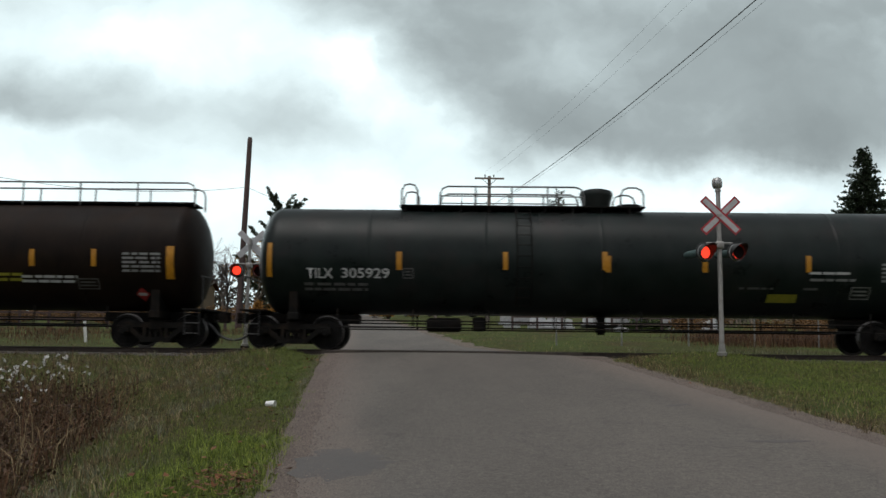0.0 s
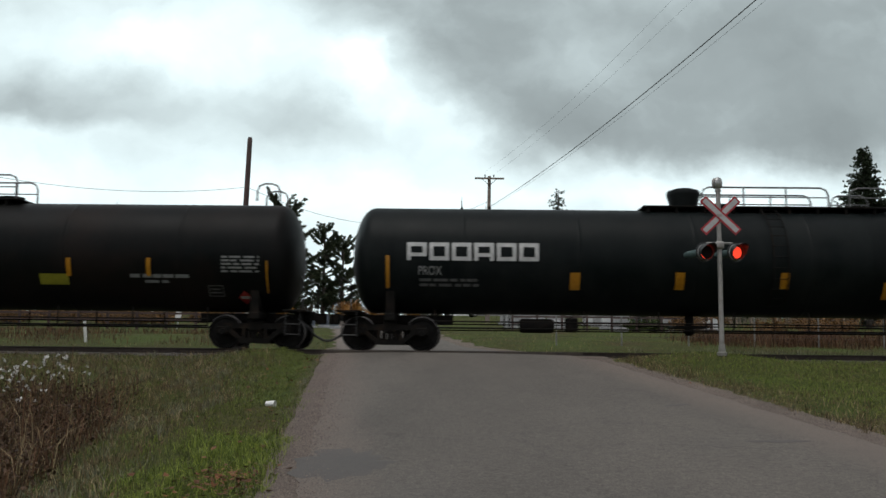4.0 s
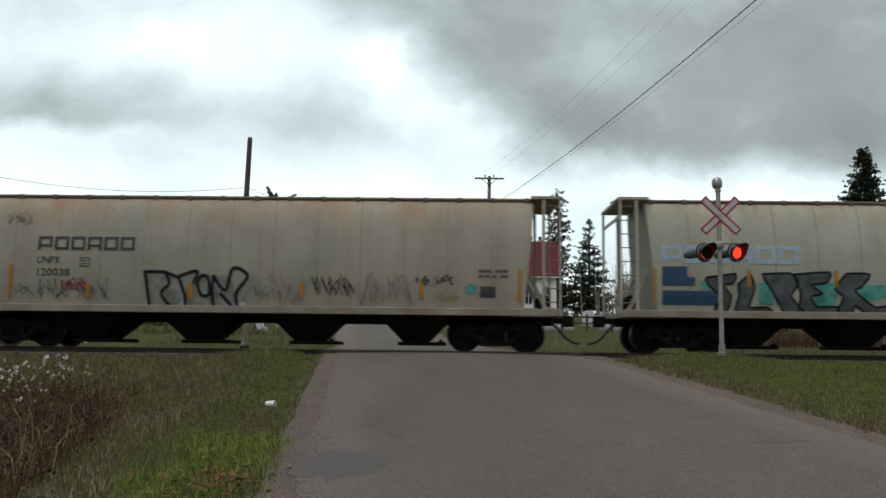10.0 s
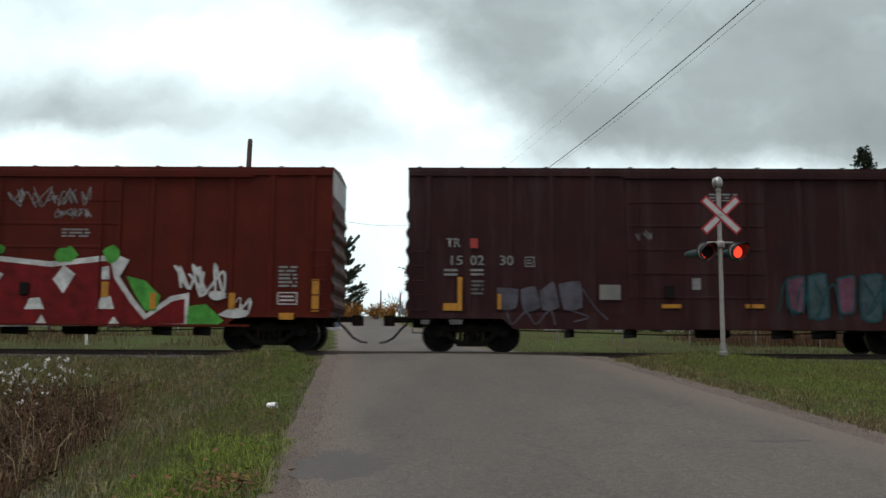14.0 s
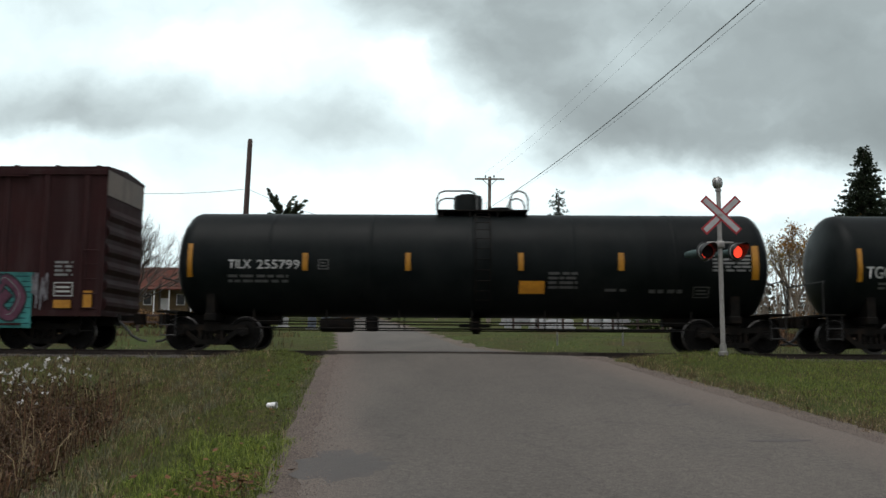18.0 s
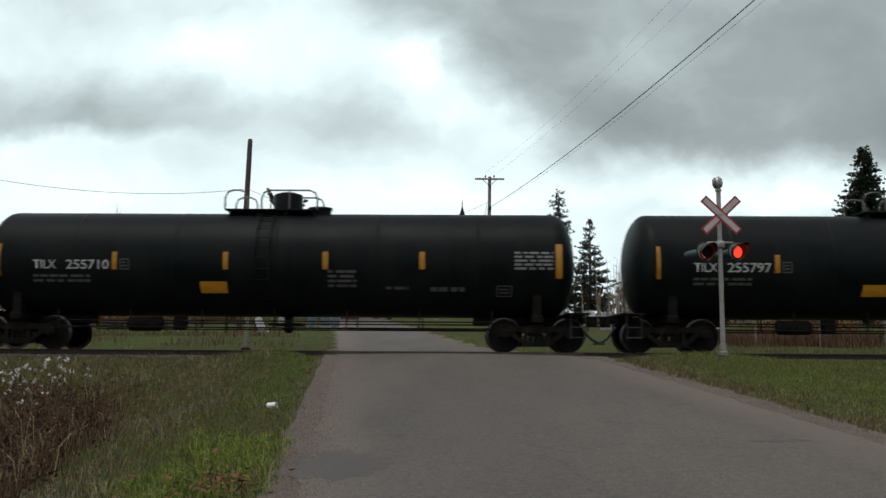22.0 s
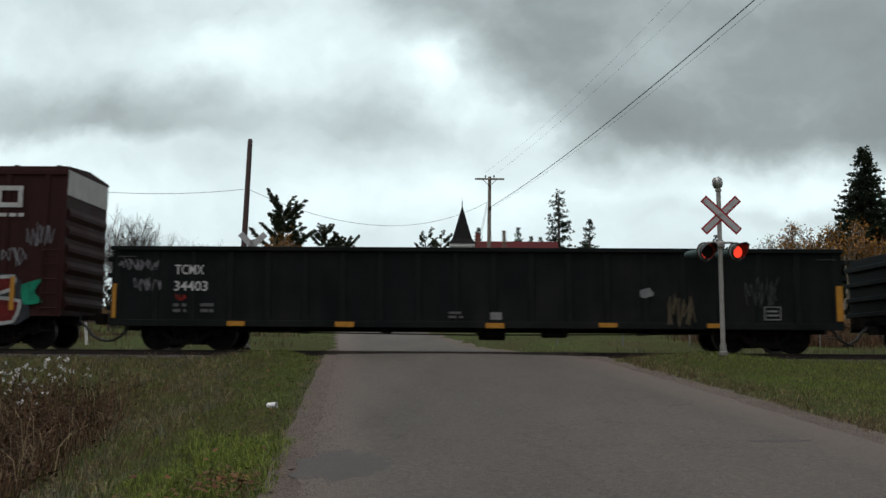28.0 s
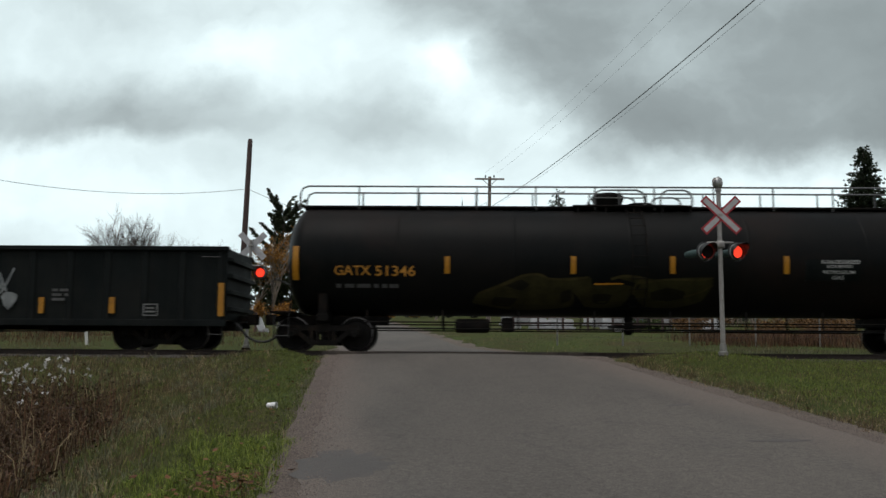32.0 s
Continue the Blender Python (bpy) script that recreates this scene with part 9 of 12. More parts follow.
    letter(s, [(-1.67, 1.01), (-1.59, 1.26), (-1.69, 1.7), (-1.84, 2.4), (-1.44, 2.42), (-1.26, 2.05), (-1, 2.3), (-0.73, 2.06), (-0.48, 2.5), (-0.12, 2.5), (-0.03, 2.28), (-0.15, 1.71), (-0.18, 1.01), (-0.7, 1.01), (-0.65, 1.62), (-0.81, 1.88), (-0.98, 1.62), (-1.16, 1.61), (-1.05, 1)], P["silver"], P["ink2"], 0.0164)
    letter(s, [(-0.18, 1.01), (-0.11, 1.71), (0.01, 2.37), (0.45, 2.51), (0.71, 2.38), (0.9, 1.9), (0.9, 1.55), (0.69, 1.28), (1.04, 1.24), (1.04, 1.01)], P["silver"], P["ink2"], 0.0176)
    letter(s, [(1.04, 1.01), (1.08, 1.37), (1.01, 1.81), (1.11, 2.34), (1.46, 2.52), (1.81, 2.3), (2.04, 1.82), (2, 1.47), (1.65, 1.12), (1.79, 1.02)], P["silver"], P["ink2"], 0.0188)
    letter(s, [(-3.62, 1.63), (-3.56, 1.85), (-3.38, 1.92), (-3.36, 1.72), (-3.46, 1.55)], P["darkgreen"], P["tan"], 0.026)
    letter(s, [(-2.49, 1.51), (-2.48, 1.82), (-2.35, 1.88), (-2.33, 1.65)], P["darkgreen"], P["tan"], 0.026)
    letter(s, [(0.2, 1.5), (0.22, 1.82), (0.35, 1.85), (0.38, 1.63)], P["darkgreen"], P["tan"], 0.026)
    letter(s, [(1.3, 1.55), (1.42, 1.9), (1.54, 1.77), (1.52, 1.38)], P["darkgreen"], P["tan"], 0.026)
    letter(s, [(-4.88, 1.27), (-4.72, 1.53), (-4.23, 1.54), (-4, 1.23), (-4.04, 1.02), (-4.7, 1.23)], P["maroon"], None, 0.011)
    letter(s, [(2, 1.43), (2.43, 1.69), (3.13, 1.88), (3.41, 1.75), (3.38, 1.53), (3.05, 1.38), (3.53, 1.27), (3.48, 1.09), (3.09, 1.05), (2.7, 1.3)], P["maroon"], P["ink2"], 0.011)
    letter(s, [(-4.51, 2.33), (-4.32, 2.58), (-3.92, 2.47), (-4.04, 2.16), (-4.3, 2.11)], P["tan"], P["maroon"], 0.01)
    letter(s, [(-3.08, 2.43), (-2.91, 2.61), (-2.75, 2.48), (-2.89, 2.12)], P["tan"], P["maroon"], 0.01)
    letter(s, [(0.77, 2.42), (0.93, 2.6), (1.07, 2.52), (0.98, 2.16)], P["tan"], P["maroon"], 0.01)
    letter(s, [(1.77, 2.3), (2.12, 2.6), (2.51, 2.53), (2.25, 2.17), (1.9, 2.13)], P["tan"], P["maroon"], 0.01)
    letter(s, [(-2.15, 2.48), (-2.02, 2.63), (-1.89, 2.53), (-1.97, 2.33)], P["maroon"], None, 0.01)
    letter(s, [(-1.52, 2.51), (-1.29, 2.65), (-1.11, 2.54), (-1.28, 2.33)], P["maroon"], None, 0.01)
    letter(s, [(-0.79, 2.54), (-0.64, 2.68), (-0.51, 2.57), (-0.67, 2.43)], P["maroon"], None, 0.01)
    letter(s, [(-0.06, 2.58), (0.07, 2.67), (0.16, 2.54), (0.04, 2.44)], P["maroon"], None, 0.01)
    letter(s, [(-5.03, 1.97), (-4.78, 1.93), (-4.97, 1.84)], P["maroon"], None, 0.01)
    scrawl(s, 2.55, 3.62, 2.09, 2.53, P["ink"], 1, 4, 0.012)
    scrawl(s, 3.93, 4.72, 1.09, 1.25, P["scarlet"], 2, 5, 0.02)
    s.panel("reflector", -7.36, -7.26, 1.25, 2.18, M["yellow"], 0.034, label="long yellow reflective strip")
    s.panel("reflector", -4.52, -4.41, 1.28, 1.77, M["yellow"], 0.034, label="short yellow reflective strip")
    s.panel("reflector", -1.7, -1.6, 1.31, 1.8, M["yellow"], 0.034, label="short yellow reflective strip")
    s.panel("reflector", 1.52, 1.62, 1.34, 1.83, M["yellow"], 0.034, label="short yellow reflective strip")
    s.panel("reflector", 6.98, 7.09, 1.28, 2.17, M["yellow"], 0.034, label="long yellow reflective strip")
    s.panel("reflector", 3.88, 3.98, 1.21, 1.75, M["yellow"], 0.034, label="short yellow reflective strip")
    s.panel("stencil_panel", 6.28, 6.7, 1.45, 1.73, M["dark_letter"])
    s.bars("stencilling", 5.82, 6.17, 1.48, 1.67, M["grey_letter"], 2)
    s = hopper_car(142.97, 17.0, "hopper_rust", "grey covered hopper with rust runs and black tags")[1]
    s.blocks([1] * 6, -5.93, -3.25, 2.65, 3.03, M["dark_letter"], "mark_shape", True, "maker's mark of plain block shapes")
    s.text("UNPX", -5.93, -5.29, 2.27, 2.47, M["dark_letter"])
    s.text("120038", -5.92, -5.02, 1.93, 2.14, M["dark_letter"])
    s.data_box(-4.74, -4.48, 2.19, 2.45, M["dark_letter"])
    s.panel("graffiti_base", -2.73, -0.16, 0.99, 1.26, M["blue_letter"])
    line(s, [(-2.92, 2.07), (-2.85, 1.56), (-2.78, 1.02)], P["ink"], 0.045, 0.022)
    line(s, [(-2.92, 2.07), (-2.38, 2.06), (-1.98, 1.9)], P["ink"], 0.045, 0.022)
    line(s, [(-2.38, 2.06), (-2.25, 1.76), (-2.47, 1.46), (-2.12, 1.03)], P["ink"], 0.045, 0.022)
    line(s, [(-1.98, 1.88), (-1.81, 1.37), (-1.85, 1.03)], P["ink"], 0.045, 0.022)
    line(s, [(-1.98, 1.96), (-1.49, 2.1), (-1.6, 1.75)], P["ink"], 0.045, 0.022)
    line(s, [(-1.48, 1.77), (-1.37, 1.45), (-1.15, 1.48), (-1.19, 1.91), (-1.37, 1.97), (-1.48, 1.77)], P["ink"], 0.045, 0.022)
    line(s, [(-1.04, 1.97), (-1.07, 1.48), (-1.01, 1.04)], P["ink"], 0.045, 0.022)
    line(s, [(-1.04, 1.97), (-0.7, 1.58), (-0.51, 2.19), (-0.1, 1.98), (-0.42, 1.48), (-0.35, 0.99), (-0.82, 1.48)], P["ink"], 0.045, 0.022)
    line(s, [(-2.73, 1.02), (-1.94, 0.98), (-0.37, 1.04)], P["ink"], 0.045, 0.022)
    letter(s, [(-2.85, 2.03), (-2.06, 1.96), (-1.94, 1.03), (-2.73, 1.02)], P["slate2"], None, 0.01)
    letter(s, [(-1.88, 1.96), (-0.6, 1.97), (-0.47, 1.19), (-1.75, 1.08)], P["slate2"], None, 0.01)
    scrawl(s, -6.41, -3.99, 1.26, 1.9, P["slate"], 3, 7, 0.014)
    scrawl(s, -5.22, -4.57, 1.52, 1.93, P["scarlet"], 4, 4, 0.02)
    scrawl(s, -0.16, 1.7, 1.08, 2.07, P["slate2"], 5, 6, 0.018)
    scrawl(s, 1.74, 2.81, 1.41, 2.06, P["ink"], 6, 5, 0.016)
    scrawl(s, 2.79, 4.33, 1.16, 2.17, P["slate2"], 7, 5, 0.02)
    scrawl(s, 4.57, 5.49, 1.74, 2.09, P["ink"], 8, 4, 0.014)
    scrawl(s, 5.11, 5.76, 1.33, 1.57, P["tan"], 9, 3, 0.014)
    s.shape(blob(6.05, 1.69, 0.17, 0.15, random.Random(18)), P["teal"], 0.012)
    scrawl(s, -6.98, -6.21, 3.33, 3.75, P["slate"], 10, 3, 0.012)
    s.panel("reflector", -6.69, -6.62, 1.29, 2.25, M["yellow"], 0.034, label="long yellow reflective strip")
    s.panel("reflector", 7.3, 7.39, 1.36, 2.23, M["yellow"], 0.034, label="long yellow reflective strip")
    s.panel("reflector", -4.54, -4.44, 1.33, 1.76, M["yellow"], 0.034, label="short yellow reflective strip")
    s.panel("reflector", -1.72, -1.61, 1.36, 1.79, M["yellow"], 0.034, label="short yellow reflective strip")
    s.panel("reflector", 1.35, 1.45, 1.39, 1.82, M["yellow"], 0.034, label="short yellow reflective strip")
    s.panel("reflector", 4.62, 4.72, 1.42, 1.85, M["yellow"], 0.034, label="short yellow reflective strip")
    s.bars("stencilling", 6.23, 7.04, 1.96, 2.25, M["dim_letter"], 2)
    s.panel("stencil_panel", 6.27, 6.7, 1.45, 1.76, M["dark_letter"])
    s = hopper_car(161.39, 16.65, "hopper_cream", "cream covered hopper with teal and grey graffiti")[1]
    s.blocks([1] * 6, -7.18, -3.45, 2.45, 2.95, M["blue_letter"], "mark_shape", True, "maker's mark of plain block shapes")
    s.panel("navy_bar", -7.19, -6.5, 2.06, 2.36, M["navy_panel"], label="navy blue painted bar")
    s.panel("navy_bar", -7.19, -6.29, 1.83, 2.07, M["navy_panel"], label="navy blue painted bar")
    s.panel("navy_bar", -7.18, -5.67, 1.31, 1.7, M["navy_panel"], label="navy blue painted bar")
    letter(s, [(-6.15, 1.96), (-5.93, 1.99), (-5.87, 1.77), (-6.11, 1.73)], P["teal"], None, 0.01)
    letter(s, [(-4.57, 1.9), (-4.3, 1.95), (-4.13, 1.36), (-4.56, 1.36)], P["teal"], None, 0.01)
    letter(s, [(-3.06, 1.89), (-2.41, 1.95), (-2.51, 1.35), (-3.05, 1.35)], P["teal"], None, 0.01)
    letter(s, [(-1.87, 1.89), (-0.89, 1.89), (-1.16, 1.57), (-1.86, 1.41)], P["teal"], None, 0.01)
    letter(s, [(-5.99, 2.06), (-5.18, 2.17), (-5.28, 1.9), (-5.55, 1.88), (-5.32, 1.57), (-5.42, 1.14), (-5.74, 0.98), (-5.75, 1.25), (-5.56, 1.52), (-5.93, 1.85)], P["slate"], P["ink"], 0.014, "grey spray-painted letter form with a black rim")
    letter(s, [(-5.12, 1.9), (-4.8, 2.17), (-4.68, 1.79), (-4.83, 1.27), (-4.34, 1.27), (-4.12, 1.03), (-5.2, 1.04), (-5.11, 1.57)], P["slate"], P["ink"], 0.015)
    letter(s, [(-4.47, 2.17), (-3.71, 2.2), (-3.49, 1.95), (-3.7, 1.57), (-3.25, 1.03), (-3.79, 1.03), (-4.13, 1.57), (-4.25, 1.79)], P["slate"], P["ink"], 0.016)
    letter(s, [(-3.61, 2.17), (-2.63, 2.24), (-2.73, 1.95), (-3.17, 1.89), (-2.84, 1.66), (-3.16, 1.57), (-2.99, 1.3), (-2.4, 1.3), (-2.5, 1.01), (-3.47, 1.01), (-3.43, 1.68)], P["slate"], P["ink"], 0.017)
    letter(s, [(-2.51, 1.78), (-2.2, 2.2), (-1.55, 2.19), (-1.81, 1.84), (-1.97, 1.73), (-1.43, 1.3), (-0.78, 1.4), (-0.94, 1.19), (-1.53, 1.03), (-1.97, 1.35), (-2.07, 1.01), (-2.5, 1.01), (-2.29, 1.57)], P["slate"], P["ink"], 0.018)
    letter(s, [(-0.46, 1.94), (-0.19, 2), (-0.08, 1.72), (0.18, 1.97), (0.35, 1.94), (0.3, 1.03), (0.03, 1.03), (0.03, 1.51), (-0.24, 1.24), (-0.35, 1.03), (-0.67, 1.03)], P["white"], P["ink"], 0.014, "white spray-painted letter form with a black rim")
    letter(s, [(0.4, 1.94), (0.62, 1.99), (0.64, 1.4), (0.83, 1.4), (0.89, 1.88), (1.1, 1.94), (1, 1.02), (0.41, 1.02)], P["white"], P["ink"], 0.015)
    letter(s, [(0.89, 1.88), (1.43, 2.01), (1.37, 1.83), (1.16, 1.75), (1.43, 1.51), (1.37, 1.02), (1.03, 1.02), (1.21, 1.35)], P["white"], P["ink"], 0.016)
    letter(s, [(1.48, 1.94), (2.02, 2.04), (1.91, 1.77), (1.75, 1.65), (1.96, 1.56), (1.91, 1.02), (1.43, 1.02)], P["white"], P["ink"], 0.017)
    letter(s, [(2.07, 1.97), (2.29, 2.01), (2.34, 1.72), (2.61, 2.04), (2.88, 1.93), (2.61, 1.56), (3.09, 1.02), (2.66, 1.02), (2.39, 1.34), (2.28, 1.02), (1.96, 1.02)], P["white"], P["ink"], 0.018)
    letter(s, [(2.98, 1), (3.04, 1.88), (3.47, 2.15), (3.9, 2.2), (3.63, 1.77), (3.73, 1)], P["green"], None, 0.01)
    letter(s, [(6.53, 1.76), (7.07, 2.03), (7.22, 1.82), (7.16, 1.23), (6.62, 1.12)], P["green"], None, 0.01)
    letter(s, [(3.84, 1.23), (5.44, 1.14), (5.33, 0.96), (3.84, 0.98)], P["green"], None, 0.0112)
    letter(s, [(3.41, 1.34), (3.69, 1.93), (4.39, 2.04), (4.71, 1.88), (5.24, 1.87), (6.11, 2.25), (6.64, 1.98), (7.17, 1.71), (7.05, 1.12), (5.12, 1.04), (3.73, 1.07)], P["slate3"], P["ink"], 0.013, "dark spray-painted mass with green edges")
    line(s, [(3.84, 1.23), (4.06, 1.82), (4.48, 1.23), (4.7, 1.77)], P["ink"], 0.03, 0.022)
    line(s, [(5.02, 1.23), (5.24, 1.71), (5.66, 1.34), (5.56, 1.87)], P["ink"], 0.03, 0.022)
    line(s, [(5.87, 1.23), (6.1, 2.03), (6.52, 1.66), (6.19, 1.23)], P["ink"], 0.03, 0.022)
    s.panel("reflector", -7.43, -7.36, 1.37, 2.3, M["yellow"], 0.034, label="long yellow reflective strip")
    s.panel("reflector", 7.1, 7.22, 1.37, 2.29, M["yellow"], 0.034, label="long yellow reflective strip")
    s.panel("reflector", -4.88, -4.8, 1.81, 2.28, M["yellow"], 0.034, label="short yellow reflective strip")
    s.panel("reflector", -2.51, -2.43, 1.83, 2.29, M["yellow"], 0.034, label="short yellow reflective strip")
    s.panel("reflector", -0.22, -0.13, 1.84, 2.3, M["yellow"], 0.034, label="short yellow reflective strip")
    s.panel("reflector", 2.12, 2.21, 1.85, 2.32, M["yellow"], 0.034, label="short yellow reflective strip")
    s.panel("reflector", 4.3, 4.39, 1.86, 2.33, M["yellow"], 0.034, label="short yellow reflective strip")
    s.data_box(6.24, 6.73, 1.47, 1.83, M["white_letter"])
    s = hopper_car(179.37, 16.62, "hopper_orange", "rust-orange covered hopper with faded graffiti")[1]
    s.panel("clean_panel", -2.5, -0.49, 2.4, 3.94, M["hopper_grey"], label="cleaner pale grey repainted panel")
    s.blocks([1] * 6, -7.14, -4.22, 2.61, 2.96, M["dark_letter"], "mark_shape", True, "maker's mark of plain block shapes")
    s.text("UNPX", -7.16, -6.38, 2.1, 2.3, M["dark_letter"])
    s.text("120040", -7.15, -6.17, 1.77, 1.98, M["dark_letter"])
    s.bars("stencilling", -7.15, -5.9, 1.38, 1.62, M["dim_letter"], 2)
    line(s, [(-5.22, 1.89), (-5.38, 1.66), (-5.07, 1.01)], P["ink2"], 0.035, 0.022)
    line(s, [(-5.23, 1.94), (-4.9, 2.05), (-4.83, 1.7), (-5.21, 1.35)], P["ink2"], 0.035, 0.022)
    line(s, [(-4.79, 1.98), (-4.36, 2.05), (-3.71, 1.9), (-3.81, 1.67)], P["ink2"], 0.035, 0.022)
    line(s, [(-4.73, 1.79), (-4.35, 1.36), (-3.91, 1.04)], P["ink2"], 0.035, 0.022)
    line(s, [(-4.47, 1.9), (-4.51, 1.47), (-3.92, 1.42)], P["ink2"], 0.035, 0.022)
    line(s, [(-4.18, 1.68), (-4.27, 1.04)], P["ink2"], 0.035, 0.022)
    line(s, [(-5.37, 1.41), (-5.53, 1.24), (-5.36, 1.01)], P["ink2"], 0.035, 0.022)
    letter(s, [(-3.81, 1.71), (-3.39, 1.82), (-3.11, 1.78), (-3.43, 1.42), (-3.81, 1.47)], P["teal"], None, 0.009)
    letter(s, [(-3.16, 1.26), (-2.95, 1.91), (-2.74, 2.29), (-2.1, 2.35), (-1.56, 2.19), (-0.91, 2.41), (0.11, 2.47), (0.87, 2.09), (0.81, 1.72), (0.49, 1.05), (-3.26, 1.02)], P["rust"], P["ink2"], 0.012, "faded orange spray-painted letter forms")
    letter(s, [(-2.85, 1.8), (-2.58, 2.27), (-2.1, 2.28), (-1.98, 1.81), (-2.3, 1.67)], P["slate2"], None, 0.016)
    letter(s, [(-1.64, 2.17), (-1.13, 2.33), (-0.48, 2.33), (-0.45, 1.69), (-0.9, 1.62), (-1.55, 1.65)], P["slate2"], None, 0.016)
    letter(s, [(-3.05, 1.37), (-2.73, 1.48), (-2.57, 1.16), (-3.16, 1.05)], P["ink2"], None, 0.017)
    letter(s, [(-1.98, 1.43), (-1.44, 1.65), (-1.22, 1.27), (-2.08, 1.05)], P["ink2"], None, 0.017)
    letter(s, [(-1.2, 1.38), (-0.9, 1.54), (-0.85, 1.06), (-1.38, 1.04)], P["ink2"], None, 0.017)
    letter(s, [(-0.26, 1.73), (0.02, 1.73), (0.06, 1.07), (-0.26, 1.04)], P["ink2"], None, 0.017)
    letter(s, [(0.22, 1.71), (0.55, 1.76), (0.49, 1.48), (0.22, 1.48)], P["ink2"], None, 0.017)
    letter(s, [(1.35, 1.29), (1.57, 2.21), (2.32, 2.21), (3.39, 2.11), (4.47, 2.22), (5.43, 2.18), (5.53, 1.96), (5, 1.85), (4.88, 1.31), (4.23, 1.07), (1.3, 1.05)], P["rust"], P["sand"], 0.012, "faded orange spray-painted letter forms")
    letter(s, [(1.78, 2.13), (2.32, 2.12), (2.37, 1.75), (1.89, 1.72)], P["slate2"], None, 0.016)
    letter(s, [(2.86, 2.1), (3.18, 2.13), (3.39, 1.84), (2.96, 1.78)], P["slate2"], None, 0.016)
    letter(s, [(3.93, 2.1), (4.2, 2.1), (4.16, 1.76), (3.92, 1.79)], P["slate2"], None, 0.016)
    letter(s, [(1.89, 1.66), (2.32, 1.66), (2.31, 1.19), (1.83, 1.19)], P["inkgrey"], None, 0.017)
    letter(s, [(2.85, 1.73), (3.6, 1.82), (3.7, 1.2), (2.74, 1.15)], P["inkgrey"], None, 0.017)
    letter(s, [(4.24, 1.74), (4.78, 1.78), (4.82, 1.31), (4.13, 1.2)], P["inkgrey"], None, 0.017)
    letter(s, [(0.92, 1.93), (1.41, 1.99), (1.24, 1.45), (0.92, 1.5)], P["tealgrey"], None, 0.009)
    scrawl(s, 5.24, 5.98, 1.3, 1.92, P["pink"], 11, 4, 0.014)
    s.shape(blob(1.1, 1.78, 0.27, 0.3, random.Random(22)), P["green"], 0.009)
    s.panel("reflector", -7.4, -7.32, 1.23, 2.16, M["yellow"], 0.034, label="long yellow reflective strip")
    s.panel("reflector", 7.28, 7.37, 1.24, 2.16, M["yellow"], 0.034, label="long yellow reflective strip")
    s.data_box(6.24, 6.74, 1.38, 1.69, M["dark_letter"])
    s.bars("stencilling", 6.31, 7.08, 1.89, 2.12, M["dim_letter"], 2)
    s = box_car(197.4, 15.64, "box_red", "oxide red boxcar with red and green graffiti", (-1.75, 1.95))[1]
    s.text("NO", -7.16, -6.73, 2.29, 2.62, M["white_letter"])
    s.text("KL", -6.35, -5.97, 2.29, 2.62, M["white_letter"])
    s.text("57", -7.13, -6.7, 1.76, 2.07, M["white_letter"])
    s.text("05", -6.37, -5.99, 1.76, 2.07, M["white_letter"])
    s.bars("stencilling", -7.14, -6.77, 1.32, 1.65, M["grey_letter"], 2)
    s.bars("stencilling", -6.37, -5.97, 1.41, 1.69, M["grey_letter"], 2)
    s.shape([(-6.72, 0.68), (-6.27, 1.22), (-5.54, 1.78), (-5.1, 1.97), (-5.01, 1.41), (-5.06, 0.6)], P["green"], 0.01, label="green spray-painted patch")
    s.shape([(-5.36, 2.48), (-4.92, 2.47), (-3.0, 2.17), (-2.54, 2.36), (-1.79, 2.59), (0.06, 2.4), (1.84, 2.61), (2.25, 2.46), (1.99, 1.99), (2.42, 1.38), (2.77, 0.97), (3.42, 1.46), (3.93, 1.56), (3.93, 0.67), (-5.37, 0.55), (-4.76, 1.41), (-5.35, 2.0)], P["white"], 0.012, label="white-rimmed red spray-painted lettering")
    s.shape([(-5.08, 2.31), (-3.0, 2.01), (-2.5, 2.2), (-1.79, 2.45), (0.06, 2.25), (1.73, 2.44), (1.84, 1.96), (2.3, 1.3), (2.73, 0.81), (3.45, 1.31), (3.82, 1.4), (3.83, 0.71), (-5.0, 0.61), (-4.48, 1.45)], P["crimson"], 0.015)
    s.shape([(-4.61, 1.96), (-4.14, 1.93), (-4.45, 1.63)], P["white"], 0.018)
    s.shape([(-2.41, 1.89), (-2.18, 1.68), (-2.47, 1.64)], P["white"], 0.018)
    s.shape([(-1.87, 2.36), (-1.24, 2.05), (-1.61, 1.43)], P["white"], 0.018)
    s.shape([(0.15, 1.91), (0.43, 2.31), (0.76, 2.06), (0.45, 1.51)], P["white"], 0.018)
    s.shape([(-2.57, 1.07), (-2.47, 1.33), (-2.23, 1.37), (-2.11, 1.08)], P["white"], 0.018)
    s.shape([(-0.6, 1.08), (-0.47, 1.38), (-0.2, 1.41), (-0.05, 1.09)], P["white"], 0.018)
    s.shape([(1.39, 1.1), (1.52, 1.45), (1.77, 1.45), (1.88, 1.1)], P["white"], 0.018)
    s.shape([(-2.44, 0.6), (-2.11, 1.03), (-1.86, 0.6)], P["white"], 0.018)
    s.shape([(-0.3, 0.61), (-0.11, 0.95), (0.07, 0.61)], P["white"], 0.018)
    s.shape([(1.69, 0.62), (1.88, 0.9), (2.09, 0.63)], P["white"], 0.018)
    s.shape([(-3.46, 0.96), (-3.22, 1.89), (-3.03, 1.7), (-3.3, 0.73)], P["white"], 0.018)
    s.shape([(1.49, 2.25), (1.69, 2.29), (1.72, 1.91), (1.5, 1.91)], P["white"], 0.018)
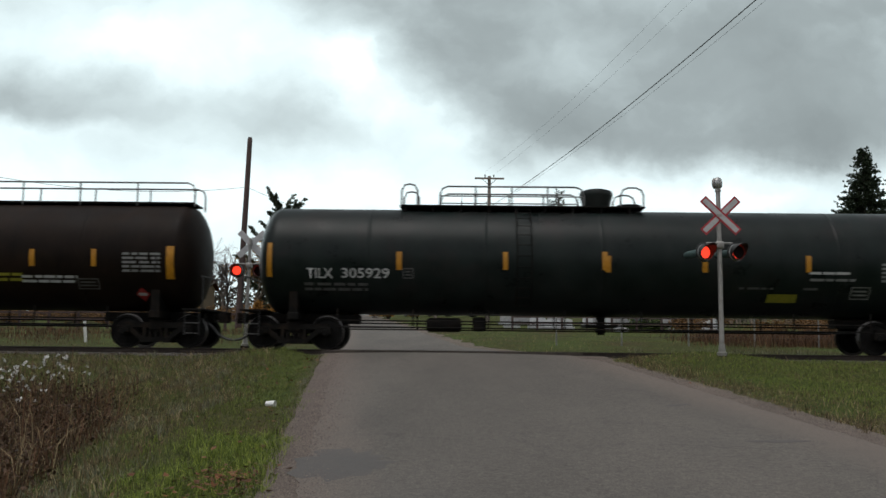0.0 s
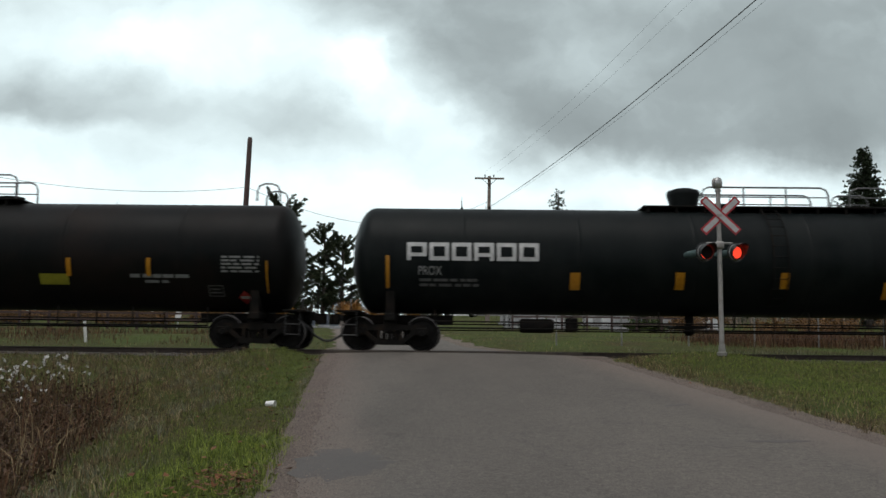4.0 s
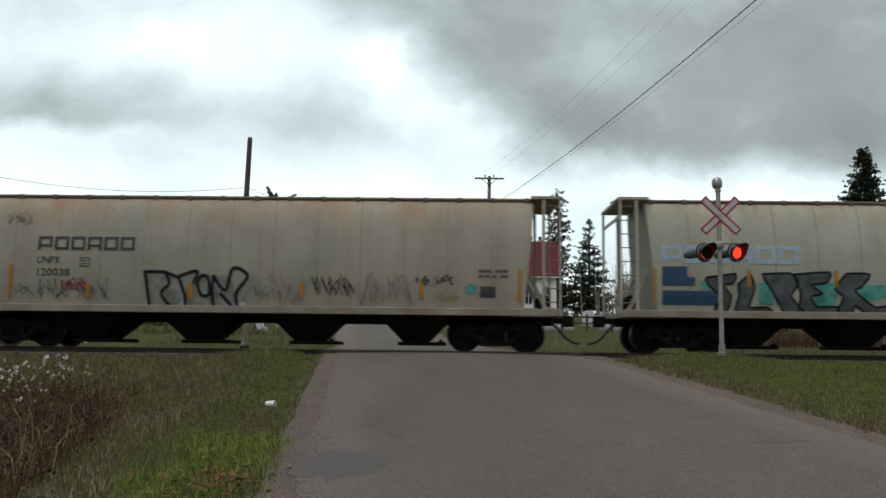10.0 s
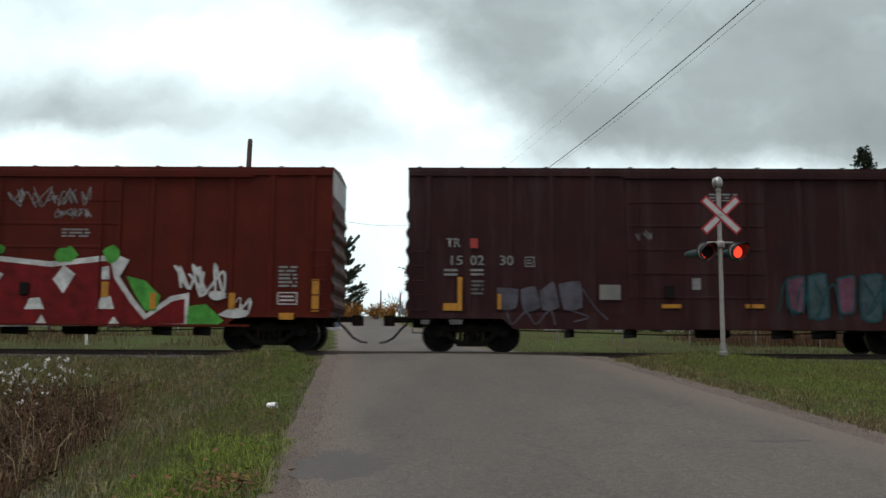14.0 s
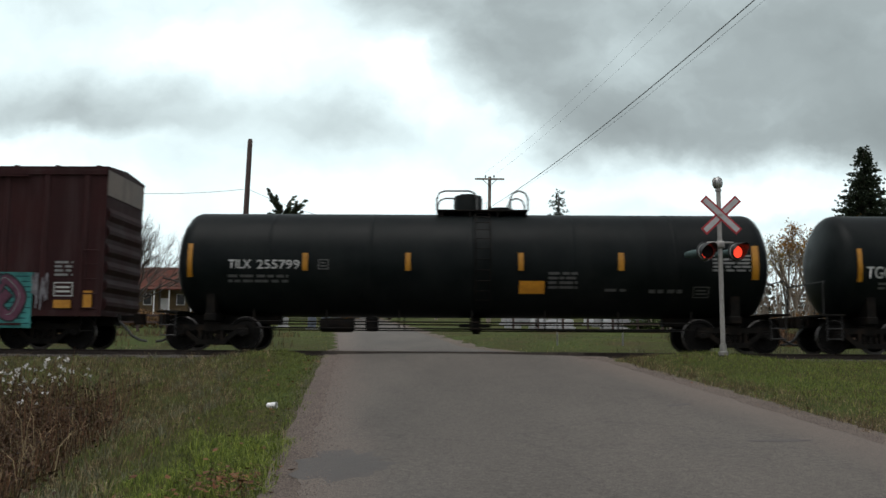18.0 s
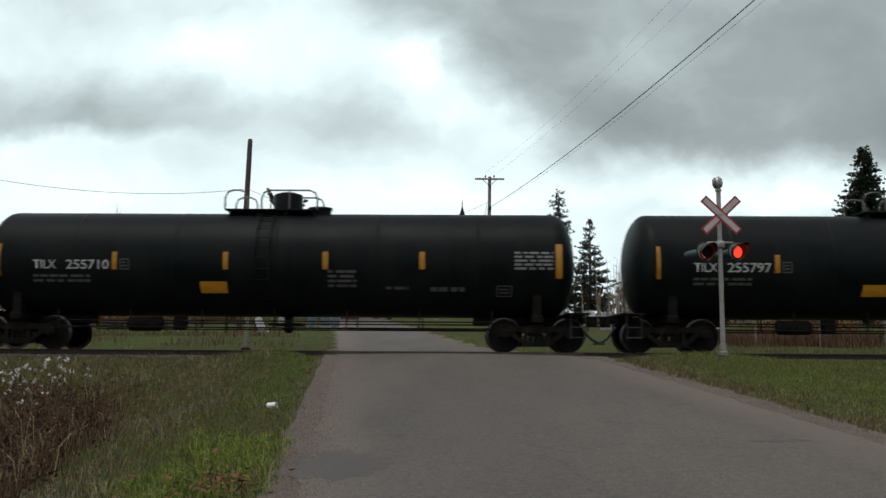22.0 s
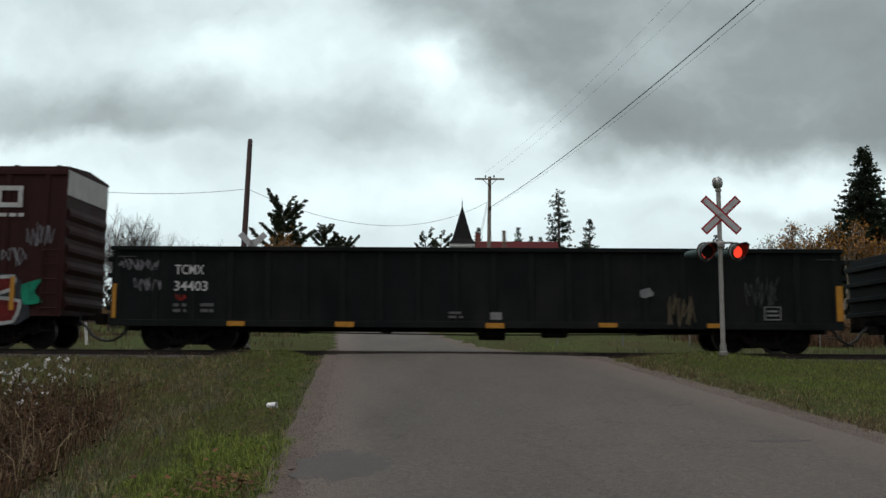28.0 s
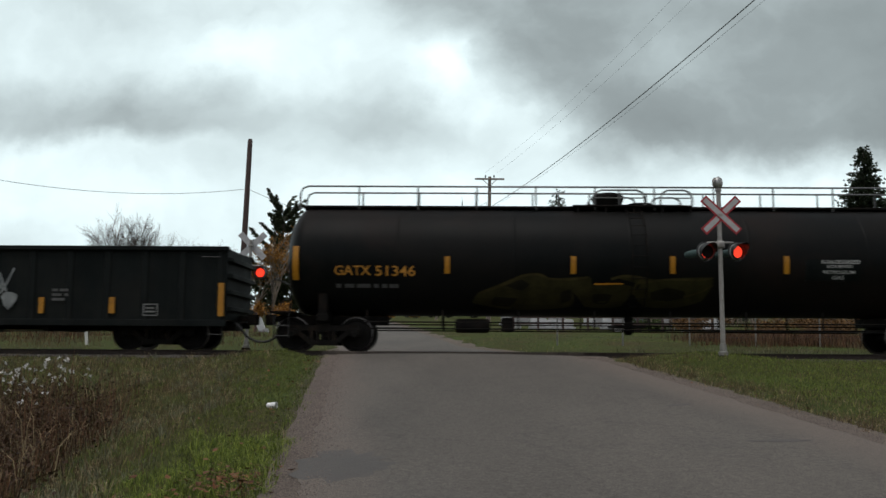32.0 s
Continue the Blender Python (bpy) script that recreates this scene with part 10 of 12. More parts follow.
    s.shape(blob(-3.0, 2.34, 0.25, 0.27, random.Random(23)), P["green"], 0.019)
    s.shape(blob(-1.88, 2.78, 0.18, 0.17, random.Random(24)), P["green"], 0.019)
    s.shape(blob(-1.4, 2.72, 0.18, 0.14, random.Random(25)), P["green"], 0.019)
    s.shape(blob(0.5, 2.59, 0.29, 0.25, random.Random(26)), P["green"], 0.019)
    s.shape(blob(1.73, 2.62, 0.22, 0.24, random.Random(27)), P["green"], 0.019)
    s.shape([(2.18, 2.01), (2.7, 1.89), (3.15, 1.46), (3.04, 1.06), (2.74, 1.06), (2.47, 1.46)], P["green"], 0.019)
    s.shape([(3.92, 1.19), (4.41, 1.25), (4.9, 0.8), (4.77, 0.7), (3.9, 0.7)], P["green"], 0.019)
    scrawl(s, -1.13, 1.25, 3.9, 4.51, P["pale"], 12, 7, 0.02)
    scrawl(s, 0.15, 1.2, 3.59, 3.91, P["pale"], 13, 5, 0.018)
    scrawl(s, 3.57, 4.75, 1.39, 2.43, P["white"], 14, 3, 0.055)
    s.shape(blob(4.7, 1.5, 0.29, 0.12, random.Random(28)), P["white"], 0.012)
    s.shape(blob(5.2, 1.0, 0.39, 0.14, random.Random(29)), P["white"], 0.013)
    scrawl(s, 5.03, 5.59, 1.01, 1.44, P["white"], 15, 2, 0.03)
    s.panel("reflector", -7.89, -7.74, 1.01, 2.02, M["yellow"], 0.034, label="long yellow reflective strip")
    s.panel("reflector", 7.31, 7.5, 1.06, 1.95, M["yellow"], 0.034, label="long yellow reflective strip")
    s.panel("reflector", -5.37, -5.18, 1.01, 1.49, M["yellow"], 0.034, label="short yellow reflective strip")
    s.panel("reflector", -3.68, -3.49, 1.07, 1.56, M["yellow"], 0.034, label="short yellow reflective strip")
    s.panel("reflector", -1.7, -1.52, 1.42, 1.83, M["yellow"], 0.034, label="short yellow reflective strip")
    s.panel("reflector", 1.51, 1.7, 1.43, 1.85, M["yellow"], 0.034, label="short yellow reflective strip")
    s.panel("reflector", 2.86, 3.03, 1.11, 1.55, M["yellow"], 0.034, label="short yellow reflective strip")
    s.panel("reflector", 5.03, 5.2, 1.12, 1.56, M["yellow"], 0.034, label="short yellow reflective strip")
    s.panel("reflector", -7.19, -6.7, 0.75, 0.97, M["yellow"], 0.034, label="yellow reflective patch")
    s.panel("reflector", 6.42, 6.82, 0.84, 1.02, M["yellow"], 0.034, label="yellow reflective patch")
    s.bars("stencilling", 6.38, 6.89, 1.71, 2.33, M["grey_letter"], 6)
    s.data_box(6.36, 6.91, 1.25, 1.59, M["white_letter"])
    s.bars("stencilling", 0.32, 1.11, 3.07, 3.34, M["grey_letter"], 3)
    s.bars("stencilling", -2.54, -2.18, 2.78, 3.01, M["grey_letter"], 2)
    s = box_car(215.24, 15.82, "box_maroon", "faded maroon boxcar with pale graffiti", (-1.9, 1.9), "end_tan")[1]
    s.text("TR", -6.86, -6.46, 2.86, 3.1, M["grey_letter"])
    s.panel("stencil_panel", -6.2, -5.99, 2.83, 3.1, M["red_sign"])
    s.text("15", -6.73, -6.41, 2.36, 2.62, M["grey_letter"])
    s.text("02", -6.2, -5.82, 2.36, 2.63, M["grey_letter"])
    s.text("30", -5.39, -5.02, 2.36, 2.63, M["grey_letter"])
    s.data_box(-4.7, -4.44, 2.32, 2.6, M["grey_letter"])
    s.bars("stencilling", -6.92, -6.51, 2.04, 2.28, M["grey_letter"], 2)
    s.bars("stencilling", -6.19, -5.84, 2.05, 2.28, M["grey_letter"], 2)
    s.bars("stencilling", -6.17, -5.83, 1.53, 1.97, M["dim_letter"], 4)
    s.panel("reflector", -6.93, -6.55, 1.11, 1.31, M["yellow"], 0.034)
    s.panel("reflector", -6.54, -6.42, 1.11, 2.03, M["yellow"], 0.034)
    s.panel("reflector", -5.45, -5.36, 1.15, 1.57, M["yellow"], 0.034)
    letter(s, [(-5.47, 1.75), (-4.89, 1.7), (-4.94, 1.2), (-5.33, 1.14)], P["faded"], None, 0.012)
    letter(s, [(-4.82, 1.7), (-4.43, 1.79), (-4.29, 1.21), (-4.74, 1.08)], P["faded"], None, 0.012)
    letter(s, [(-4.3, 1.66), (-3.92, 1.92), (-3.77, 1.21), (-4.23, 1.14)], P["faded"], None, 0.012)
    letter(s, [(-3.79, 1.86), (-3.2, 1.93), (-3.15, 1.21), (-3.64, 1.15)], P["faded"], None, 0.012)
    line(s, [(-5.2, 1.14), (-5.06, 0.75), (-4.68, 1.08), (-4.41, 0.76), (-4.03, 1.14), (-3.89, 0.76)], P["faded"], 0.02, 0.022)
    line(s, [(-3.51, 1.15), (-2.99, 0.96), (-3.38, 0.83)], P["faded"], 0.02, 0.022)
    line(s, [(-3.13, 1.71), (-2.8, 1.22), (-2.47, 0.9)], P["faded"], 0.02, 0.022)
    letter(s, [(2.43, 2.02), (2.88, 2.09), (2.81, 1.12), (2.42, 1.25)], P["pinkgrey"], P["tealdark"], 0.012)
    letter(s, [(3.01, 2.09), (3.46, 2.16), (3.51, 1), (3, 0.99)], P["tealfade"], P["tealdark"], 0.012)
    letter(s, [(3.78, 2.03), (4.24, 2.1), (4.19, 1.13), (3.83, 1.13)], P["pinkgrey"], P["tealdark"], 0.012)
    letter(s, [(4.43, 2.1), (5.01, 2.14), (4.92, 0.94), (4.41, 0.94)], P["tealfade"], P["tealdark"], 0.012)
    letter(s, [(5.07, 1.97), (5.65, 2.04), (5.69, 1.01), (5.09, 0.94)], P["faded"], P["tealdark"], 0.012)
    line(s, [(2.17, 1.12), (2.36, 1.96), (2.55, 0.99), (2.82, 1.89), (3, 0.93)], P["tealdark"], 0.02, 0.022)
    line(s, [(3.14, 2.03), (3.39, 1.38), (3.19, 0.99), (3.65, 1.9), (3.83, 0.93)], P["tealdark"], 0.02, 0.022)
    line(s, [(4.49, 1.97), (4.8, 1.39), (4.54, 1.07), (5.13, 1.91), (5.31, 0.94), (5.64, 1.78)], P["tealdark"], 0.02, 0.022)
    s.panel("stencil_panel", -2.67, -2.1, 1.43, 1.84, M["grey_band"])
    s.panel("stencil_panel", -0.15, 0.08, 1.72, 2.03, M["grey_letter"])
    s.bars("stencilling", 0.36, 1.14, 4.12, 4.39, M["grey_letter"], 3)
    s.panel("reflector", -0.99, -0.47, 1.21, 1.32, M["yellow"], 0.034)
    s.panel("reflector", 1.28, 1.77, 1.22, 1.33, M["yellow"], 0.034)
    s.bars("stencilling", 6.67, 7.17, 1.92, 2.35, M["grey_letter"], 4)
    s.data_box(6.69, 7.12, 1.45, 1.83, M["white_letter"])
    s.panel("reflector", 6.68, 7.07, 1.1, 1.3, M["yellow"], 0.034)
    s.panel("reflector", 7.06, 7.22, 1.1, 2.01, M["yellow"], 0.034)
    scrawl(s, -1.61, -1.23, 3.04, 3.36, P["pale"], 16, 2, 0.02)
    s.panel("stencil_panel", -7.54, -7.31, 0.74, 0.86, M["dim_letter"])
    s.panel("stencil_panel", -6.76, -6.41, 0.74, 0.87, M["dim_letter"])
    s = box_car(233.48, 16.4, "box_blue", "teal blue boxcar with tan graffiti", (-1.9, 1.9))[1]
    s.panel("reflector", 6.99, 7.48, 1.06, 1.28, M["yellow"], 0.034)
    s.panel("reflector", 6.15, 6.62, 1.04, 1.18, M["yellow"], 0.034)
    s.panel("reflector", 6.15, 6.63, 0.86, 1.0, M["yellow"], 0.034)
    s.bars("stencilling", 6.17, 6.63, 1.61, 2.37, M["grey_letter"], 7)
    s.data_box(6.12, 6.64, 1.27, 1.59, M["white_letter"])
    letter(s, [(2.14, 1.91), (2.51, 2.01), (3.07, 2.01), (2.99, 1.64), (2.63, 1.5), (3.05, 1.36), (3.03, 0.99), (2.28, 0.97), (2.04, 1.17), (2.05, 1.73)], P["sand"], P["ink2"], 0.013, "tan spray-painted letter form with a dark rim")
    letter(s, [(3.17, 1.97), (3.49, 2.03), (3.92, 1.88), (3.84, 1.46), (3.95, 1.09), (3.59, 0.9), (3.21, 0.99), (3.1, 1.36)], P["sand"], P["ink2"], 0.014)
    letter(s, [(3.96, 1.92), (4.29, 1.83), (4.41, 1.37), (4.33, 0.91), (4.71, 0.72), (4.44, 0.68), (4.05, 1)], P["sand"], P["ink2"], 0.015)
    letter(s, [(4.53, 1.65), (4.75, 2.07), (5.01, 2.02), (4.96, 1.56), (4.71, 0.91), (4.99, 0.72), (4.81, 0.65), (4.43, 0.72)], P["sand"], P["ink2"], 0.016)
    letter(s, [(5.15, 1.37), (5.37, 1.84), (5.69, 1.89), (5.75, 1.61), (5.52, 1.51), (5.9, 1.38), (5.81, 1.14), (5.26, 1.1)], P["sand"], P["ink2"], 0.017)
    letter(s, [(3.52, 1.46), (3.87, 1.83), (3.91, 1.6), (3.66, 1.41)], P["ink2"], None, 0.021)
    letter(s, [(2.44, 1.59), (2.98, 1.87), (2.81, 1.54), (2.54, 1.43)], P["ink2"], None, 0.021)
    letter(s, [(1.72, 0.98), (2.15, 0.8), (4.81, 0.65), (5.54, 1), (5.83, 0.73), (1.74, 0.59)], P["tealgrey"], None, 0.009)
    s.shape(blob(1.76, 1.25, 0.3, 0.58, random.Random(30)), P["tealgrey"], 0.01)
    scrawl(s, 5.09, 5.96, 3.79, 4.24, P["scarlet"], 17, 4, 0.02)
    scrawl(s, 6.41, 7.19, 3.73, 3.97, P["scarlet"], 18, 3, 0.012)
    s.panel("stencil_panel", 7.12, 7.52, 4.31, 4.45, M["red_sign"])
    s.bars("stencilling", 0.4, 0.98, 3.07, 3.34, M["blue_letter"], 2)
    s.panel("reflector", 0.57, 0.95, 1.24, 1.37, M["yellow"], 0.034)
    s.panel("reflector", 2.58, 2.95, 1.07, 1.19, M["yellow"], 0.034)
    s.panel("reflector", 4.0, 4.4, 1.06, 1.19, M["yellow"], 0.034)
    s.data_box(-7.37, -6.82, 2.22, 2.51, M["white_letter"])
    s.data_box(-6.66, -6.27, 2.22, 2.52, M["white_letter"])
    s.data_box(-7.29, -6.9, 1.71, 2.02, M["white_letter"])
    s.data_box(-6.61, -6.21, 1.71, 2.02, M["white_letter"])
    s.bars("stencilling", -7.29, -6.9, 2.26, 2.47, M["white_letter"], 1)
    s.bars("stencilling", -6.6, -6.33, 2.27, 2.47, M["white_letter"], 1)
    s.bars("stencilling", -7.22, -6.96, 1.75, 1.97, M["white_letter"], 1)
    s.bars("stencilling", -6.54, -6.28, 1.76, 1.98, M["white_letter"], 1)
    s.panel("reflector", -8.13, -7.69, 1.07, 1.29, M["yellow"], 0.034)
    s.panel("reflector", -7.35, -6.9, 1.05, 1.19, M["yellow"], 0.034)
    s.panel("reflector", -7.36, -6.91, 0.87, 1.01, M["yellow"], 0.034)
    s.shape(blob(-7.96, 1.52, 0.16, 0.29, random.Random(31)), P["tealgrey"], 0.01)
    tag_piece(s, -6.35, -3.54, 0.72, 2.11, 3, [P["sand"], P["pale"]], P["umber"], None, 112, "tan and white spray-painted shapes")
    s = box_car(251.3, 15.6, "box_maroon", "faded maroon boxcar with a turquoise graffiti panel", (-1.9, 1.7), "end_tan")[1]
    s.text("TR", -6.94, -6.57, 2.82, 3.07, M["grey_letter"])
    s.panel("stencil_panel", -6.29, -6.04, 2.78, 3.08, P["scarletdim"])
    s.text("15", -6.89, -6.56, 2.43, 2.68, M["grey_letter"])
    s.text("01", -6.36, -6.02, 2.43, 2.68, M["grey_letter"])
    s.text("93", -5.57, -5.19, 2.43, 2.69, M["grey_letter"])
    s.data_box(-4.91, -4.64, 2.36, 2.63, M["grey_letter"])
    s.bars("stencilling", -7.01, -6.7, 1.99, 2.3, M["grey_letter"], 2)
    s.bars("stencilling", -6.34, -6.01, 1.99, 2.31, M["grey_letter"], 2)
    s.bars("stencilling", -7.0, -6.65, 1.4, 1.91, M["dim_letter"], 4)
    letter(s, [(-6.42, 1.92), (-5.91, 2.01), (-5.44, 2.02), (-5.39, 0.86), (-5.99, 0.81), (-6.36, 1.04)], P["cream2"], P["paleblue"], 0.013, "pale cream spray-painted letter form")
    letter(s, [(-5.38, 1.92), (-5.06, 1.92), (-5.05, 0.77), (-5.37, 0.68)], P["cream2"], P["paleblue"], 0.013)
    letter(s, [(-4.92, 1.93), (-4.46, 1.97), (-4.41, 0.87), (-4.82, 0.77), (-4.96, 1.23)], P["cream2"], P["paleblue"], 0.014)
    letter(s, [(-4.36, 1.88), (-3.55, 1.93), (-3.46, 0.87), (-4.27, 0.78)], P["cream2"], P["paleblue"], 0.015)
    letter(s, [(-3.47, 1.93), (-2.84, 1.94), (-2.75, 0.88), (-3.4, 0.78)], P["cream2"], P["paleblue"], 0.016)
    letter(s, [(-2.89, 0.88), (-2.34, 0.97), (-2.16, 0.7), (-2.8, 0.65)], P["cream2"], P["paleblue"], 0.017)
    line(s, [(-6.2, 1.75), (-5.8, 1.8), (-5.62, 1.55), (-5.85, 1.3), (-5.55, 1.05)], P["slate"], 0.04, 0.022)
    line(s, [(-6.25, 1.2), (-5.9, 1.0), (-5.5, 0.92)], P["paleblue"], 0.05, 0.022)
    line(s, [(-5.25, 1.75), (-5.18, 1.2), (-5.24, 0.85)], P["sand2"], 0.05, 0.022)
    line(s, [(-4.8, 1.8), (-4.6, 1.75), (-4.55, 1.0)], P["paleblue"], 0.05, 0.022)
    line(s, [(-3.9, 1.8), (-3.65, 1.1), (-4.1, 0.95)], P["sand2"], 0.05, 0.022)
    line(s, [(-3.35, 1.05), (-3.0, 0.95), (-2.85, 1.3)], P["paleblue"], 0.05, 0.022)
    line(s, [(-4.73, 1.42), (-4.64, 1.14)], P["slate"], 0.04, 0.022)
    line(s, [(-4.18, 1.42), (-3.72, 1.47), (-3.99, 1.24)], P["slate"], 0.04, 0.022)
    line(s, [(-3.26, 1.56), (-2.96, 1.61), (-3.17, 1.24)], P["slate"], 0.04, 0.022)
    s.shape([(-2.95, 1.11), (-2.56, 1.05), (-2.3, 0.62), (-2.89, 0.65)], P["paleblue"], 0.012)
    s.panel("graffiti_ground", 1.82, 5.88, 0.57, 2.1, M["tealpaint"], label="turquoise spray-painted panel")
    for x0, x1 in ((1.88, 2.4), (2.5, 3.3), (5.2, 5.84)):
        s.bars("brick_line", x0, x1, 0.62, 2.06, P["tealdark"], 10, 0.22)
    tag_piece(s, 2.38, 5.47, 0.73, 2.02, 4, [P["pinkgrey"], P["navy"], P["tealdark"]], P["ink2"], None, 114, "pink and dark flourishes on turquoise")
    s.panel("reflector", 2.1, 2.27, 1.09, 1.57, M["yellow"], 0.034, label="short yellow reflective strip")
    s.panel("reflector", 4.49, 4.66, 1.11, 1.59, M["yellow"], 0.034, label="short yellow reflective strip")
    s.panel("reflector", -7.05, -6.59, 1.12, 1.32, M["yellow"], 0.034)
    s.panel("reflector", -7.54, -7.35, 1.08, 1.6, M["yellow"], 0.034)
    s.panel("reflector", 6.49, 6.96, 1.12, 1.34, M["yellow"], 0.034)
    s.panel("reflector", 7.31, 7.54, 1.14, 1.6, M["yellow"], 0.034)
    s.panel("reflector", -2.96, -2.5, 1.17, 1.39, M["yellow"], 0.034)
    s.bars("stencilling", 6.47, 6.98, 1.98, 2.44, M["grey_letter"], 4)
    s.data_box(6.47, 7.0, 1.44, 1.83, M["white_letter"])
    s.bars("stencilling", 0.1, 0.89, 4.1, 4.39, M["grey_letter"], 3)
    s.shape(blob(-0.24, 2.01, 0.12, 0.22, random.Random(32)), P["cream2"], 0.05)
    s.shape(blob(-0.74, 1.48, 0.24, 0.34, random.Random(33)), P["crimsondim"], 0.05)
    scrawl(s, 0.14, 0.75, 1.25, 1.91, P["faded2"], 19, 5, 0.03)
    scrawl(s, 5.84, 6.27, 1.06, 2.25, P["faded2"], 20, 5, 0.03)
    scrawl(s, 2.76, 3.27, 2.1, 2.29, P["faded2"], 21, 3, 0.02)
    a = [(-1.0, 0.15, 0.56, False, 0), (1.1, 1.6, 0.56, True, 0)]
    b = [(-1.65, -1.0, 0.56, True, 0), (-0.6, 1.0, 0.56, False, 1)]
    s = tank_car(269.28, 16.78, 1.5, 2.46, "black_paint", "plain black tank car with white lettering", a, (-1.0, 1.6), (-0.1, 0.42, 0.55, "drum"))[1]
    s.text("TILX", -6.71, -6.08, 2.24, 2.48, M["white_letter"])
    s.text("255799", -5.92, -4.74, 2.23, 2.48, M["white_letter"])
    s.bars("stencilling", -6.72, -5.06, 1.83, 2.1, M["dim_letter"], 2)
    s.data_box(-4.23, -3.94, 2.22, 2.5, M["dim_letter"])
    s.panel("reflector", -4.66, -4.52, 2.19, 2.67, M["yellow"], 0.034, label="short yellow reflective strip")
    s.panel("reflector", -1.83, -1.69, 2.2, 2.69, M["yellow"], 0.034, label="short yellow reflective strip")
    s.panel("reflector", 1.27, 1.41, 2.22, 2.7, M["yellow"], 0.034, label="short yellow reflective strip")
    s.panel("reflector", 4.0, 4.15, 2.23, 2.72, M["yellow"], 0.034, label="short yellow reflective strip")
    s.panel("reflector", -7.83, -7.71, 2.0, 2.92, M["yellow"], 0.034, label="long yellow reflective strip")
    s.panel("reflector", 7.64, 7.81, 2.0, 2.93, M["yellow"], 0.034, label="long yellow reflective strip")
    s.panel("stencil_panel", 1.3, 1.99, 1.6, 1.94, M["orange_panel"], label="orange placard")
    s.bars("stencilling", 2.09, 2.89, 1.71, 2.21, M["dim_letter"], 4)
    s.bars("stencilling", 3.65, 4.23, 1.64, 1.77, M["dim_letter"], 1)
    s.bars("stencilling", 4.86, 5.77, 1.59, 1.77, M["dim_letter"], 1)
    s.data_box(6.07, 6.51, 1.51, 1.81, M["dim_letter"])
    s.bars("stencilling", 6.57, 7.6, 2.2, 2.7, M["grey_letter"], 5)
    s = tank_car(287.48, 16.79, 1.5, 2.46, "black_paint", "plain black tank car with large pale lettering", [(-1.35, 0.45, 0.56, True, 1), (0.75, 1.5, 0.56, True, 0)], (-1.35, 1.6), (-0.65, 0.4, 0.5, "drum"))[1]
    s.text("TGOX", -7.46, -6.45, 2.05, 2.38, M["white_letter"])
    s.text("155242", -6.3, -4.79, 2.01, 2.36, M["white_letter"])
    s.bars("stencilling", -7.12, -5.32, 1.74, 1.97, M["dim_letter"], 2)
    s.panel("reflector", -4.6, -4.47, 2.13, 2.63, M["yellow"], 0.034, label="short yellow reflective strip")
    s.panel("reflector", -1.47, -1.33, 2.15, 2.64, M["yellow"], 0.034, label="short yellow reflective strip")
    s.panel("reflector", 1.56, 1.71, 2.16, 2.66, M["yellow"], 0.034, label="short yellow reflective strip")
    s.panel("reflector", 4.51, 4.66, 2.18, 2.67, M["yellow"], 0.034, label="short yellow reflective strip")
    s.panel("reflector", -7.7, -7.58, 1.96, 2.87, M["yellow"], 0.034, label="long yellow reflective strip")
    s.panel("reflector", 7.31, 7.48, 1.98, 2.88, M["yellow"], 0.034, label="long yellow reflective strip")
    s.data_box(-3.97, -3.67, 2.07, 2.35, M["dim_letter"])
    s.bars("stencilling", -1.12, -0.63, 3.03, 3.17, M["grey_letter"], 1)
    s.bars("stencilling", -1.11, -0.68, 1.53, 1.65, M["grey_letter"], 1)
    s.bars("stencilling", 1.38, 2.36, 1.54, 1.77, M["dim_letter"], 2)
    scrawl(s, 2.85, 4.41, 1.55, 2.01, P["pale"], 22, 6, 0.02)
    s.bars("stencilling", 6.03, 7.08, 2.19, 2.72, M["grey_letter"], 5)
    for x0, hp, dm, number in ((305.72, b, 0.05, "255697"), (323.92, b, 0.05, "255710"), (342.10, b, 0.05, "255797"), (360.24, b, 0.05, "255567")):
        s = tank_car(x0, 16.75, 1.5, 2.46, "black_paint", "plain black tank car with white lettering", hp, (-1.65, 0.95), (dm, 0.42, 0.58, "drum"))[1]
        s.text("TILX", -6.69, -6.06, 2.21, 2.45, M["white_letter"])
        s.text(number, -5.78, -4.59, 2.2, 2.46, M["white_letter"])
        s.bars("stencilling", -6.7, -5.12, 1.82, 2.08, M["dim_letter"], 2)
        s.data_box(-4.29, -4.03, 2.19, 2.49, M["dim_letter"])
        s.panel("reflector", -4.5, -4.37, 2.19, 2.68, M["yellow"], 0.034, label="short yellow reflective strip")
        s.panel("reflector", -1.43, -1.29, 2.21, 2.69, M["yellow"], 0.034, label="short yellow reflective strip")
        s.panel("reflector", 1.32, 1.46, 2.22, 2.71, M["yellow"], 0.034, label="short yellow reflective strip")
        s.panel("reflector", 3.98, 4.13, 2.24, 2.72, M["yellow"], 0.034, label="short yellow reflective strip")
        s.panel("reflector", -7.71, -7.61, 2.01, 2.9, M["yellow"], 0.034, label="long yellow reflective strip")
        s.panel("reflector", 7.72, 7.89, 2.01, 2.95, M["yellow"], 0.034, label="long yellow reflective strip")
        s.panel("stencil_panel", -2.08, -1.34, 1.57, 1.88, M["orange_panel"], label="orange placard")
        s.bars("stencilling", 1.46, 2.24, 1.72, 2.23, M["dim_letter"], 4)
        s.bars("stencilling", 3.05, 3.68, 1.66, 1.8, M["dim_letter"], 1)
        s.bars("stencilling", 4.28, 5.26, 1.6, 1.81, M["dim_letter"], 1)
        s.data_box(6.11, 6.53, 1.51, 1.81, M["dim_letter"])
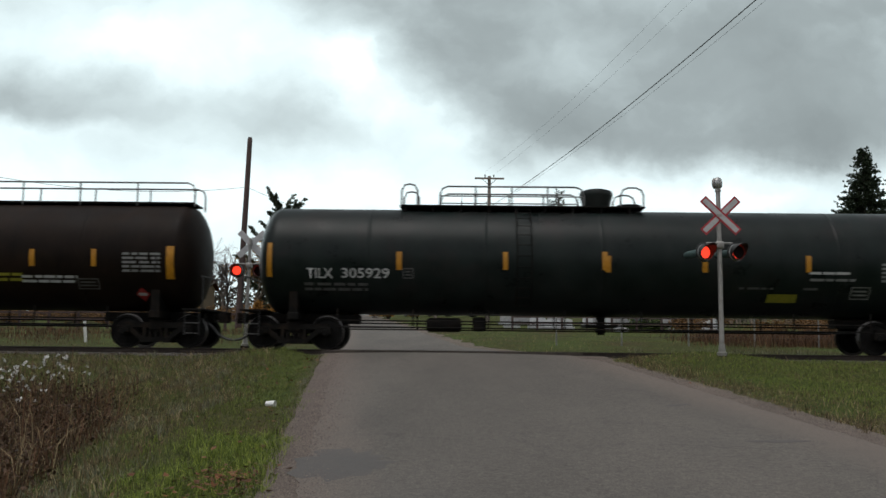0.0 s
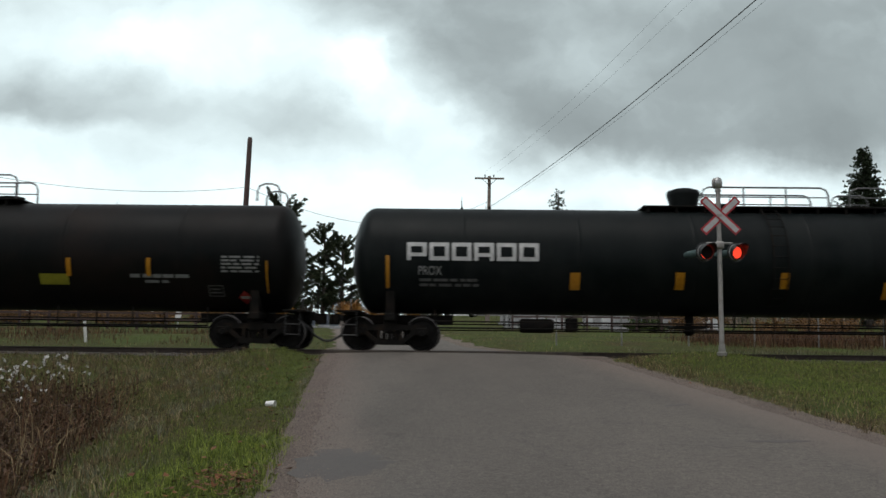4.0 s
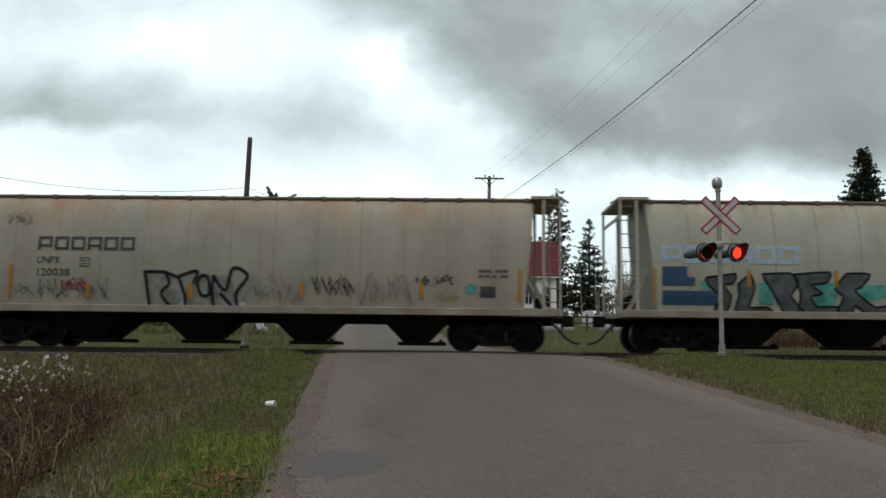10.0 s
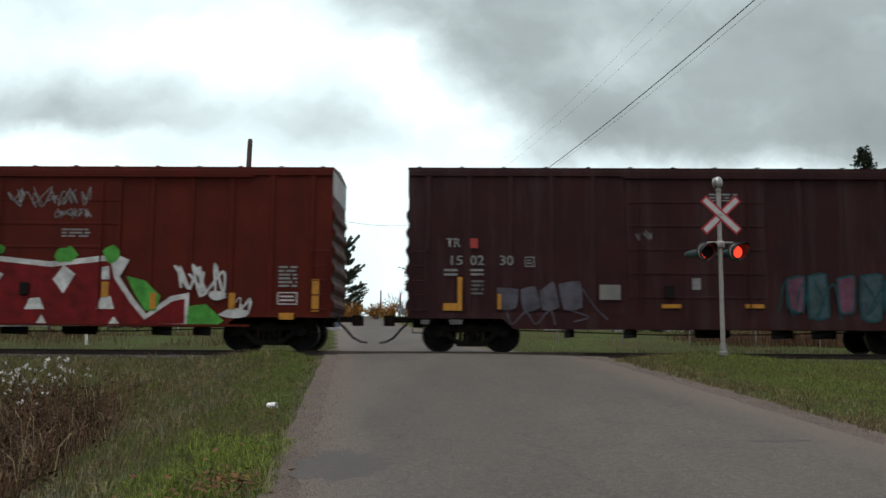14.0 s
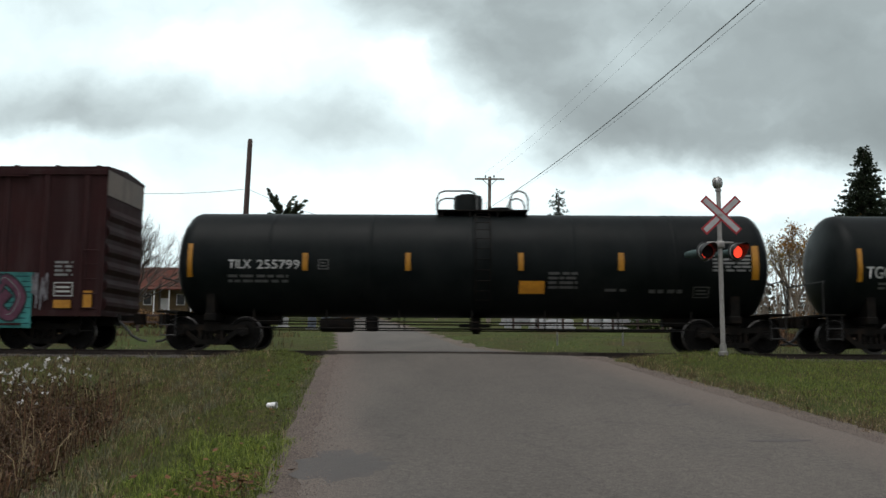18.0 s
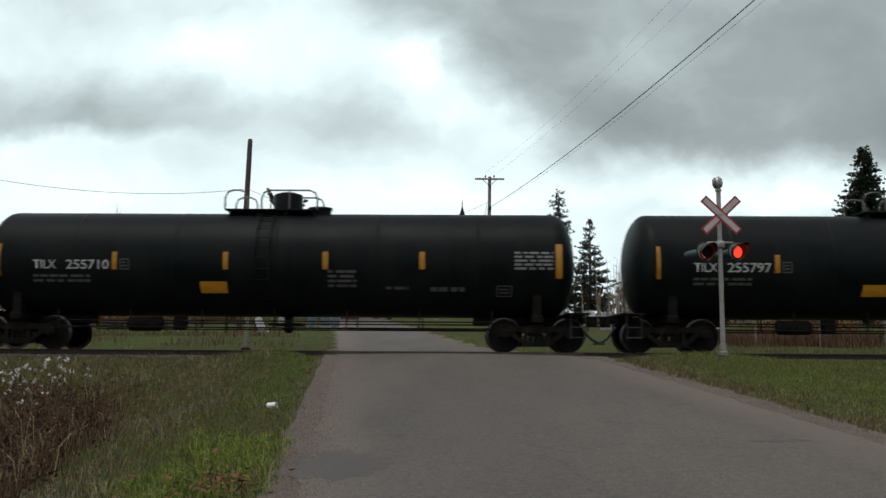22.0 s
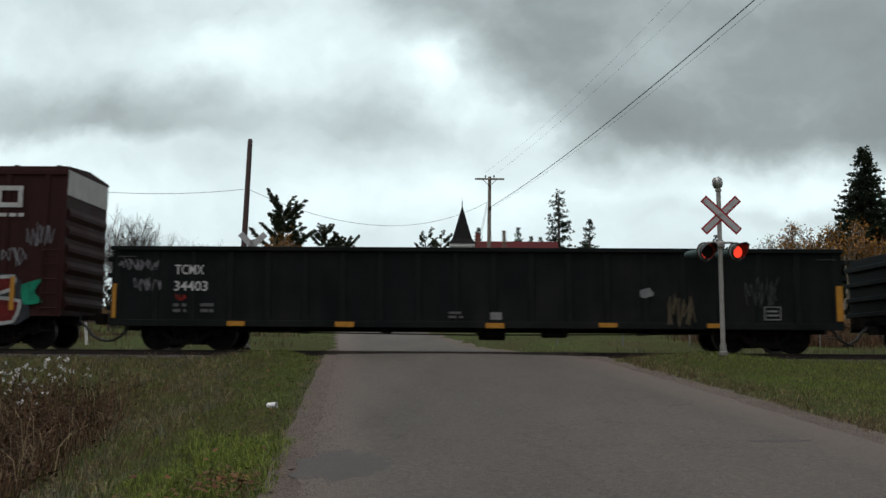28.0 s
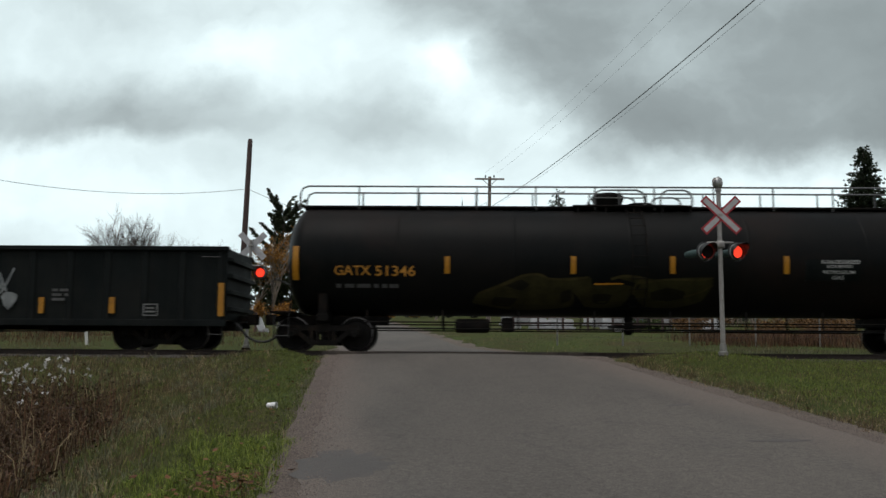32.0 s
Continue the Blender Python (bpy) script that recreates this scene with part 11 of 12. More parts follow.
        s.bars("stencilling", 6.59, 7.65, 2.22, 2.76, M["grey_letter"], 5)
    s = tank_car(378.46, 16.73, 1.5, 2.46, "black_paint", "plain black tank car with white lettering", a, (-1.0, 1.6), (-0.1, 0.42, 0.58, "drum"))[1]
    s.text("TILX", -6.59, -5.97, 2.22, 2.46, M["white_letter"])
    s.text("255670", -5.82, -4.72, 2.23, 2.47, M["white_letter"])
    s.bars("stencilling", -6.6, -5.09, 1.84, 2.09, M["dim_letter"], 2)
    s.data_box(-4.23, -3.95, 2.2, 2.49, M["dim_letter"])
    s.panel("reflector", -4.62, -4.49, 2.19, 2.67, M["yellow"], 0.034, label="short yellow reflective strip")
    s.panel("reflector", -1.93, -1.8, 2.2, 2.69, M["yellow"], 0.034, label="short yellow reflective strip")
    s.panel("reflector", 1.13, 1.27, 2.22, 2.7, M["yellow"], 0.034, label="short yellow reflective strip")
    s.panel("reflector", 3.5, 3.64, 2.23, 2.71, M["yellow"], 0.034, label="short yellow reflective strip")
    s.panel("reflector", -7.64, -7.53, 2.0, 2.92, M["yellow"], 0.034, label="long yellow reflective strip")
    s.panel("reflector", 7.68, 7.84, 2.02, 2.94, M["yellow"], 0.034, label="long yellow reflective strip")
    s.panel("stencil_panel", 1.11, 1.85, 1.61, 1.93, M["orange_panel"], label="orange placard")
    s.bars("stencilling", 1.94, 2.71, 1.72, 2.23, M["dim_letter"], 4)
    s.bars("stencilling", 3.53, 4.13, 1.65, 1.79, M["dim_letter"], 1)
    s.bars("stencilling", 4.77, 5.76, 1.6, 1.8, M["dim_letter"], 1)
    s.data_box(6.03, 6.45, 1.5, 1.81, M["dim_letter"])
    s.bars("stencilling", 6.55, 7.61, 2.21, 2.75, M["grey_letter"], 5)
    diamond(s, 7.2, 1.36, 0.19, M["white_letter"])
    s = box_car(398.33, 19.6, "box_brown", "dark maroon boxcar with pale and red graffiti", (-2.0, 2.0))[1]
    s.text("MC", -8.78, -8.37, 2.55, 2.81, M["white_letter"])
    s.text("794", -8.99, -8.4, 2.11, 2.35, M["white_letter"])
    s.text("079", -8.16, -7.57, 2.12, 2.35, M["white_letter"])
    s.data_box(-7.18, -6.91, 2.29, 2.57, M["grey_letter"])
    letter(s, [(-9.58, 1.84), (-8.94, 2), (-7.54, 2.03), (-6.78, 2.05), (-6.41, 1.73), (-6.04, 1.48), (-5.99, 0.62), (-9.61, 0.68)], P["darkgreen"], None, 0.009)
    letter(s, [(-6.71, 2.14), (-6.14, 2.24), (-5.62, 2.21), (-5.68, 1.89), (-6.28, 1.86), (-6.69, 1.82)], P["sanddim"], None, 0.01)
    letter(s, [(-9.55, 1.78), (-9.14, 1.96), (-8.75, 1.91), (-8.67, 1.46), (-8.85, 1.11), (-8.79, 0.73), (-9.51, 0.73), (-9.55, 1.33)], P["mist"], P["tealdark"], 0.013, "pale blue-grey spray-painted letter form with dark rims")
    letter(s, [(-8.59, 1.91), (-8.24, 1.96), (-8.23, 1.46), (-7.88, 1.53), (-8.33, 1.21), (-8.15, 1.05), (-8.41, 0.75), (-8.79, 0.75), (-8.68, 1.21)], P["mist"], P["tealdark"], 0.014)
    letter(s, [(-8.02, 1.94), (-7.58, 1.93), (-7.57, 1.34), (-7.7, 1.05), (-8.02, 1.02), (-8.14, 1.21), (-8.07, 1.53)], P["mist"], P["tealdark"], 0.015)
    letter(s, [(-7.45, 1.92), (-6.92, 1.94), (-6.83, 1.47), (-7.07, 1.22), (-7.51, 1.15)], P["mist"], P["tealdark"], 0.016)
    letter(s, [(-9.28, 1.03), (-8.78, 0.98), (-8.15, 0.89), (-7.58, 1.07), (-7.07, 1.22), (-6.75, 1.09), (-6.84, 0.6), (-8.09, 0.69), (-9.26, 0.73)], P["bluedim"], P["tealdark"], 0.017)
    line(s, [(-8.21, 0.87), (-7.58, 1.01), (-7.07, 1.15), (-6.78, 1.27)], P["mist"], 0.045, 0.024)
    line(s, [(-8.16, 0.75), (-7.46, 0.9), (-6.95, 1.01)], P["mist"], 0.03, 0.024)
    line(s, [(-9.19, 1.71), (-8.94, 1.79), (-8.79, 1.62), (-8.96, 1.4), (-9.16, 1.46)], P["sanddim"], 0.04, 0.022)
    line(s, [(-7.86, 1.82), (-7.75, 1.47), (-7.84, 1.15)], P["sanddim"], 0.03, 0.022)
    line(s, [(-7.35, 1.72), (-7.2, 1.72), (-7.21, 1.47), (-7.36, 1.47)], P["slate"], 0.03, 0.022)
    letter(s, [(-8.43, 1.13), (-8.14, 1.21), (-8.13, 1.06), (-8.39, 0.89)], P["sand2"], None, 0.021)
    letter(s, [(-6.95, 1.04), (-6.73, 0.9), (-6.43, 0.6), (-6.77, 0.6)], P["sand2"], None, 0.021)
    letter(s, [(-6.68, 1.06), (-6.56, 1.33), (-6.3, 1.36), (-6.08, 1.13), (-6.14, 0.62), (-6.55, 0.62)], P["bluedim"], P["mist"], 0.018)
    letter(s, [(-6.25, 1.44), (-5.85, 1.48), (-5.89, 1.34), (-6.18, 1.3)], P["mist"], None, 0.018)
    letter(s, [(-5.91, 0.91), (-5.8, 1.22), (-5.59, 1.54), (-5.4, 1.48), (-5.4, 0.77), (-5.95, 0.75)], P["sanddim"], P["mist"], 0.019)
    letter(s, [(-5.68, 1.16), (-5.44, 1.23), (-5.45, 0.91), (-5.66, 0.9)], P["bluedim"], None, 0.023)
    s.panel("reflector", -7.01, -6.86, 1.0, 1.51, M["yellow"], 0.034, label="short yellow reflective strip")
    letter(s, [(1.01, 1.81), (1.75, 2), (3.72, 2.01), (6.61, 2.08), (8.48, 2.04), (8.87, 1.39), (8.61, 0.65), (1.27, 0.59)], P["ink2"], None, 0.009)
    letter(s, [(1.34, 1.91), (1.81, 1.86), (2.66, 1.77), (2.58, 1.49), (2.07, 1.45), (2.69, 1.17), (2.52, 0.8), (1.55, 0.61), (1.43, 1.07), (2.08, 1.17), (1.35, 1.63)], P["scarletdim"], P["rimwhite"], 0.013, "red spray-painted letter form with a white rim")
    letter(s, [(2.64, 2.01), (2.86, 2.34), (3.15, 2.24), (3.12, 1.87), (2.76, 1.64)], P["scarletdim"], P["rimwhite"], 0.014)
    letter(s, [(2.99, 1.54), (3.3, 1.96), (3.51, 1.55), (3.41, 0.71), (2.86, 0.62), (3.15, 1.17)], P["scarletdim"], P["rimwhite"], 0.015)
    letter(s, [(3.54, 1.83), (3.73, 1.87), (3.88, 1.55), (4.29, 1.92), (4.56, 2.06), (4.49, 1.55), (4.12, 1.36), (4.24, 0.9), (4.8, 0.72), (3.69, 0.62), (3.9, 1.18)], P["scarletdim"], P["rimwhite"], 0.016)
    letter(s, [(4.66, 2.02), (5.12, 2.13), (5.04, 1.65), (5.24, 1.37), (4.88, 1.18), (5.37, 0.61), (4.9, 0.61), (4.6, 1.18)], P["scarletdim"], P["rimwhite"], 0.017)
    letter(s, [(5.34, 1.37), (5.69, 1.88), (6.24, 2.07), (6.34, 1.89), (5.88, 1.65), (6.17, 1.52), (6, 1.1), (5.63, 1.1), (6.19, 0.87), (5.92, 0.59), (5.36, 0.82)], P["scarletdim"], P["rimwhite"], 0.018)
    letter(s, [(6.43, 1.89), (6.8, 2.08), (7.19, 1.66), (7.11, 1.29), (6.83, 1.1), (7.4, 0.74), (6.66, 0.64), (6.37, 1.1)], P["scarletdim"], P["rimwhite"], 0.019)
    letter(s, [(7.09, 1.85), (8.48, 1.99), (8.4, 1.62), (7.84, 1.43), (8.68, 1.3), (8.51, 0.74), (7.77, 0.69), (7.39, 1.01), (7.86, 1.02)], P["scarletdim"], P["rimwhite"], 0.02)
    letter(s, [(1.37, 2.19), (1.6, 2.14), (1.57, 1.95), (1.42, 2.02)], P["emerald"], None, 0.011)
    letter(s, [(3.76, 2.22), (4.08, 2.02), (3.92, 1.83)], P["emerald"], None, 0.011)
    letter(s, [(5.68, 2.21), (6.03, 2.26), (5.82, 1.98)], P["emerald"], None, 0.011)
    letter(s, [(7.74, 1.85), (7.99, 2.24), (7.94, 1.85)], P["emerald"], None, 0.011)
    letter(s, [(8.69, 1.76), (9.27, 1.93), (9.05, 1.58), (9.29, 1.28), (8.78, 1.21)], P["emerald"], None, 0.011)
    letter(s, [(0.91, 0.77), (1.46, 0.89), (1.43, 0.7)], P["emerald"], None, 0.011)
    s.blocks([1] * 2, 7.03, 8.59, 3.91, 4.52, M["white_letter"], "mark_shape", True, "maker's mark of plain block shapes")
    s.bars("stencilling", 6.98, 8.64, 3.61, 3.79, M["white_letter"], 1)
    s.bars("stencilling", 0.95, 2.14, 3.63, 4.27, M["dim_letter"], 5)
    s.panel("reflector", 8.39, 8.51, 1.05, 1.97, M["yellow"], 0.034, label="long yellow reflective strip")
    s.panel("reflector", 3.01, 3.12, 1.07, 1.5, M["yellow"], 0.034, label="short yellow reflective strip")
    s.panel("reflector", 6.16, 6.27, 1.09, 1.52, M["yellow"], 0.034, label="short yellow reflective strip")
    s.panel("reflector", 0.7, 0.8, 1.33, 1.74, M["yellow"], 0.034, label="short yellow reflective strip")
    scrawl(s, 8.77, 9.46, 2.8, 3.51, P["faded2"], 23, 3, 0.02)
    scrawl(s, 8.13, 8.77, 2.25, 2.8, P["faded2"], 24, 3, 0.02)
    s = gondola(419.5, 20.0, "dark green-black gondola with small white tags")[1]
    stake(s.car, 1.0, 3.69, -0.05)
    s.text("TCMX", -8.23, -7.43, 2.06, 2.33, M["white_letter"])
    s.text("34403", -8.24, -7.32, 1.61, 1.88, M["white_letter"])
    s.bars("stencilling", -8.25, -7.89, 0.99, 1.3, M["dim_letter"], 2)
    s.bars("stencilling", -7.5, -7.14, 0.99, 1.31, M["dim_letter"], 2)
    scrawl(s, -9.72, -8.64, 2.15, 2.54, P["faded2"], 25, 5, 0.02)
    scrawl(s, -9.31, -8.65, 1.6, 2.0, P["faded2"], 26, 4, 0.02)
    scrawl(s, -8.16, -7.9, 1.33, 1.53, P["scarlet"], 27, 3, 0.014)
    s.panel("reflector", -6.75, -6.27, 0.66, 0.79, M["yellow"], 0.034, label="yellow reflective patch")
    s.panel("reflector", -3.79, -3.28, 0.65, 0.79, M["yellow"], 0.034, label="yellow reflective patch")
    s.panel("reflector", 0.3, 0.8, 0.64, 0.78, M["yellow"], 0.034, label="yellow reflective patch")
    s.panel("reflector", 3.37, 3.87, 0.68, 0.8, M["yellow"], 0.034, label="yellow reflective patch")
    s.panel("reflector", 6.3, 6.7, 0.68, 0.8, M["yellow"], 0.034, label="yellow reflective patch")
    s.panel("reflector", -9.93, -9.83, 0.86, 1.8, M["yellow"], 0.034, label="long yellow reflective strip")
    s.panel("reflector", 9.8, 9.97, 0.88, 1.84, M["yellow"], 0.034, label="long yellow reflective strip")
    s.panel("stencil_panel", 0.43, 0.74, 0.87, 1.07, M["grey_letter"])
    s.bars("stencilling", -0.71, -0.29, 0.88, 1.11, M["dim_letter"], 2)
    s.shape(blob(4.66, 1.62, 0.21, 0.14, random.Random(42)), P["pale"], 0.012)
    scrawl(s, 5.26, 5.99, 0.69, 1.61, P["sanddim"], 28, 5, 0.03)
    scrawl(s, 7.38, 8.33, 1.16, 2.17, P["inkgrey"], 29, 4, 0.02)
    s.data_box(7.85, 8.3, 0.9, 1.27, M["grey_letter"])
    s = gondola(441.15, 20.4, "dark green-black gondola with a teal and tan graffiti panel")[1]
    stake(s.car, -0.02, 4.17, -0.14)
    stake(s.car, -0.12, 3.84, 0.04)
    stake(s.car, 4.28, 4.26, 0.0, "pale timber stake")
    stake(s.car, 4.58, 3.77, -0.04)
    s.text("TCMX", -8.35, -7.55, 2.1, 2.37, M["white_letter"])
    s.text("34393", -8.38, -7.45, 1.65, 1.92, M["white_letter"])
    s.bars("stencilling", -8.4, -8.03, 1.03, 1.34, M["dim_letter"], 2)
    s.bars("stencilling", -7.66, -7.29, 1.03, 1.34, M["dim_letter"], 2)
    letter(s, [(-5.82, 1.85), (-5.64, 2.01), (-1.38, 2.01), (-1.36, 0.66), (-5.51, 0.64), (-5.51, 1.01), (-5.8, 1.14)], P["sanddark"], P["sandline"], 0.01, "dim tan spray-painted panel of block forms")
    letter(s, [(-1.35, 1.96), (-0.43, 2.01), (-0.46, 1.78), (-0.6, 1.62), (-0.6, 1.35), (-0.24, 1.33), (-0.2, 0.67), (-1.36, 0.66)], P["tealdim"], None, 0.011, "teal spray-painted end form")
    letter(s, [(-4.98, 1.64), (-4.29, 1.68), (-4.26, 1.44), (-4.95, 1.41)], P["umberdark"], P["sandline"], 0.014)
    letter(s, [(-3.29, 1.6), (-2.76, 1.63), (-2.76, 1.31), (-3.26, 1.31)], P["umberdark"], P["sandline"], 0.014)
    letter(s, [(-0.71, 1.25), (-0.29, 1.28), (-0.27, 0.93), (-0.72, 0.9)], P["umberdark"], P["sandline"], 0.014)
    letter(s, [(-5.61, 1.8), (-5.4, 1.78), (-5.43, 1.59), (-5.59, 1.61)], P["tealdim"], None, 0.013)
    letter(s, [(-5.16, 1.72), (-4.98, 1.74), (-5.03, 1.43), (-5.16, 1.48)], P["tealdim"], None, 0.013)
    letter(s, [(-3.65, 1.73), (-3.5, 1.71), (-3.52, 1.55), (-3.66, 1.55)], P["tealdim"], None, 0.013)
    letter(s, [(-3.34, 1.73), (-2.76, 1.75), (-2.76, 1.66), (-3.34, 1.63)], P["tealdim"], None, 0.013)
    letter(s, [(-2.02, 1.74), (-1.73, 1.77), (-1.73, 1.61), (-1.97, 1.58)], P["tealdim"], None, 0.013)
    letter(s, [(-4.93, 1.33), (-4.61, 1.34), (-4.64, 1.22), (-4.93, 1.21)], P["tealdim"], None, 0.013)
    letter(s, [(-3.24, 1.28), (-2.82, 1.29), (-2.82, 1.17), (-3.23, 1.17)], P["tealdim"], None, 0.013)
    letter(s, [(-5.45, 1.24), (-5.24, 1.26), (-5.27, 1.09), (-5.43, 1.07)], P["tealdim"], None, 0.013)
    line(s, [(-5.24, 1.88), (-5.21, 1.38), (-5.45, 1.3), (-5.32, 1.02)], P["sandline"], 0.022, 0.018)
    line(s, [(-4.02, 2.03), (-4, 1.7), (-3.79, 1.44), (-3.79, 1.02)], P["sandline"], 0.022, 0.018)
    line(s, [(-3.81, 1.97), (-2.54, 2), (-2.43, 1.71), (-2.37, 1.29), (-2.77, 1.17)], P["sandline"], 0.022, 0.018)
    line(s, [(-3.39, 1.6), (-3.34, 1.18), (-3.09, 0.81)], P["sandline"], 0.022, 0.018)
    line(s, [(-2.33, 1.95), (-1.49, 1.98), (-1.44, 1.56), (-1.5, 1.24), (-1.35, 0.93)], P["sandline"], 0.022, 0.018)
    line(s, [(-4.13, 1.38), (-4.19, 1.09), (-4.72, 1.06)], P["sandline"], 0.022, 0.018)
    line(s, [(-2.66, 1.02), (-2.4, 1.18), (-2.09, 0.92)], P["sandline"], 0.022, 0.018)
    s.panel("reflector", -9.54, -9.03, 0.67, 0.81, M["yellow"], 0.034, label="yellow reflective patch")
    s.panel("reflector", -6.78, -6.27, 0.67, 0.81, M["yellow"], 0.034, label="yellow reflective patch")
    s.panel("reflector", -3.76, -3.25, 0.67, 0.83, M["yellow"], 0.034, label="yellow reflective patch")
    s.panel("reflector", -0.76, -0.25, 0.69, 0.83, M["yellow"], 0.034, label="yellow reflective patch")
    s.panel("reflector", 0.24, 0.68, 0.7, 0.84, M["yellow"], 0.034, label="yellow reflective patch")
    s.panel("reflector", 3.18, 3.62, 0.67, 0.79, M["yellow"], 0.034)
    s.panel("reflector", 6.18, 6.68, 0.66, 0.78, M["yellow"], 0.034)
    s.panel("reflector", 8.92, 9.41, 0.67, 0.8, M["yellow"], 0.034)
    scrawl(s, 4.02, 4.58, 1.01, 1.79, P["pale"], 30, 4, 0.025)
    scrawl(s, 8.87, 9.49, 1.43, 2.28, P["pale"], 31, 3, 0.02)
    scrawl(s, 7.09, 8.1, 1.65, 2.04, P["navy"], 32, 4, 0.03)
    scrawl(s, 7.17, 8.02, 1.03, 1.65, P["sanddim"], 33, 4, 0.02)
    s.data_box(7.78, 8.24, 0.93, 1.22, M["grey_letter"])
    s.bars("stencilling", 5.09, 5.62, 1.17, 1.67, M["dim_letter"], 4)
    s.panel("stencil_panel", 0.28, 0.54, 0.94, 1.07, M["grey_letter"])
    scrawl(s, -6.92, -6.46, 1.11, 1.89, P["faded2"], 34, 4, 0.016)
    s.panel("reflector", -10.18, -10.07, 0.89, 1.84, M["yellow"], 0.034, label="long yellow reflective strip")
    s.panel("reflector", 10.04, 10.18, 0.88, 1.82, M["yellow"], 0.034, label="long yellow reflective strip")
    s = gondola(462.74, 20.1, "dark green-black gondola with grey and red graffiti")[1]
    s.text("TCMX", -8.29, -7.49, 2.05, 2.32, M["white_letter"])
    s.text("34433", -8.3, -7.37, 1.6, 1.87, M["white_letter"])
    s.bars("stencilling", -8.3, -7.94, 0.98, 1.29, M["dim_letter"], 2)
    s.bars("stencilling", -7.55, -7.19, 0.98, 1.29, M["dim_letter"], 2)
    s.shape([(-6.0, 0.61), (-5.97, 1.15), (-5.76, 1.47), (-5.43, 1.62), (-3.89, 1.24), (-3.41, 0.9), (-3.41, 0.62)], P["silverdim"], 0.012, label="silver spray-painted shape")
    s.shape([(-4.12, 2.25), (-2.26, 2.21), (-2.32, 1.68), (-2.73, 1.37), (-2.21, 1.0), (-1.98, 0.63), (-3.36, 0.62), (-3.45, 1.12), (-3.96, 1.55)], P["silverdim"], 0.012)
    s.shape([(-1.27, 2.26), (0.28, 2.38), (0.38, 2.13), (-0.56, 0.64), (-1.89, 0.63), (-2.13, 1.49), (-1.79, 1.81), (-1.57, 1.4)], P["silverdim"], 0.012)
    s.shape([(-4.14, 2.26), (-4.04, 2.26), (-3.87, 1.58), (-3.31, 1.52), (-3.34, 1.43), (-3.99, 1.48)], P["crimsondim"], 0.016)
    s.shape([(-5.77, 1.54), (-5.43, 1.63), (-3.86, 1.27), (-3.61, 1.18), (-3.42, 0.93), (-3.6, 0.84), (-3.88, 0.96), (-3.98, 1.17), (-5.42, 1.55)], P["crimsondim"], 0.016)
    s.shape([(-2.45, 2.21), (-2.33, 2.21), (-2.25, 1.56), (-2.5, 1.43), (-2.02, 1.0), (-1.92, 0.63), (-2.08, 0.63), (-2.3, 1.06), (-2.84, 1.3), (-2.41, 1.62)], P["crimsondim"], 0.016)
    s.shape([(-1.36, 2.28), (-1.27, 2.25), (-1.54, 1.47), (-1.7, 1.87), (-1.61, 1.87), (-1.54, 1.68)], P["crimsondim"], 0.016)
    s.shape([(0.25, 2.13), (0.38, 2.1), (-0.47, 0.64), (-0.69, 0.64)], P["crimsondim"], 0.016)
    s.shape([(-6.01, 0.61), (-5.94, 1.19), (-5.77, 1.5), (-5.87, 1.1), (-5.92, 0.61)], P["crimsondim"], 0.016)
    scrawl(s, -6.97, -6.36, 1.65, 2.03, P["pale"], 35, 4, 0.02)
    scrawl(s, -5.84, -5.32, 1.89, 2.13, P["pale"], 36, 3, 0.018)
    scrawl(s, -5.1, -4.49, 1.7, 2.09, P["pale"], 37, 4, 0.02)
    line(s, [(-8.39, 1.18), (-7.91, 1.46), (-7.19, 1.46), (-6.53, 1.28), (-5.94, 1.47)], P["paleblue"], 0.028, 0.022)
    line(s, [(-8.21, 1.3), (-7.63, 1.52), (-6.84, 1.4), (-5.97, 1.29)], P["paleblue"], 0.028, 0.022)
    line(s, [(-6.98, 1.09), (-6.52, 1.2), (-5.97, 1.1)], P["paleblue"], 0.028, 0.022)
    line(s, [(-0.13, 0.95), (0.37, 1.26), (1.07, 1.45), (1.99, 1.39), (2.79, 1.24)], P["paleblue"], 0.028, 0.022)
    line(s, [(-0.01, 1.07), (0.6, 1.42), (1.22, 1.33), (1.99, 1.19), (2.7, 1.37)], P["paleblue"], 0.028, 0.022)
    line(s, [(-0.13, 0.86), (0.3, 1.01), (0.76, 0.95)], P["paleblue"], 0.028, 0.022)
    line(s, [(-5.83, 1.5), (-5.37, 1.58), (-4.35, 1.39), (-3.57, 1.19)], P["pale"], 0.012, 0.024)
    line(s, [(-2.78, 1.32), (-2.34, 1.43), (-2.09, 0.71)], P["pale"], 0.012, 0.024)
    line(s, [(-2.23, 1.32), (-2.03, 1.56)], P["pale"], 0.012, 0.024)
    line(s, [(-1.39, 2.26), (-1.64, 1.48)], P["pale"], 0.012, 0.024)
    line(s, [(0.32, 2.06), (-0.14, 1.41), (-0.62, 0.67)], P["pale"], 0.012, 0.024)
    scrawl(s, 2.92, 4.08, 1.35, 2.24, P["pale"], 40, 4, 0.045)
    s.shape(blob(4.08, 1.36, 0.21, 0.26, random.Random(44)), P["pale"], 0.02)
    s.panel("stencil_panel", 1.14, 1.45, 1.76, 1.92, M["grey_letter"])
    s.bars("stencilling", 5.25, 5.69, 1.29, 1.68, M["dim_letter"], 3)
    s.data_box(7.78, 8.18, 0.92, 1.25, M["grey_letter"])
    s.panel("reflector", -7.17, -7.05, 0.89, 1.34, M["yellow"], 0.034, label="short yellow reflective strip")
    s.panel("reflector", -5.31, -5.18, 0.9, 1.35, M["yellow"], 0.034, label="short yellow reflective strip")
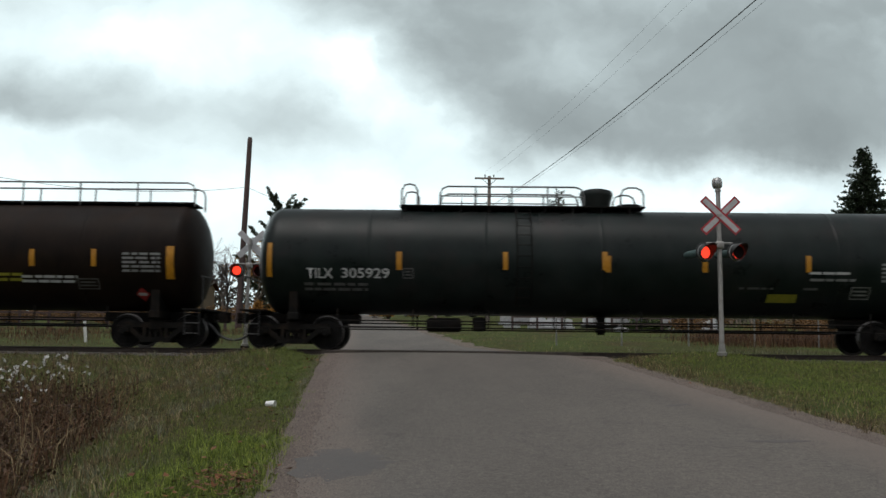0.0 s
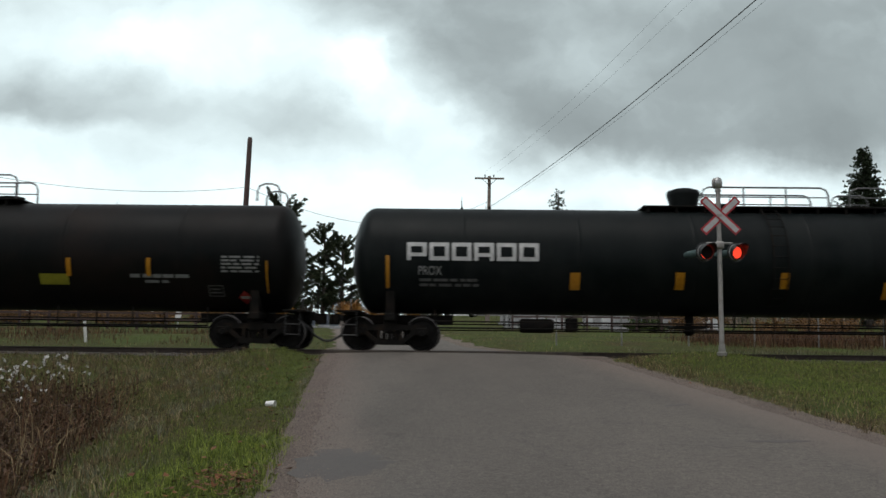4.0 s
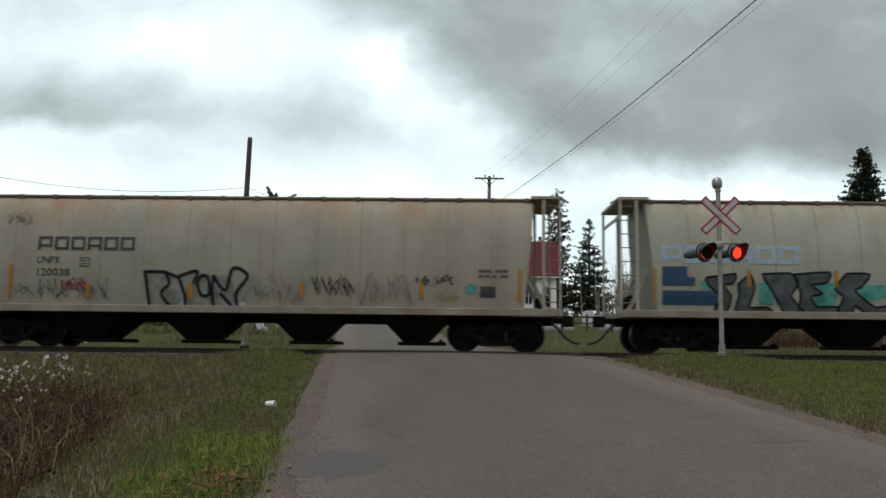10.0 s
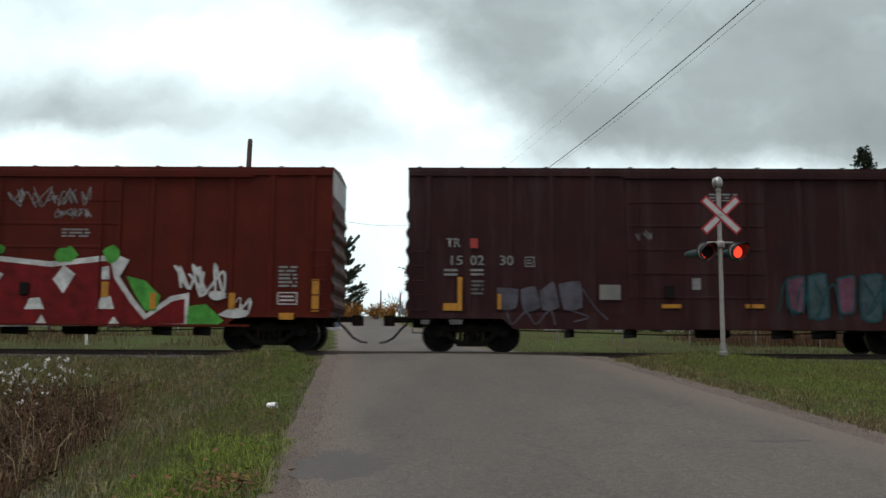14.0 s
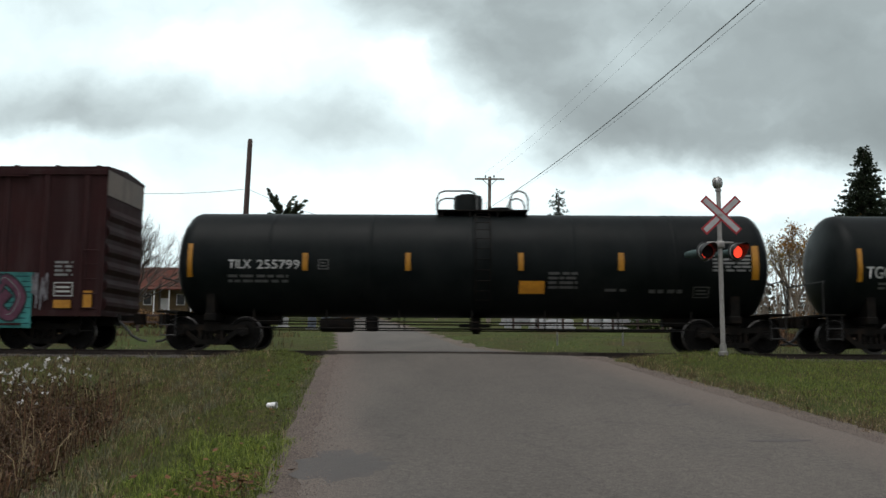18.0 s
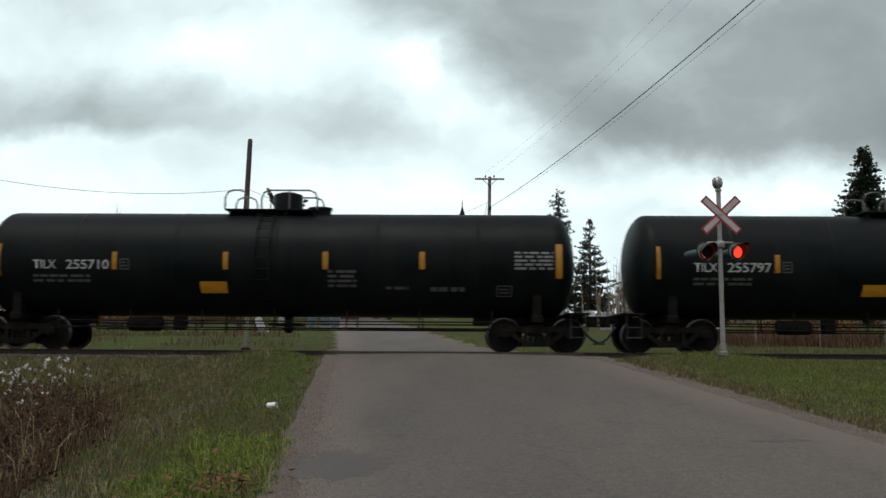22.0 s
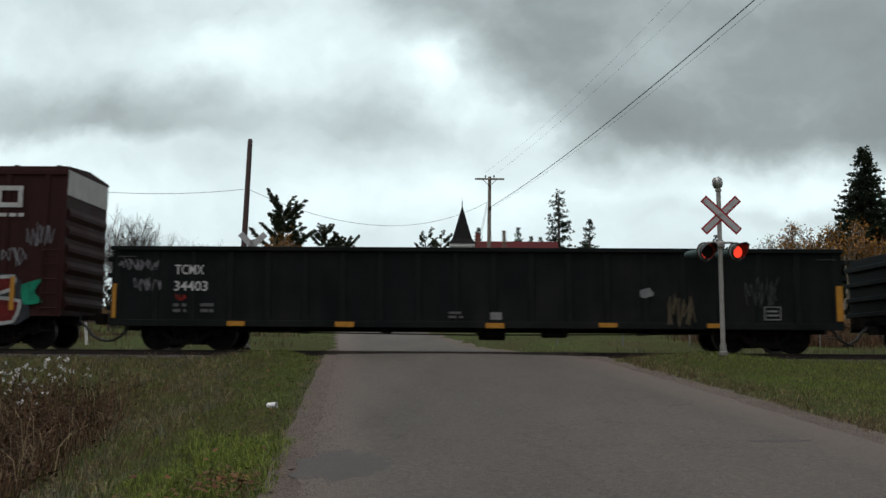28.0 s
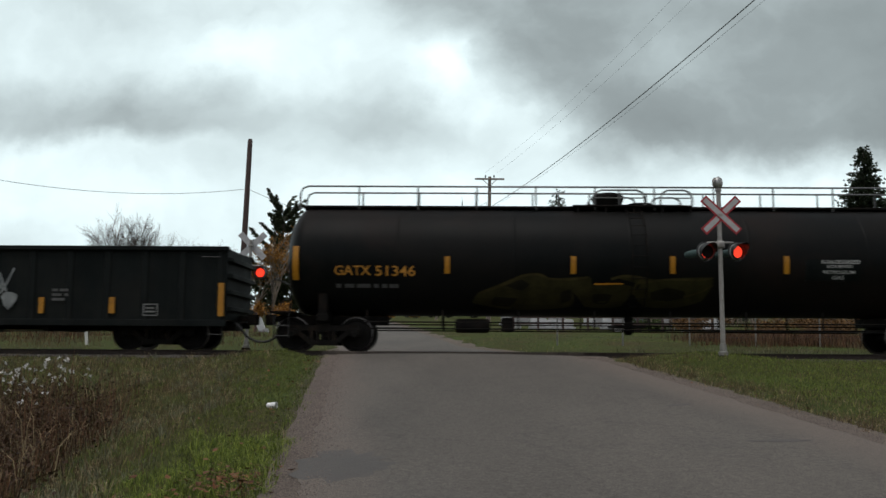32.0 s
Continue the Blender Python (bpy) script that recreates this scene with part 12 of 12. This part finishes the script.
    s.panel("reflector", -3.31, -3.18, 0.92, 1.36, M["yellow"], 0.034, label="short yellow reflective strip")
    s.panel("reflector", -1.25, -1.12, 0.93, 1.38, M["yellow"], 0.034, label="short yellow reflective strip")
    s.panel("reflector", 0.79, 0.93, 0.94, 1.39, M["yellow"], 0.034, label="short yellow reflective strip")
    s.panel("reflector", 2.85, 2.99, 0.95, 1.4, M["yellow"], 0.034, label="short yellow reflective strip")
    s.panel("reflector", 4.9, 5.04, 0.97, 1.41, M["yellow"], 0.034, label="short yellow reflective strip")
    s.panel("reflector", 6.84, 6.99, 0.98, 1.42, M["yellow"], 0.034, label="short yellow reflective strip")
    s.panel("reflector", -10.03, -9.94, 0.89, 1.82, M["yellow"], 0.034, label="long yellow reflective strip")
    s.panel("reflector", 9.84, 9.99, 0.92, 1.83, M["yellow"], 0.034, label="long yellow reflective strip")
    s = tank_car(483.9, 19.3, 1.55, 2.56, "patched_black", "long dull black tank car with full-length top rails", [(-0.9, 0.55, 0.45, True, 1), (1.0, 1.9, 0.45, True, 0)], (-1.5, 1.9), (-0.4, 0.47, 0.45, "tub"), True)[1]
    s.text("GATX", -8.15, -7.16, 2.07, 2.33, M["orange_letter"])
    s.text("51346", -7.03, -5.93, 2.05, 2.33, M["orange_letter"])
    s.bars("stencilling", -8.12, -6.32, 1.69, 1.88, M["dim_letter"], 1)
    s.panel("reflector", -5.13, -4.99, 2.12, 2.59, M["yellow"], 0.034, label="short yellow reflective strip")
    s.panel("reflector", -1.68, -1.54, 2.13, 2.61, M["yellow"], 0.034, label="short yellow reflective strip")
    s.panel("reflector", 1.03, 1.16, 2.15, 2.62, M["yellow"], 0.034, label="short yellow reflective strip")
    s.panel("reflector", 4.11, 4.25, 2.16, 2.64, M["yellow"], 0.034, label="short yellow reflective strip")
    s.panel("reflector", -9.3, -9.14, 1.93, 2.86, M["yellow"], 0.034, label="long yellow reflective strip")
    letter(s, [(-4.37, 1.35), (-4.21, 1.62), (-3.66, 1.84), (-3.11, 2.06), (-2.56, 2.12), (-2.25, 1.99), (-1.78, 1.91), (-1.54, 1.52), (-1.62, 1.27), (-2.33, 1.19), (-3.35, 1.18)], P["olive"], None, 0.01, "olive over-sprayed letter form, nearly faded away")
    letter(s, [(-2.21, 2), (-1.15, 2.06), (-1.07, 1.84), (-0.29, 1.86), (0.1, 1.77), (-0.22, 1.29), (-0.69, 1.23), (-1.23, 1.27), (-1.54, 1.6)], P["olive"], None, 0.011)
    letter(s, [(-0.52, 2.06), (0.11, 2.1), (0.58, 2), (1.36, 2.04), (2.18, 2.05), (2.18, 1.78), (1.97, 1.42), (1.27, 1.24), (0.41, 1.28), (0.06, 1.61), (0.22, 1.86)], P["olive"], None, 0.012)
    letter(s, [(-3.43, 1.81), (-3.03, 1.97), (-2.8, 1.84), (-3.03, 1.68)], P["olivedark"], None, 0.016)
    letter(s, [(-1.93, 1.64), (-1.66, 1.72), (-1.64, 1.44), (-1.9, 1.36)], P["olivedark"], None, 0.016)
    letter(s, [(-1.03, 1.6), (-0.52, 1.59), (-0.65, 1.33), (-1, 1.37)], P["olivedark"], None, 0.016)
    letter(s, [(0.53, 1.65), (0.97, 1.77), (1.43, 1.69), (1.47, 1.52), (1.04, 1.42), (0.61, 1.47)], P["olivedark"], None, 0.016)
    letter(s, [(-3.74, 1.51), (-3.11, 1.47), (-3.35, 1.26), (-3.82, 1.31)], P["olivedark"], None, 0.016)
    line(s, [(-4.13, 1.62), (-3.5, 1.84), (-3.03, 2.06), (-2.56, 2.11), (-2.29, 1.99)], P["oliveline"], 0.035, 0.02)
    line(s, [(-2.29, 2), (-1.77, 1.98), (-1.22, 2.04)], P["oliveline"], 0.03, 0.02)
    line(s, [(-0.56, 2), (-0.2, 2.08), (0.27, 2.02), (0.11, 1.84), (0.06, 1.61)], P["oliveline"], 0.035, 0.02)
    line(s, [(0.26, 1.91), (1.05, 1.99), (1.75, 1.98), (2.18, 2.03)], P["oliveline"], 0.03, 0.02)
    line(s, [(1.47, 1.54), (1.9, 1.66), (2.18, 1.84)], P["oliveline"], 0.03, 0.02)
    s.panel("stencil_panel", -1.03, -0.25, 1.64, 1.89, M["orange_panel"])
    s.panel("stencil_panel", 4.7, 6.16, 1.99, 2.56, M["black_paint"], label="black lettered panel")
    s.text("NON-ODORIZED", 5.13, 6.16, 2.44, 2.54, M["white_letter"])
    s.text("LIQUEFIED", 5.28, 5.96, 2.32, 2.41, M["white_letter"])
    s.text("PETROLEUM", 5.18, 6.02, 2.17, 2.26, M["white_letter"])
    s.text("GAS", 5.42, 5.73, 2.02, 2.12, M["white_letter"])


build_train()


# ---- what moves ----
def gone(t):
    """Metres that the train has rolled by t."""
    return 14.85 * t if t < 9 else 133.65 + 15.02 * (t - 9)


def motions():
    times = [0.0, 4.5, 9.0, 16.0, 24.0, 32.0]
    for car, x0 in TRAIN:
        walk(car, [(t, pose(x0 - gone(t), 0, 0)) for t in times])
    # wheels turn while they are within reach of the view
    for w, x0, dx in WHEELS:
        on = [f / 30 for f in range(0, 961) if -21 < x0 - gone(f / 30) < 21]
        rows = []
        start = gone(on[0]) if on else 0
        for t in on:
            rows.append((t, pose(dx, 0, 0.462, 0, -math.degrees((gone(t) - start) / 0.462), 0)))
        if not rows:
            rows = [(0.0, pose(dx, 0, 0.462))]
        if on and on[0] > 0:
            rows.insert(0, (0.0, rows[0][1]))
        if rows[-1][0] < 32:
            rows.append((32.0, rows[-1][1]))
        walk(w, rows)
    # the two lamps of each mast take turns: an added shutter, standing in for switching, swings up under the hood to
    # show the lens
    period = 0.9915
    for vane, side in near_lamps + far_lamps:
        rows = []
        k = -1
        while True:
            t0 = 0.04 + k * period / 2
            lit = side > 0 if k % 2 == 0 else side < 0
            if t0 > 32:
                break
            a, b = (0, 88) if lit else (88, 0)
            for t, ang in ((t0 - 0.034, a), (t0, b)):
                if 0 < t < 32:
                    rows.append((t, ang))
            k += 1
        first = 88 if side < 0 else 0
        rows = [(0.0, first)] + rows + [(32.0, rows[-1][1])]
        seen, clean = set(), []
        for t, ang in rows:
            f = frame(t)
            if f not in seen:
                seen.add(f)
                clean.append((t, ang))
        walk(vane, [(t, pose(0, -0.06, 0.166, -ang, 0, 0)) for t, ang in clean])
    # the clouds drift slowly to the right
    walk(sky_sheet, [(0.0, pose(0, -26, 0, 0, 0, 3.5)), (16.0, pose(0, -26, 0, 0, 0, 0.4)), (32.0, pose(0, -26, 0, 0, 0, -2.7))])


motions()
